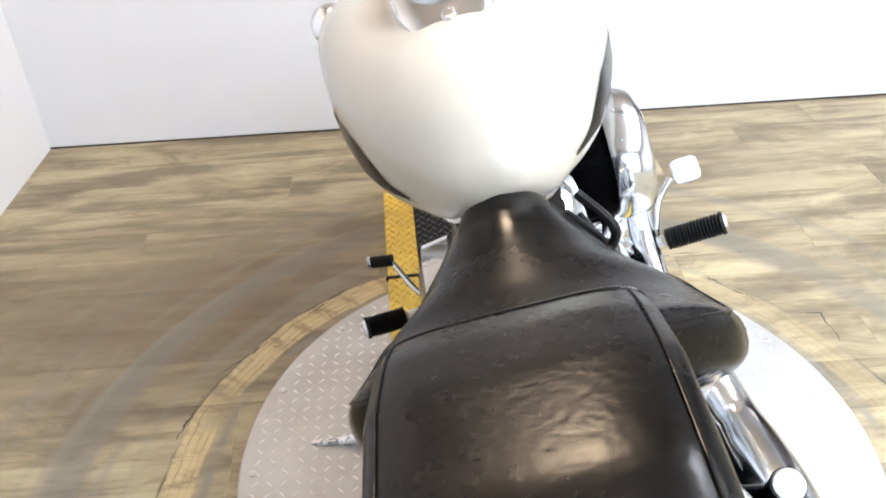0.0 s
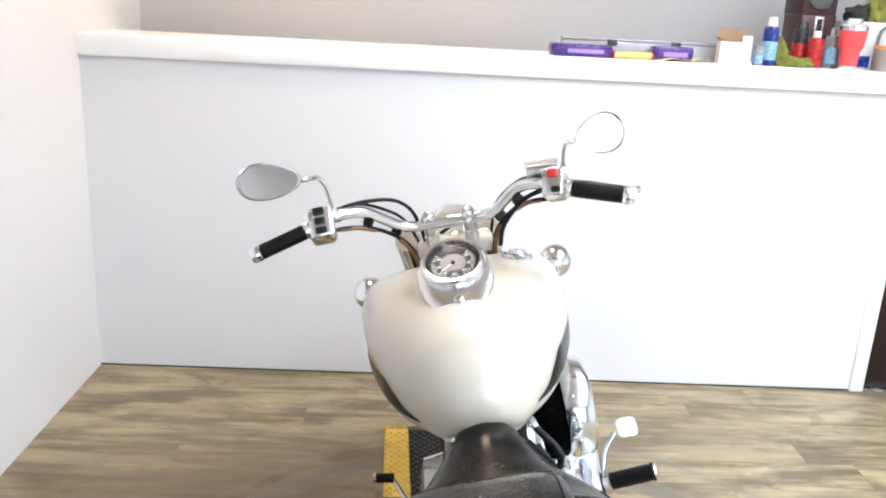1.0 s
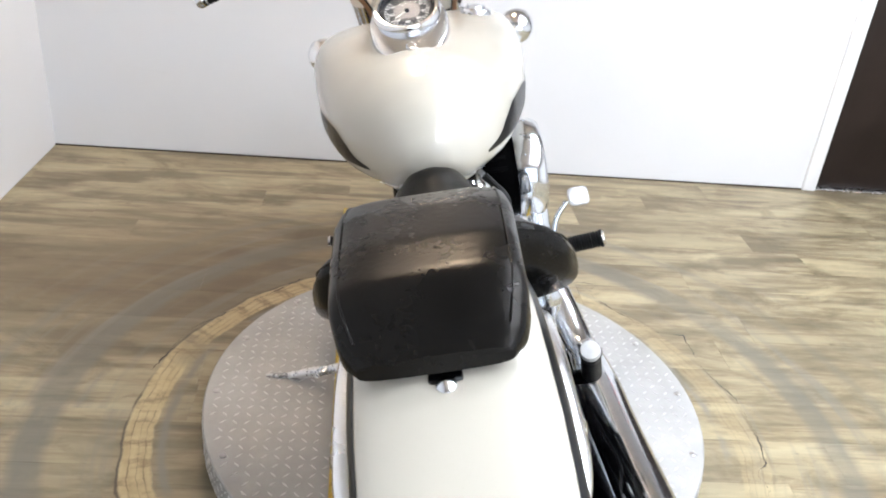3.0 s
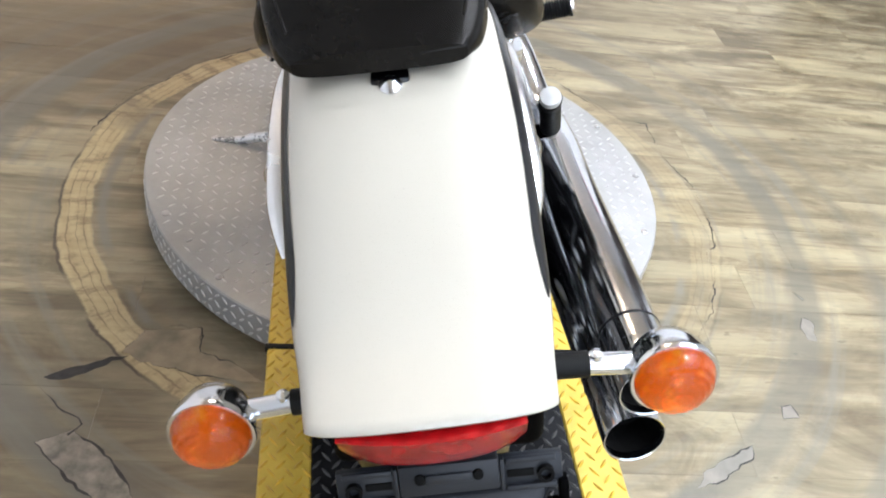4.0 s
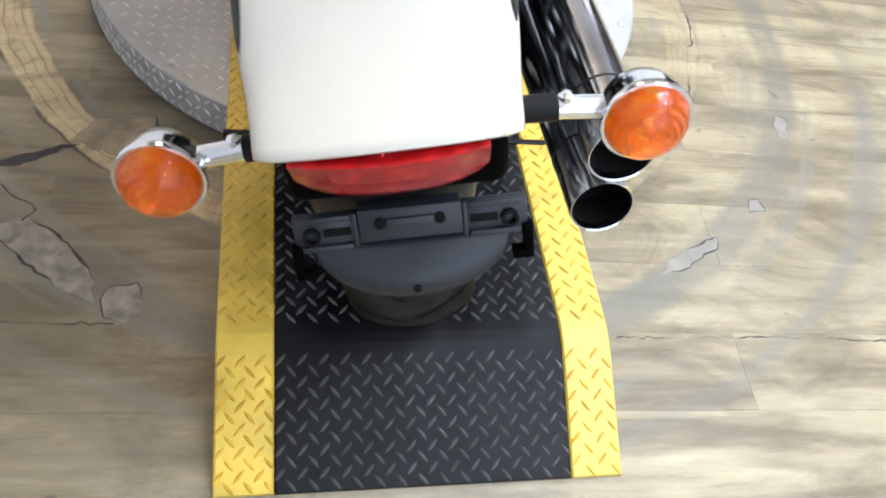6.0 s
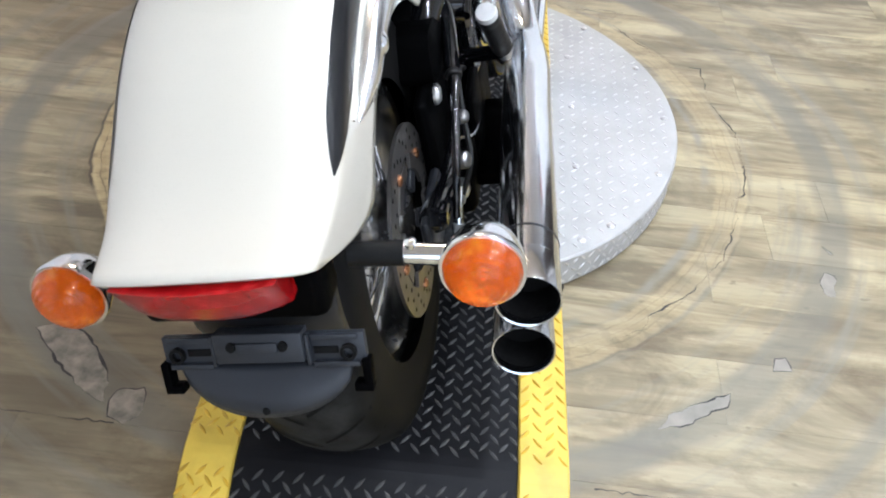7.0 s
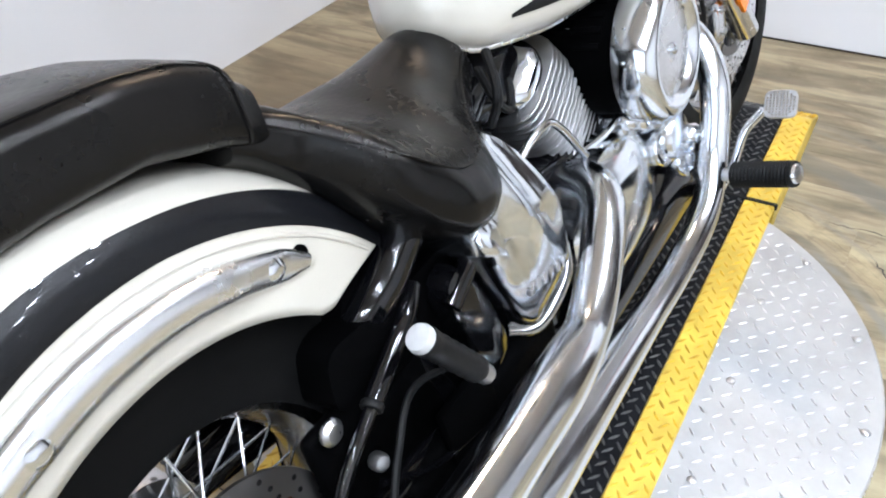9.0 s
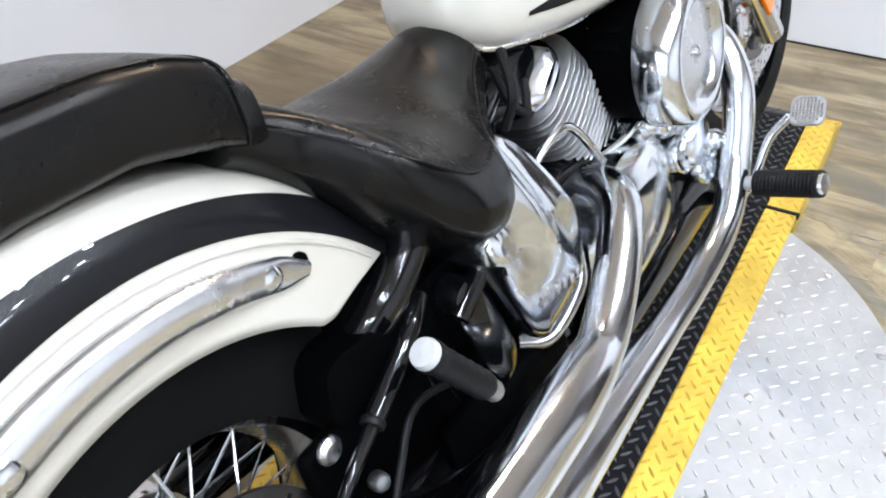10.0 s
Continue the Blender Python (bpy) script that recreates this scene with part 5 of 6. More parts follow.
tube_part("brake_hose", [(0.142, -0.11, 0.245), (0.168, -0.07, 0.31), (0.160, -0.02, 0.36), (0.15, 0.05, 0.40), (0.14, 0.18, 0.33)], 0.0048, RUBBER, bike, "black brake hose", 8)
tube_part("damper_tube", [(0.130, 0.115, 0.498), (0.143, 0.075, 0.480), (0.156, -0.022, 0.444)], 0.0125, GLOSS, bike, "gloss black damper tube", 16, 4)
lathe_part("damper_collar", [(0.0125, -0.004), (0.0138, -0.002), (0.0138, 0.003), (0.0125, 0.005)], (0.157, -0.026, 0.442), (0.19, -0.9, -0.35), RUBBER, bike, "black rubber collar", 16)
tube_part("damper_rod", [(0.158, -0.03, 0.441), (0.160, -0.095, 0.405), (0.158, -0.15, 0.345), (0.152, -0.175, 0.285)], lambda u: 0.0085 - 0.003 * u, GLOSS, bike, "gloss black damper rod", 14, 6)
for p, r in (((0.168, -0.052, 0.383), 0.011), ((0.165, -0.081, 0.322), 0.014), ((0.150, -0.105, 0.262), 0.009)):
    lathe_part("linkage_bolt", [(r, -0.012), (r, 0), (r * 0.75, 0.004), (r * 0.4, 0.005)], p, (1, -0.2, 0.2), FIN, bike, "grey linkage bolt", 12)
blob("linkage_casting", [(0.118, -0.035, 0.228, 0.040, 0.020, -35), (0.146, -0.035, 0.228, 0.038, 0.017, -35), (0.150, -0.035, 0.228, 0.026, 0.009, -35)], FIN, "grey cast linkage arm", 22, None, 2.4)
for a, b in (((0.152, -0.118, 0.300), (0.146, -0.150, 0.240)), ((0.146, -0.150, 0.238), (0.140, -0.165, 0.205))):
    tube_part("linkage_rod", [a, b], 0.0065, CHROME, bike, "chrome linkage rod", 10, 1)
    lathe_part("linkage_nut", [(0.0095, -0.008), (0.0095, 0.008), (0.006, 0.010)], b, Vector(b) - Vector(a), STEEL, bike, "", 6)
tube_part("linkage_rod", [(0.150, -0.05, 0.34), (0.16, 0.03, 0.29), (0.16, 0.16, 0.25)], 0.005, GLOSS, bike, "black linkage rod", 8, 4)
blob("frame_casting", [(0.13, 0.185, 0.395, 0.034, 0.098, 17), (0.160, 0.185, 0.395, 0.030, 0.092, 17), (0.167, 0.187, 0.395, 0.018, 0.075, 17)], GLOSS, "gloss black cast frame bracket", 26, None, 3.0)
# another added block that keeps the space beside the wheel dark
box_part("wheel_side_fill", (0.100, -0.10, 0.26), (0.124, 0.12, 0.44), BLACKBOX, bike, "black block added to darken the space beside the wheel", 0.012, None, 3)
lathe_part("final_drive", [(0.03, -0.03), (0.082, -0.026), (0.09, 0.0), (0.085, 0.03), (0.05, 0.05), (0.02, 0.055)], (-0.10, -0.22, 0.324), (-1, 0, 0), CAST, bike, "polished shaft drive housing", 36)
tube_part("shaft_tube", [(-0.115, -0.18, 0.325), (-0.11, 0.05, 0.33), (-0.10, 0.28, 0.335)], 0.034, GLOSS, bike, "black shaft tube", 18, 4)

# passenger pegs
PALE_CAP = worn("pale_alloy_cap", (0.48, 0.48, 0.48), 0.4, 0.2, var=0.08, scale=60)
for s in (-1, 1):
    pg = thing("passenger_peg", "", "")
    pg.parent = bike
    pg["label"] = "folded black rubber passenger footpeg"
    tip, root = (Vector((0.213, 0.020, 0.514)), Vector((0.224, 0.085, 0.412))) if s > 0 else (Vector((-0.165, 0.06, 0.44)), Vector((-0.165, 0.13, 0.36)))
    d = (tip - root).normalized()
    bm = bmesh.new()
    prof = [(0.012, 0.0)] + [(0.0155 + 0.0016 * (k % 2), 0.006 + k * 0.0085) for k in range(12)] + [(0.0185, (tip - root).length - 0.008)]
    add_lathe(bm, prof, axis_to(root, d), 18)
    part("peg_rubber", bm, RUBBER, pg)
    lathe_part("peg_cap", [(0.0168, -0.010), (0.0172, -0.004), (0.0155, 0.002), (0.001, 0.004)], tip, d, PALE_CAP, pg, "pale steel end cap", 20)
    lathe_part("peg_clevis", [(0.011, -0.016), (0.0125, -0.012), (0.0125, 0.004)], root, d, STEEL, pg, "steel clevis", 14)
    tube_part("peg_bracket", [root, root + Vector((-s * 0.03, 0.015, -0.012)), (s * 0.13, 0.13, 0.385), (s * 0.11, 0.16, 0.39)], 0.013, GLOSS, pg, "", 10, 3)

# ---- engine ----
box_part("crankcase", (-0.115, 0.40, 0.16), (0.115, 0.90, 0.44), GLOSS, bike, "black crankcase", 0.03, None, 3)


def cylinder(name, c, n, hx, hz, count, pitch, label):
    """A stack of rounded cooling fins along n."""
    t = thing(name, "", "")
    t.parent = bike
    t["label"] = label
    n = Vector(n).normalized()
    v = n.cross(Vector((1, 0, 0))).normalized()
    for i in range(count):
        u = i / (count - 1)
        k = 1.0 - 0.18 * abs(u - 0.45) ** 1.5
        rings = []
        for h, q in ((-0.0022, 0.985), (-0.0012, 1.0), (0.0012, 1.0), (0.0022, 0.985)):
            o = Vector(c) + n * ((i - (count - 1) / 2) * pitch + h)
            ring = []
            for a in (2 * math.pi * j / 28 for j in range(28)):
                cx, sz = math.cos(a), math.sin(a)
                ring.append(o + Vector((1, 0, 0)) * (hx * k * q * math.copysign(abs(cx) ** 0.6, cx)) + v * (hz * k * q * math.copysign(abs(sz) ** 0.6, sz)))
            rings.append(ring)
        bm = bmesh.new()
        add_loft(bm, rings, True, True)
        part("fin", bm, FIN, t)
    rings = []
    for e in (-1, 1):
        o = Vector(c) + n * (e * (count / 2) * pitch)
        rings.append([o + Vector((1, 0, 0)) * (hx * 0.80 * math.cos(a)) + v * (hz * 0.80 * math.sin(a)) for a in (2 * math.pi * j / 24 for j in range(24))])
    bm = bmesh.new()
    add_loft(bm, rings, True, True)
    part("barrel", bm, BLACKBOX, t, "dark barrel between the fins")
    return t


cylinder("rear_cylinder", (0.03, 0.59, 0.489), (0, -0.57, 0.82), 0.092, 0.088, 15, 0.0128, "finned alloy rear cylinder")
cylinder("front_cylinder", (0.045, 0.88, 0.55), (0, 0.55, 0.84), 0.078, 0.088, 12, 0.0142, "finned alloy front cylinder")


# head cover of the rear cylinder and the chrome side covers
blob("head_cover", [(-0.07, 0.47, 0.60, 0.08, 0.03, 35), (0.0, 0.47, 0.60, 0.085, 0.034, 35), (0.06, 0.47, 0.60, 0.08, 0.03, 35), (0.085, 0.475, 0.595, 0.05, 0.02, 35)], GLOSS, "black cylinder head", 28, None, 3.0)
blob("rocker_plate", [(0.05, 0.515, 0.578, 0.052, 0.022, 35), (0.092, 0.517, 0.575, 0.048, 0.019, 35), (0.104, 0.519, 0.572, 0.032, 0.010, 35)], CHROME, "polished rocker plate", 24, None, 3.0)
def side_cover():
    """Leaning chrome cover: a fluted upper face over a flatter band with an emblem."""
    loop = [(0.255, 0.622), (0.312, 0.600), (0.352, 0.545), (0.384, 0.475), (0.400, 0.405), (0.396, 0.358), (0.388, 0.345), (0.340, 0.322), (0.290, 0.308), (0.276, 0.310), (0.254, 0.334), (0.236, 0.368), (0.212, 0.430), (0.190, 0.484), (0.186, 0.502), (0.204, 0.566)]
    edge = [Vector((0, y, z)) for y, z in loop]
    ring0 = smooth_path([edge[-1]] + edge + [edge[0], edge[1]], 6)[6:-6 - 1]
    mid = Vector((0, 0.283, 0.468))
    rings = []
    for q, x, fold in ((1.0, 0.09, 0), (1.0, 0.160, 0), (0.985, 0.173, 0.2), (0.95, 0.182, 0.6), (0.86, 0.187, 1), (0.72, 0.190, 1), (0.55, 0.192, 1), (0.36, 0.193, 1), (0.18, 0.1935, 1), (0.03, 0.1935, 1)):
        ring = []
        for p in ring0:
            o = mid + (p - mid) * q
            crease = (o.z - 0.468) + 0.35 * (o.y - 0.283)
            across = (o.y - 0.283) * 0.83 + (o.z - 0.468) * 0.30
            wave = 0.0085 * fold * math.asin(0.97 * math.sin(across * 84 + 0.4)) * max(0.0, min(1.0, (crease + 0.05) / 0.05))
            wave -= 0.22 * max(0.0, crease - 0.03) + 0.10 * max(0.0, -crease - 0.075)
            ring.append((x + wave, o.y, o.z))
        rings.append(ring)
    bm = bmesh.new()
    add_loft(bm, rings, True, True)
    return part("side_cover", bm, CHROME, bike, "chrome engine side cover with soft folds")


cover = side_cover()
for i in range(6):
    u = i / 5
    box_part("emblem_bar", (0.172, -0.006, -0.009), (0.1815, 0.006, 0.009), BRUSHED, cover, "raised emblem shape", 0.0015, pose(0.0125, 0.266 + 0.090 * u, 0.390 - 0.016 * u, -8, 0, 0))
tube_part("cover_band", [(0.13, 0.27, 0.300), (0.160, 0.31, 0.288), (0.168, 0.39, 0.318), (0.15, 0.43, 0.345)], 0.010, CAST, bike, "polished lower band", 12)
blob("clutch_cover", [(0.10, 0.60, 0.30, 0.15, 0.115, 8), (0.155, 0.60, 0.30, 0.148, 0.112, 8), (0.178, 0.60, 0.30, 0.125, 0.09, 8), (0.186, 0.60, 0.30, 0.08, 0.055, 8), (0.187, 0.60, 0.30, 0.02, 0.015, 8)], CHROME, "chrome clutch cover", 44, None, 2.8)
blob("timing_cover", [(0.12, 0.79, 0.34, 0.055, 0.055, 0), (0.19, 0.79, 0.34, 0.052, 0.052, 0), (0.205, 0.79, 0.34, 0.04, 0.04, 0), (0.208, 0.79, 0.34, 0.01, 0.01, 0)], CHROME, "round chrome timing cover", 32, None, 2.0)
for k, (x, y, z, r) in enumerate(((0.17, 0.735, 0.405, 0.026), (0.195, 0.80, 0.395, 0.022), (0.21, 0.845, 0.315, 0.020), (0.165, 0.69, 0.42, 0.018))):
    lathe_part("engine_boss", [(r, -0.05), (r, 0), (r * 0.8, 0.006), (r * 0.45, 0.009), (r * 0.4, 0.014), (0.001, 0.015)], (x, y, z), (1, 0, 0.1), CHROME, bike, "chrome boss", 20)
for y, z, x, r in ((0.752, 0.338, 0.185, 0.036), (0.806, 0.285, 0.20, 0.033)):
    lathe_part("round_cover", [(r * 0.9, -0.06), (r * 0.95, -0.012), (r, -0.008), (r, 0.004), (r * 0.9, 0.009), (r * 0.72, 0.010), (r * 0.66, 0.004), (r * 0.40, 0.004), (r * 0.36, 0.012), (r * 0.1, 0.014)], (x, y, z), (1, -0.12, 0.12), CHROME, bike, "round chrome cover with a raised boss", 28)
    for k in range(5):
        a = 2 * math.pi * k / 5 + 0.4
        lathe_part("round_cover_bolt", [(0.004, 0), (0.004, 0.005), (0.002, 0.006)], (x + 0.007, y + r * 0.84 * math.cos(a), z + r * 0.84 * math.sin(a)), (1, 0, 0), STEEL, bike, "", 8)
box_part("engine_skirt", (0.09, 0.44, 0.135), (0.185, 0.90, 0.225), GLOSS, bike, "black lower engine casing", 0.025, None, 3)
for k in range(9):
    a = 2 * math.pi * k / 9
    lathe_part("cover_bolt", [(0.0065, 0), (0.0065, 0.006), (0.004, 0.008)], (0.160, 0.60 + 0.140 * math.cos(a), 0.30 + 0.105 * math.sin(a)), (1, 0, 0), STEEL, bike, "", 8)
tube_part("lifter_loop", [(0.128, 0.40, 0.505), (0.136, 0.425, 0.522), (0.142, 0.468, 0.528), (0.145, 0.50, 0.502), (0.145, 0.555, 0.428)], 0.0065, CHROME, bike, "chrome bracket loop", 10)
tube_part("pushrod_cover", [(0.105, 0.68, 0.40), (0.10, 0.66, 0.60)], 0.013, CHROME, bike, "", 12, 1)
tube_part("oil_line", [(0.12, 0.60, 0.41), (0.15, 0.64, 0.43), (0.155, 0.70, 0.46), (0.13, 0.73, 0.52)], 0.006, CHROME, bike, "", 8)
# black mass added as the unlit depth between the cylinders
box_part("depth_fill", (0.03, 0.60, 0.36), (0.116, 0.80, 0.535), BLACKBOX, bike, "black block added for the dark depth between the cylinders", 0.02, None, 3)
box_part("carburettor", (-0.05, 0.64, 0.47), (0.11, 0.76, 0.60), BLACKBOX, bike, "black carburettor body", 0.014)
tube_part("fuel_hose", [(0.10, 0.46, 0.60), (0.12, 0.42, 0.575), (0.115, 0.395, 0.60), (0.08, 0.42, 0.635)], 0.006, RUBBER, bike, "black hose", 8)
tube_part("wire_loom", [(0.11, 0.38, 0.57), (0.135, 0.375, 0.62), (0.10, 0.42, 0.66)], 0.007, RUBBER, bike, "", 8)
blob("left_cover", [(-0.10, 0.62, 0.31, 0.17, 0.13, 5), (-0.155, 0.62, 0.31, 0.165, 0.125, 5), (-0.175, 0.62, 0.31, 0.13, 0.09, 5), (-0.18, 0.62, 0.31, 0.05, 0.03, 5)], CHROME, "chrome left engine cover", 40, None, 2.8)
blob("left_side_panel", [(-0.09, 0.42, 0.50, 0.12, 0.10, 20), (-0.13, 0.42, 0.50, 0.115, 0.095, 20), (-0.145, 0.42, 0.50, 0.08, 0.06, 20)], CHROME, "chrome left side cover", 32, None, 3.0)

# ---- foot controls ----
for s in (-1, 1):
    fp = thing("foot_peg", "", "")
    fp.parent = bike
    fp["label"] = "ribbed black rubber rider footpeg"
    a, b = (Vector((0.284, 0.818, 0.250)), Vector((0.396, 0.796, 0.272))) if s > 0 else (Vector((-0.262, 0.815, 0.226)), Vector((-0.345, 0.792, 0.240)))
    d = (b - a).normalized()
    bm = bmesh.new()
    L = (b - a).length
    prof = [(0.014, 0.0)]
    for k in range(16):
        prof += [(0.0235, 0.003 + k * (L - 0.012) / 16), (0.0190, 0.003 + (k + 0.5) * (L - 0.012) / 16)]
    prof += [(0.0235, L - 0.008), (0.022, L - 0.002)]
    add_lathe(bm, prof, axis_to(a, d), 20)
    part("peg_rubber", bm, RUBBER, fp)
    lathe_part("peg_end", [(0.019, -0.004), (0.016, 0.003), (0.001, 0.004)], b, d, BRUSHED, fp, "steel end cap", 18)
    lathe_part("peg_clevis", [(0.010, -0.045), (0.012, -0.04), (0.012, -0.004)], a, d, STEEL, fp, "steel clevis", 10)
    tube_part("peg_mount", [a - d * 0.03, (s * 0.20, 0.84, 0.20), (s * 0.12, 0.85, 0.18)], 0.014, GLOSS, fp, "", 10, 4)
pedal = thing("brake_pedal", "", "")
pedal.parent = bike
pedal["label"] = "chrome brake pedal with textured pad"
tube_part("pedal_arm", [(0.255, 0.80, 0.215), (0.272, 0.845, 0.245), (0.290, 0.872, 0.305), (0.322, 0.884, 0.345)], 0.008, CHROME, pedal, "", 10)
pm = pose(0.352, 0.880, 0.358, 48, 0, 4)
PAD = worn("grey_alloy_pad", (0.36, 0.36, 0.36), 0.42, 0.6, var=0.15, scale=60)
rings = []
for q, h in ((0.94, -0.004), (1.0, -0.002), (1.0, 0.002), (0.94, 0.004)):
    rings.append([pm @ Vector((0.027 * q * math.copysign(abs(math.cos(a)) ** 0.45, math.cos(a)), 0.025 * q * math.copysign(abs(math.sin(a)) ** 0.45, math.sin(a)), h)) for a in (2 * math.pi * i / 40 for i in range(40))])
bm = bmesh.new()
add_loft(bm, rings, True, True)
part("pedal_pad", bm, PAD, pedal, "textured pad")
bm = bmesh.new()
for i in range(-4, 5):
    for j in range(-4, 5):
        if abs(i) + abs(j) < 7:
            add_box(bm, (i * 0.0054 - 0.0018, j * 0.005 - 0.0018, 0.0035), (i * 0.0054 + 0.0018, j * 0.005 + 0.0018, 0.0056), 0, pm)
part("pad_knurl", bm, CAST, pedal, "", False)
shift = thing("shift_lever", "", "")
shift.parent = bike
shift["label"] = "chrome shift lever with black rubber tip"
tube_part("lever_arm", [(-0.17, 0.79, 0.245), (-0.22, 0.83, 0.265), (-0.262, 0.878, 0.325)], 0.006, CHROME, shift, "", 10)
tube_part("lever_rubber", [(-0.258, 0.878, 0.328), (-0.308, 0.882, 0.334)], 0.0125, RUBBER, shift, "black rubber tip", 14, 1)
lathe_part("lever_cap", [(0.013, -0.004), (0.012, 0.002), (0.001, 0.003)], (-0.308, 0.882, 0.334), (-1, 0, 0.1), BRUSHED, shift, "", 14)
stand = thing("kickstand", "", "")
stand.parent = bike
stand["label"] = "silver kickstand swung out to the plate"
SILVER = worn("silver_paint", (0.62, 0.62, 0.63), 0.3, 0.7, var=0.12)
tube_part("stand_leg", [(-0.13, 0.56, 0.20), (-0.26, 0.60, 0.135), (-0.40, 0.632, 0.105), (-0.44, 0.638, 0.100)], lambda u: 0.014 - 0.004 * u, SILVER, stand, "", 12)
tube_part("stand_foot", [(-0.415, 0.640, 0.104), (-0.455, 0.641, 0.101), (-0.497, 0.645, 0.107)], lambda u: 0.008 + 0.004 * math.sin(u * 3), SILVER, stand, "", 12, 6, 0.6)
tube_part("stand_hook", [(-0.33, 0.615, 0.12), (-0.352, 0.60, 0.12), (-0.36, 0.58, 0.13)], 0.006, SILVER, stand, "", 8)
tube_part("stand_spring", [(-0.18, 0.58, 0.19), (-0.27, 0.60, 0.145)], 0.008, STEEL, stand, "", 8, 1)

# ---- front wheel, fork and fender ----
def steered(ob, y, degrees):
    """Turn a thing on the motorcycle clockwise about an upright axis at y."""
    p = Vector((0, y, 0))
    ob.matrix_basis = Matrix.Translation(p) @ Matrix.Rotation(radians(-degrees), 4, "Z") @ Matrix.Translation(-p) @ ob.matrix_basis
    return ob


ORANGE = worn("orange_reflector", (0.85, 0.22, 0.01), 0.15)
front = wheel("front_wheel", FX, 0.328, 0.056, 0.245, 0.036, 0.052, 0.055, "front wheel with wire spokes", 30)
steered(front, 1.15, STEER)
for s in (-1, 1):
    brake_disc(front, s * 0.078, 0.149, 0.105, 48, BRUSHED, STEEL)
fork = thing("front_fork", "", "")
fork.parent = bike
fork["label"] = "chrome front fork"
for s in (-1, 1):
    tube_part("fork_leg", [(s * 0.102, 1.455, 0.270), (s * 0.102, 1.295, 0.50)], 0.030, CAST, fork, "polished fork slider", 18, 1)
    tube_part("fork_tube", [(s * 0.102, 1.302, 0.49), (s * 0.102, 1.207, 0.63)], 0.020, CHROME, fork, "", 16, 1)
    tube_part("fork_cover", [(s * 0.102, 1.220, 0.61), (s * 0.102, 1.020, 0.905)], 0.034, CHROME, fork, "chrome fork cover", 20, 1)
    box_part("fork_reflector", (-0.005, -0.018, -0.042), (0.005, 0.018, 0.042), ORANGE, fork, "amber side reflector", 0.003, pose(s * 0.136, 1.356, 0.390, 35.5, 0, 0))
    box_part("front_caliper", (s * 0.078 - 0.022, 1.28, 0.30), (s * 0.078 + 0.030, 1.345, 0.40), CAST, fork, "front brake caliper", 0.012)
    box_part("caliper_body", (s * 0.078 - 0.014, 1.262, 0.32), (s * 0.078 + 0.036, 1.29, 0.385), CAST, fork, "", 0.006)
    for z in (0.325, 0.375):
        lathe_part("caliper_bolt", [(0.008, 0), (0.008, 0.006), (0.004, 0.008)], (s * 0.078 + (0.030 if s > 0 else -0.022), 1.315, z), (s, 0, 0), STEEL, fork, "", 6)
    tube_part("brake_hose", [(s * 0.10, 1.24, 0.36), (s * 0.12, 1.19, 0.45), (s * 0.09, 1.16, 0.62), (s * 0.06, 1.06, 0.82)], 0.005, RUBBER, fork, "black brake hose", 8)
box_part("lower_clamp", (-0.125, 1.175, 0.655), (0.125, 1.225, 0.695), GLOSS, fork, "", 0.012)
tube_part("fork_stem", [(0, 1.19, 0.67), (0, 1.01, 0.90)], 0.03, GLOSS, fork, "black steering stem", 18, 1)
rings = []
for i in range(49):
    d = radians(-72 + 178 * i / 48)
    w = 0.068 * min(1, 0.55 + 3.0 * min(i, 48 - i) / 48)
    ring = []
    for k in range(-10, 11):
        a = k / 10 * radians(95)
        r = 0.372 - 0.05 * (1 - math.cos(a)) - (0.035 if abs(k) > 9 else 0)
        ring.append((w * math.sin(a) if abs(k) < 10 else math.copysign(w, k), FX.y - r * math.sin(d), FX.z + r * math.cos(d)))
    rings.append(ring)
bm = bmesh.new()
add_loft(bm, rings, False, False)
ff = part("front_fender", bm, PAINT, bike, "pearl white front fender")
so = ff.modifiers.new("thickness", "SOLIDIFY")
so.thickness = 0.003
head = thing("headlight", "", "")
head.parent = bike
head["label"] = "round chrome headlight"
lathe_part("headlight_shell", [(0.01, -0.115), (0.05, -0.105), (0.08, -0.07), (0.094, -0.02), (0.098, 0.02), (0.100, 0.03), (0.094, 0.036)], (0, 1.19, 0.835), (0, 1, -0.05), CHROME, head, "", 40)
lathe_part("headlight_glass", [(0.094, 0.030), (0.06, 0.042), (0.001, 0.048)], (0, 1.19, 0.835), (0, 1, -0.05), GLASS.m, head, "", 40)
for o in (fork, ff, head):
    steered(o, 1.15, STEER)

# ---- handlebar ----
TURN, HEAD = 7.0, 0.95
bar = thing("handlebar", "", "")
bar.parent = bike
bar["label"] = "wide chrome handlebar"
half = [(0.0, 0.946, 0.959), (0.052, 0.946, 0.959), (0.088, 0.944, 0.960), (0.118, 0.930, 0.972), (0.148, 0.900, 1.002), (0.184, 0.855, 1.037), (0.227, 0.812, 1.050), (0.265, 0.786, 1.046), (0.297, 0.766, 1.037), (0.360, 0.750, 1.022), (0.415, 0.738, 1.009)]
tube_part("bar_tube", [(-x, y, z - 0.02 * x) for x, y, z in reversed(half[1:])] + half, 0.0138, CHROME, bar, "", 18, 6)
box_part("upper_clamp", (-0.095, 0.955, 0.862), (0.095, 1.03, 0.908), PAINT, bar, "cream top clamp cover", 0.014, None, 3)
lathe_part("stem_nut", [(0.03, 0), (0.03, 0.006), (0.022, 0.012), (0.001, 0.014)], (0, 1.005, 0.900), (0, -0.4, 1), CHROME, bar, "", 24)
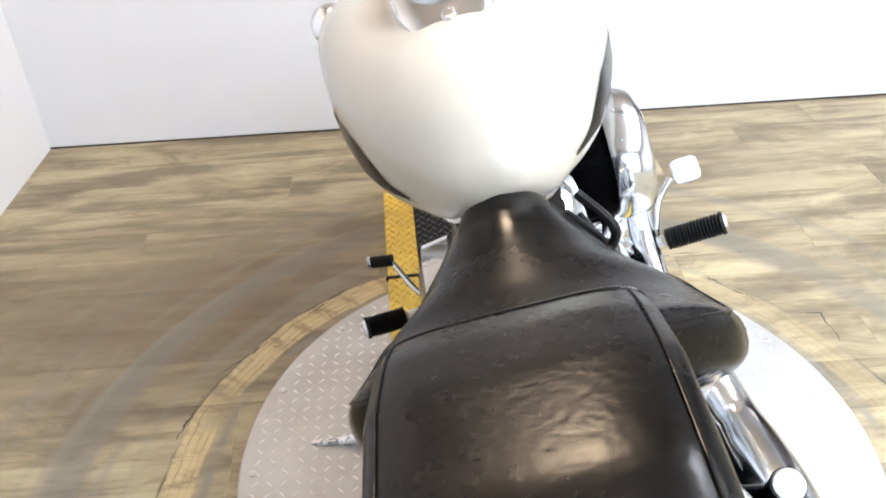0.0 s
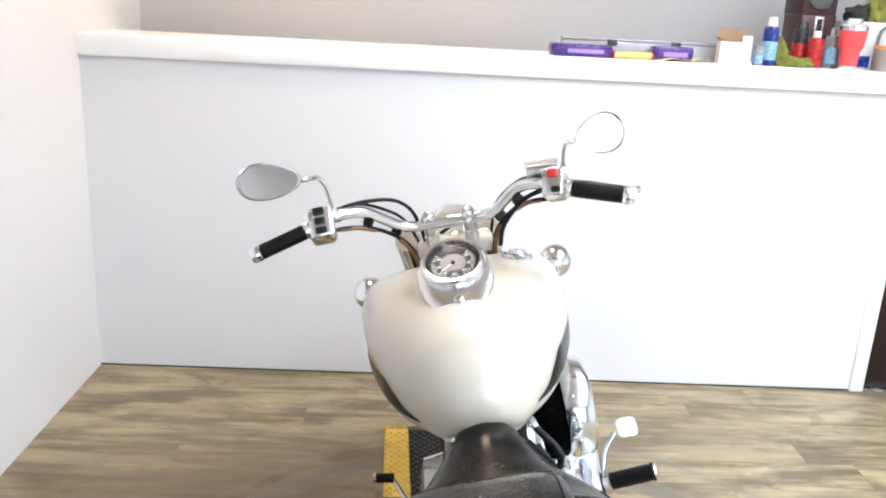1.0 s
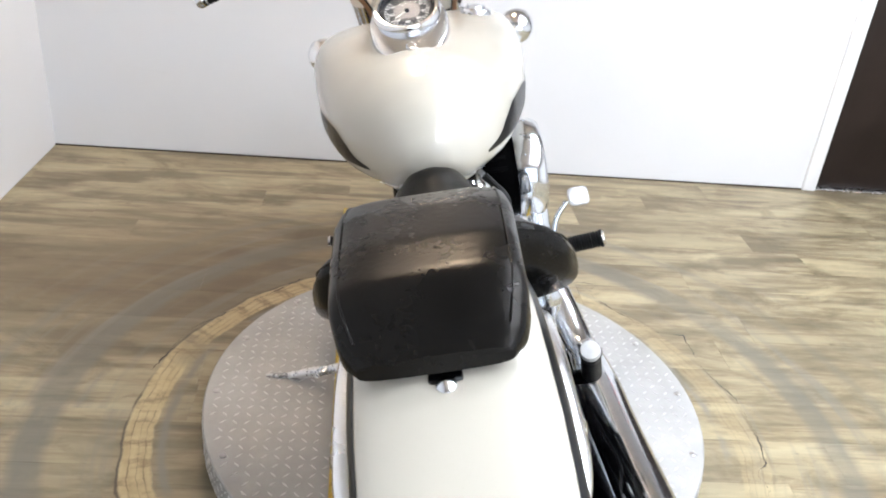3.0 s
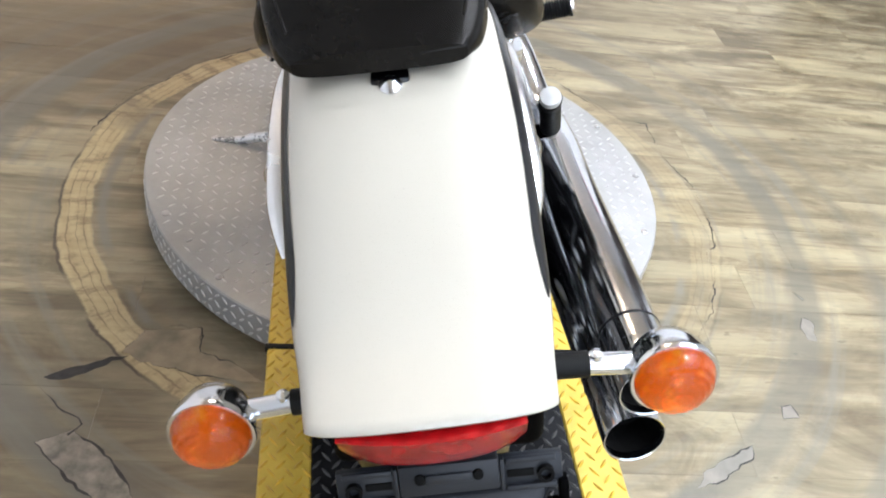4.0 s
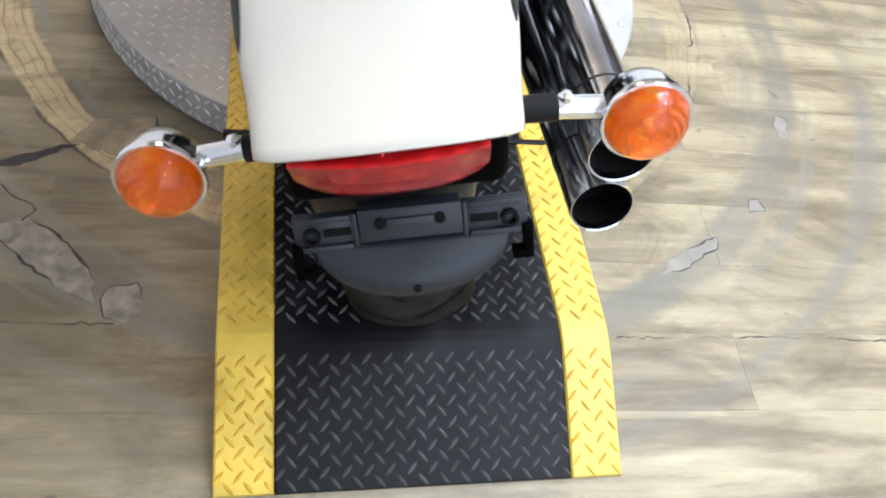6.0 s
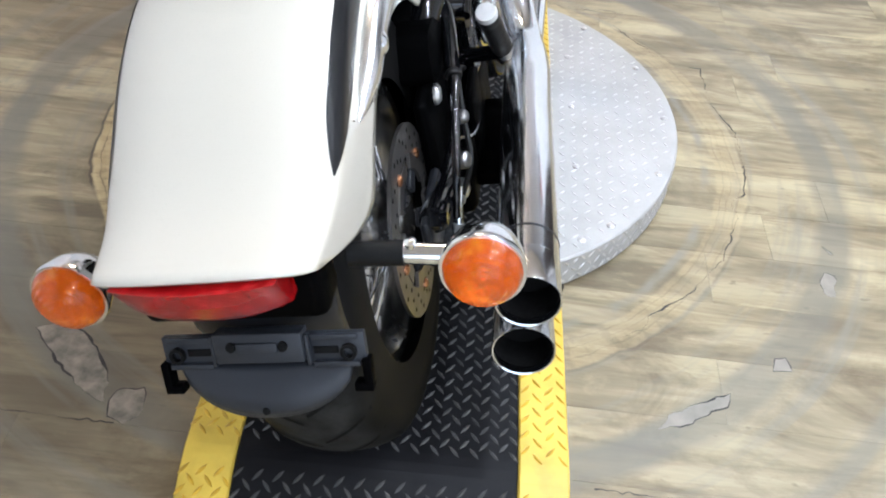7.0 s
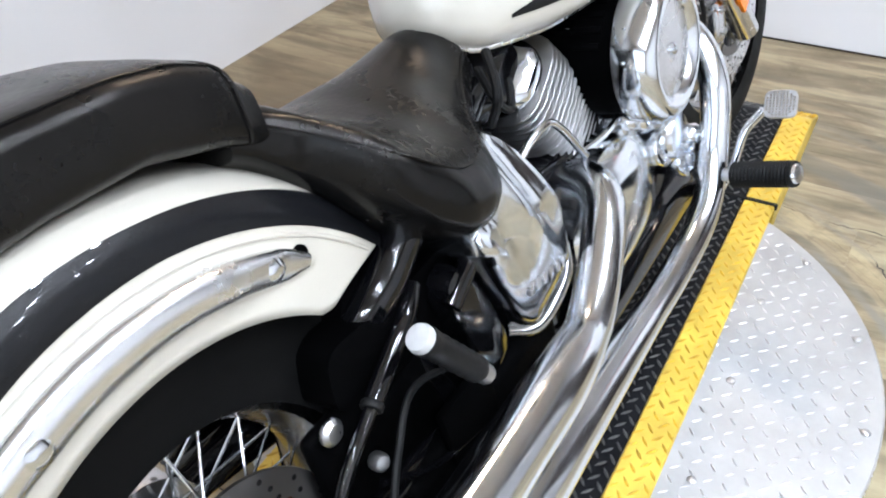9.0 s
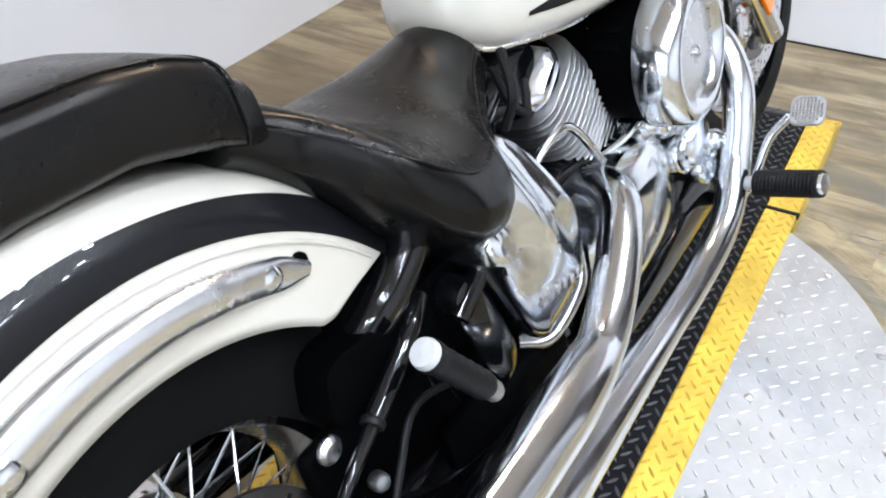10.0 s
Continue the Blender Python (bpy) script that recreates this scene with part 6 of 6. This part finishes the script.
red_switch = worn("red_switch", (0.65, 0.03, 0.02), 0.4)
for s in (-1, 1):
    lathe_part("riser", [(0.0195, 0), (0.0195, 0.03), (0.0165, 0.033), (0.0165, 0.037), (0.0185, 0.040), (0.0185, 0.078), (0.015, 0.086), (0.0075, 0.088), (0.007, 0.093), (0.001, 0.094)], (s * 0.049, 0.968, 0.898), (0, -0.24, 0.97), CHROME, bar, "chrome handlebar riser", 24)
    lathe_part("riser_bolt", [(0.006, 0), (0.006, 0.004), (0.003, 0.005)], (s * 0.049, 0.931, 0.957), (0, -1, 0.1), STEEL, bar, "", 12)
    a, b = Vector((s * 0.300, 0.7655, 1.0362 if s > 0 else 1.030)), Vector((s * 0.404, 0.7405, 1.0115 if s > 0 else 1.0035))
    d = (b - a).normalized()
    lathe_part("grip", [(0.0165, 0)] + [(0.0170 + 0.0012 * (k % 2), 0.004 + k * ((b - a).length - 0.008) / 17) for k in range(18)] + [(0.0165, (b - a).length)], a, d, RUBBER, bar, "black rubber grip", 20)
    lathe_part("grip_flange", [(0.019, -0.012), (0.022, -0.008), (0.022, -0.003), (0.019, 0.0)], a, d, CHROME, bar, "", 20)
    lathe_part("bar_end", [(0.0165, 0), (0.0185, 0.003), (0.0185, 0.018), (0.015, 0.024), (0.006, 0.026), (0.001, 0.026)], b, d, CHROME, bar, "chrome bar end", 20)
    c = Vector((s * 0.266, 0.786, 1.034 if s < 0 else 1.046))
    flat = Vector((d.x, d.y, 0)).normalized() * s
    m = Matrix.Translation(c) @ Matrix.Rotation(math.atan2(flat.y, flat.x), 4, "Z") @ Matrix.Rotation(radians(-34), 4, "X") @ Matrix.Scale(1.2 if s < 0 else 1.0, 4)
    sw = box_part("switch_housing", (-0.025, -0.026, -0.034), (0.025, 0.024, 0.030), CAST, bar, "polished switch housing", 0.010, m, 3)
    if s > 0:
        box_part("switch_button", (-0.012, -0.031, 0.009), (0.010, -0.0255, 0.026), red_switch, sw, "red kill switch", 0.003, m)
        box_part("switch_button", (-0.002, -0.034, -0.028), (0.018, -0.0255, -0.014), PLASTIC, sw, "black switch button", 0.004, m)
        lathe_part("switch_screw", [(0.005, 0), (0.004, 0.002), (0.001, 0.0025)], m @ Vector((-0.019, -0.0262, 0.014)), m.to_3x3() @ Vector((0, -1, 0)), STEEL, sw, "", 10)
    else:
        for k, (z, w) in enumerate(((0.019, 0.010), (-0.001, 0.008), (-0.020, 0.009))):
            box_part("switch_button", (-0.008 - w * 0.4, -0.0325, z - 0.0065), (0.006 + w * 0.4, -0.0255, z + 0.0065), PLASTIC, sw, "black rocker switch", 0.003, m)
    # lever ahead of the grip
    tube_part("lever", [c + Vector((s * 0.01, 0.035, 0.0)), c + Vector((s * 0.07, 0.026, -0.012)), c + Vector((s * 0.125, 0.006, -0.024)), c + Vector((s * 0.166, -0.012, -0.033))], lambda u: 0.0075 - 0.0015 * u, CHROME, bar, "polished lever", 10, 6, 0.7)
    lathe_part("lever_ball", [(0.003, -0.008), (0.008, -0.004), (0.009, 0.002), (0.006, 0.008), (0.001, 0.01)], c + Vector((s * 0.170, -0.014, -0.034)), (s, -0.5, -0.1), CHROME, bar, "", 12)
    box_part("lever_perch", (s * 0.245 - 0.022, 0.800, 1.030), (s * 0.245 + 0.022, 0.840, 1.060), GLOSS, bar, "black lever perch", 0.006)
# master cylinder on the right
box_part("brake_reservoir", (0.207, 0.795, 1.060), (0.277, 0.843, 1.088), CAST, bar, "polished brake fluid reservoir", 0.006, None)
box_part("reservoir_lid", (0.204, 0.792, 1.0882), (0.280, 0.846, 1.094), BRUSHED, bar, "", 0.002, None)


def mirror(s, c, wide, high, tilt, foot):
    """An egg-shaped chrome mirror on a bent stem, facing the rider."""
    t = thing("mirror", "", "")
    t.parent = bike
    t["label"] = "egg-shaped chrome rear-view mirror"
    m = pose(c[0], c[1], c[2], 90 - (22 if s < 0 else 8), tilt, 4 if s < 0 else 6)
    for name, prof, material in (("mirror_shell", ((0.60, -0.026), (0.86, -0.018), (0.98, -0.006), (1.03, 0.0), (1.04, 0.004), (1.01, 0.0075), (0.955, 0.0065), (0.925, 0.001)), CHROME), ("mirror_glass", ((0.93, 0.0012), (0.5, 0.0014), (0.02, 0.0014)), None)):
        rings = []
        for q, h in prof:
            ring = []
            for k in range(40):
                a = 2 * math.pi * k / 40
                cx, sy = math.cos(a), math.sin(a)
                egg = 1.0 + 0.22 * s * cx
                ring.append(m @ Vector((wide * q * cx, high * q * sy * egg, h)))
            rings.append(ring)
        bm = bmesh.new()
        add_loft(bm, rings, True, True)
        part(name, bm, material or MIRROR, t, "")
    inner = m @ Vector((-s * wide, 0, -0.006))
    foot = Vector(foot)
    knee = Vector((foot.x + s * 0.003, foot.y - 0.012, inner.z - 0.022))
    tube_part("mirror_stem", [foot, foot + (knee - foot) * 0.8, knee + Vector((s * 0.010, -0.010, 0.014)), inner + Vector((-s * 0.012, 0, -0.001)), inner], 0.0056, CHROME, t, "chrome stem", 10, 6)
    lathe_part("stem_base", [(0.010, -0.012), (0.011, 0.004), (0.007, 0.016)], foot, (0, 0, 1), CHROME, t, "", 14)
    return steered(t, HEAD, TURN)


MIRROR = make_chrome("mirror_silver", (0.86, 0.87, 0.88), 0.015, 0.01)
mirror(1, (0.369, 0.73, 1.151), 0.050, 0.040, -6, (0.289, 0.800, 1.068))
mirror(-1, (-0.344, 0.73, 1.161), 0.070, 0.040, 6, (-0.236, 0.800, 1.052))

TAN = worn("tan_cable_sleeve", (0.17, 0.08, 0.033), 0.6)
for s in (-1, 1):
    tube_part("cable", [(s * 0.255, 0.800, 1.012), (s * 0.215, 0.825, 1.008), (s * 0.17, 0.875, 0.985), (s * 0.13, 0.925, 0.945), (s * 0.105, 0.958, 0.90), (s * 0.09, 0.985, 0.83)], 0.0050, RUBBER, bar, "black cable", 8)
    tube_part("cable", [(s * 0.245, 0.835, 1.052), (s * 0.20, 0.872, 1.052), (s * 0.155, 0.925, 1.020), (s * 0.115, 0.98, 0.97), (s * 0.09, 1.01, 0.89)], 0.0040, RUBBER, bar, "black cable", 8)
    tube_part("cable_sleeve", [(s * 0.232, 0.812, 1.010), (s * 0.20, 0.838, 1.002), (s * 0.168, 0.878, 0.980)], 0.0052, TAN, bar, "tan cable sleeve", 8)
    tube_part("cable_sleeve", [(s * 0.125, 0.930, 0.935), (s * 0.107, 0.955, 0.895), (s * 0.096, 0.975, 0.845)], 0.0052, TAN, bar, "tan cable sleeve", 8)
    for p in ((0.178, 0.866, 1.005), (0.128, 0.928, 0.958)):
        lathe_part("cable_tie", [(0.0155, -0.003), (0.016, 0.0), (0.0155, 0.003)], (s * p[0], p[1], p[2]), (s * 0.5, -0.7, 0.4), RUBBER, bar, "", 12)
tube_part("cable", [(0.24, 0.812, 1.034), (0.195, 0.842, 1.012), (0.160, 0.880, 0.975), (0.130, 0.915, 0.930), (0.115, 0.950, 0.88)], 0.0055, RUBBER, bar, "black switch loom", 8)
tube_part("clutch_cable", [(-0.245, 0.815, 1.045), (-0.223, 0.83, 1.055), (-0.184, 0.862, 1.056), (-0.125, 0.905, 1.042), (-0.092, 0.935, 1.012), (-0.076, 0.955, 0.965), (-0.07, 0.985, 0.88)], 0.0046, RUBBER, bar, "black clutch cable", 8)
steered(bar, HEAD, TURN)

# ---- things on the ledge ----
LZ = 1.3755
PURPLE = worn("purple_film", (0.055, 0.016, 0.17), 0.25, var=0.25, scale=30)
YELLOW_PAPER = worn("yellow_paper", (0.55, 0.46, 0.15), 0.5, var=0.1, scale=30)
CARTON = worn("white_carton", (0.60, 0.59, 0.575), 0.55, var=0.05)
KRAFT = worn("brown_card", (0.27, 0.165, 0.085), 0.7, var=0.12)
BLUE = worn("blue_can", (0.012, 0.03, 0.19), 0.25, var=0.15, scale=40)
PALEBLUE = worn("pale_label", (0.22, 0.38, 0.52), 0.3, var=0.25, scale=60)
CANRED = worn("red_can", (0.34, 0.012, 0.012), 0.25, var=0.15, scale=40)
CANBLACK = worn("black_can", (0.02, 0.02, 0.022), 0.25, var=0.2)
CORAL = worn("coral_tumbler", (0.66, 0.075, 0.08), 0.35, var=0.05)
VENEER = worn("dark_cherry_veneer", (0.040, 0.0125, 0.0135), 0.35, var=0.25, scale=12)
CONE = worn("grey_speaker_cone", (0.14, 0.14, 0.14), 0.35, 0.4, var=0.15)
GLOVE = worn("yellow_green_fabric", (0.15, 0.15, 0.02), 0.8, var=0.3, scale=40, bump=0.5, dist=0.003)
DARKCLOTH = worn("black_fabric", (0.02, 0.02, 0.018), 0.8, var=0.3, scale=40, bump=0.5, dist=0.003)
CLEAR = Mat("clear_plastic", (0.95, 0.97, 0.98), 0.06)
CLEAR.b.inputs["Transmission Weight"].default_value = 0.9
CLEAR.b.inputs["IOR"].default_value = 1.3
CLEARGREY = worn("smoky_plastic_case", (0.34, 0.33, 0.36), 0.2, var=0.15)
SOAP = worn("pale_amber_liquid", (0.36, 0.27, 0.17), 0.2, var=0.1)


def spot(x, y, turn=0.0):
    return pose(x, y, LZ, 0, 0, turn)


case = thing("plastic_case", "long smoky plastic parts case on the ledge", "case", spot(0.605, 2.45, -1))
box_part("case_body", (-0.32, -0.045, 0), (0.32, 0.045, 0.062), CLEARGREY, case, "", 0.006)
box_part("case_lid", (-0.322, -0.047, 0.063), (0.322, 0.047, 0.073), CLEARGREY, case, "", 0.004)
for x in (-0.12, 0.14):
    box_part("case_latch", (x - 0.02, -0.053, 0.045), (x + 0.02, -0.0475, 0.07), CANBLACK, case, "black latch", 0.002)
for x, y, w, h, turn, lab in ((0.345, 2.335, 0.120, 0.048, 2, "purple wrapped packet on the ledge"), (0.712, 2.345, 0.078, 0.056, -3, "purple printed box on the ledge")):
    b = thing("purple_packet", lab, "packet", spot(x, y, turn))
    box_part("packet_body", (-w, -0.045, 0), (w, 0.045, h), PURPLE, b, "", 0.008)
    box_part("packet_label", (-w * 0.5, -0.0462, h * 0.3), (w * 0.7, -0.0455, h * 0.62), worn("packet_print", (0.3, 0.2, 0.5), 0.4), b, "paler printed bar", 0.0)
roll = thing("paper_roll", "yellow rolled label with red ends lying on the ledge", "roll", spot(0.548, 2.305, 2))
tube_part("roll_body", [(-0.075, 0, 0.015), (0.075, 0, 0.015)], 0.0145, YELLOW_PAPER, roll, "", 16, 1)
for x in (-0.078, 0.078):
    lathe_part("roll_end", [(0.0148, -0.004), (0.0148, 0.004), (0.006, 0.005)], (x, 0, 0.015), (1, 0, 0), CANRED, roll, "red end cap", 16)
for k, (x, y, t) in enumerate(((0.70, 2.312, 8), (0.79, 2.322, -14), (0.76, 2.332, 20))):
    rings = []
    for i in range(7):
        u = i / 6
        z = 0.002 + k * 0.002 + 0.009 * math.sin(u * 3.1 + k) ** 2
        rings.append([(-0.07 + 0.14 * u, v, z + 0.003 * math.sin(v * 60 + u * 4)) for v in (-0.035, -0.012, 0.012, 0.035)])
    bm = bmesh.new()
    add_loft(bm, rings, False, False)
    p = part("paper_sheet", bm, YELLOW_PAPER)
    so = p.modifiers.new("thickness", "SOLIDIFY")
    so.thickness = 0.0006
    p.matrix_world = spot(x, y, t)
    tagged(p, "crumpled yellow paper sheet on the ledge", "paper", "loose papers")
box = thing("open_carton", "small white carton standing open with brown flaps", "box", spot(0.962, 2.35, -8))
for lo, hi in (((-0.06, -0.045, 0), (0.06, -0.042, 0.085)), ((-0.06, 0.042, 0), (0.06, 0.045, 0.085)), ((-0.06, -0.0418, 0), (-0.057, 0.0418, 0.085)), ((0.057, -0.0418, 0), (0.06, 0.0418, 0.085)), ((-0.0568, -0.0418, 0), (0.0568, 0.0418, 0.003))):
    box_part("carton_panel", lo, hi, CARTON, box, "", 0.0)
box_part("carton_flap", (-0.055, 0.046, 0.085), (0.055, 0.0485, 0.14), KRAFT, box, "raised brown flap", 0.0, pose(0, 0, 0, -6, 0, 0))
box_part("carton_flap", (-0.088, -0.04, 0.083), (-0.058, 0.04, 0.0855), KRAFT, box, "", 0.0, pose(0, 0, 0, 0, 12, 0))
box_part("carton_flap", (0.020, -0.052, 0.070), (0.058, -0.046, 0.112), CARTON, box, "", 0.0)


def can(name, label, x, y, r, h, body, cap, band=None, cap_h=0.035, neck=0.6):
    t = thing(name, label, "can", spot(x, y))
    lathe_part("can_body", [(r * 0.92, 0), (r, 0.004), (r, h - 0.012), (r * 0.94, h - 0.004), (r * neck + 0.002, h)], (0, 0, 0), (0, 0, 1), body, t, "", 24)
    lathe_part("can_cap", [(r * neck, 0), (r * neck, cap_h * 0.8), (r * neck * 0.8, cap_h), (0.001, cap_h)], (0, 0, h + 0.0005), (0, 0, 1), cap, t, "", 18)
    if band:
        lathe_part("label_band", [(r + 0.0006, h * 0.15), (r + 0.0006, h * 0.62)], (0, 0, 0), (0, 0, 1), band, t, "printed label", 24, False)
    return t


can("spray_can", "blue spray can with pale label on the ledge", 1.108, 2.355, 0.030, 0.152, BLUE, CARTON, PALEBLUE)
can("spray_can", "small clear cup with blue print on the ledge", 1.053, 2.318, 0.020, 0.070, CLEAR.m, CLEAR.m, PALEBLUE, 0.01, 0.9)
can("spray_can", "black and red spray can on the ledge", 1.262, 2.425, 0.030, 0.148, CANBLACK, CANBLACK, CANRED, 0.03, 0.75)
can("spray_can", "red spray can with white cap on the ledge", 1.302, 2.368, 0.030, 0.118, CANRED, CARTON, None, 0.025, 0.5)
can("water_bottle", "clear plastic water bottle on the ledge", 1.384, 2.40, 0.028, 0.130, CLEAR.m, CLEAR.m, PALEBLUE, 0.028, 0.42)
t = thing("tumbler", "coral tumbler with steel bands and clear lid", "tumbler", spot(1.424, 2.325))
lathe_part("tumbler_body", [(0.034, 0.016), (0.037, 0.07), (0.047, 0.092), (0.053, 0.152)], (0, 0, 0), (0, 0, 1), CORAL, t, "", 32)
lathe_part("tumbler_base", [(0.032, 0), (0.034, 0.003), (0.034, 0.0155)], (0, 0, 0), (0, 0, 1), BRUSHED, t, "steel base band", 32)
lathe_part("tumbler_rim", [(0.053, 0.1525), (0.0535, 0.168), (0.050, 0.170)], (0, 0, 0), (0, 0, 1), BRUSHED, t, "steel rim", 32)
lathe_part("tumbler_lid", [(0.047, 0.1705), (0.047, 0.176), (0.03, 0.178), (0.028, 0.198), (0.001, 0.199)], (0, 0, 0), (0, 0, 1), CLEAR.m, t, "clear lid", 28)
b = thing("soap_bottle", "clear bottle half full of amber liquid on the ledge", "bottle", spot(1.578, 2.345))
lathe_part("bottle_shell", [(0.042, 0), (0.044, 0.004), (0.044, 0.130), (0.034, 0.158), (0.014, 0.175), (0.014, 0.198), (0.001, 0.199)], (0, 0, 0), (0, 0, 1), CLEAR.m, b, "", 26)
lathe_part("liquid", [(0.040, 0.006), (0.041, 0.085), (0.001, 0.086)], (0, 0, 0), (0, 0, 1), SOAP, b, "amber liquid", 22)
lathe_part("bottle_label", [(0.0446, 0.088), (0.0446, 0.098)], (0, 0, 0), (0, 0, 1), ORANGE, b, "thin orange printed band", 26, False)
c = thing("small_carton", "blue and white carton behind the tumbler", "box", spot(1.508, 2.415, 10))
box_part("carton_body", (-0.03, -0.03, 0), (0.03, 0.03, 0.10), CARTON, c, "", 0.002)
box_part("carton_print", (-0.031, -0.0308, 0.01), (0.031, -0.0302, 0.055), BLUE, c, "blue print", 0.0)


def speaker(x, y, z, h, label):
    t = thing("loudspeaker", label, "speaker", spot(x, y, 5) @ pose(0, 0, z - LZ))
    box_part("cabinet", (-0.074, -0.07, 0), (0.074, 0.08, h), VENEER, t, "", 0.003)
    lathe_part("woofer_ring", [(0.061, 0), (0.061, 0.006), (0.054, 0.008), (0.05, 0.003)], (0, -0.0705, 0.073), (0, -1, 0), CANBLACK, t, "black woofer surround", 32, False)
    lathe_part("woofer_cone", [(0.05, 0.003), (0.03, 0.014), (0.015, 0.02), (0.001, 0.022)], (0, -0.0705, 0.073), (0, -1, 0), CONE, t, "grey domed cone", 32)
    box_part("tweeter_plate", (-0.019, -0.076, h - 0.072), (0.019, -0.0705, h - 0.006), BRUSHED, t, "silver tweeter plate", 0.003)
    box_part("tweeter_horn", (-0.011, -0.0785, h - 0.064), (0.011, -0.0765, h - 0.016), CANBLACK, t, "", 0.002)
    return t


speaker(1.338, 2.535, LZ, 0.207, "lower dark cherry loudspeaker on the ledge")
speaker(1.334, 2.535, LZ + 0.208, 0.207, "dark cherry loudspeaker stacked on another")


def heap(name, label, x, y, z, r, h, material, seed, category):
    rng = random.Random(seed)
    bm = bmesh.new()
    bmesh.ops.create_icosphere(bm, subdivisions=4, radius=1.0)
    off = Vector((rng.random() * 9, rng.random() * 9, 0))
    for v in bm.verts:
        n = noise.fractal(v.co * 1.6 + off, 0.9, 2.0, 4) * 0.42
        v.co = v.co * (1 + n)
        v.co.z = max(v.co.z, -0.35)
        v.co = Vector((v.co.x * r, v.co.y * r * 0.6, (v.co.z + 0.35) * h))
    o = part(name, bm, material)
    o.matrix_world = spot(x, y) @ pose(0, 0, z - LZ)
    return tagged(o, label, category)


heap("work_glove", "crumpled yellow cloth on the ledge", 1.215, 2.335, LZ, 0.065, 0.030, GLOVE, 3, "cloth")
heap("fabric_glove", "yellow and black glove bunched up on the ledge", 1.165, 2.375, LZ, 0.030, 0.075, GLOVE, 5, "glove")
stack = box_part("storage_box", (-0.11, -0.06, 0), (0.11, 0.07, 0.190), CARTON, None, "", 0.003)
stack.matrix_world = spot(1.575, 2.53, 4)
tagged(stack, "white storage box behind the bottles", "box")
heap("fabric_glove", "black and yellow-green glove on the storage box", 1.625, 2.52, LZ + 0.191, 0.070, 0.085, GLOVE, 11, "glove")
heap("fabric_glove", "black fabric glove heaped on the storage box", 1.53, 2.52, LZ + 0.191, 0.055, 0.045, DARKCLOTH, 7, "glove")
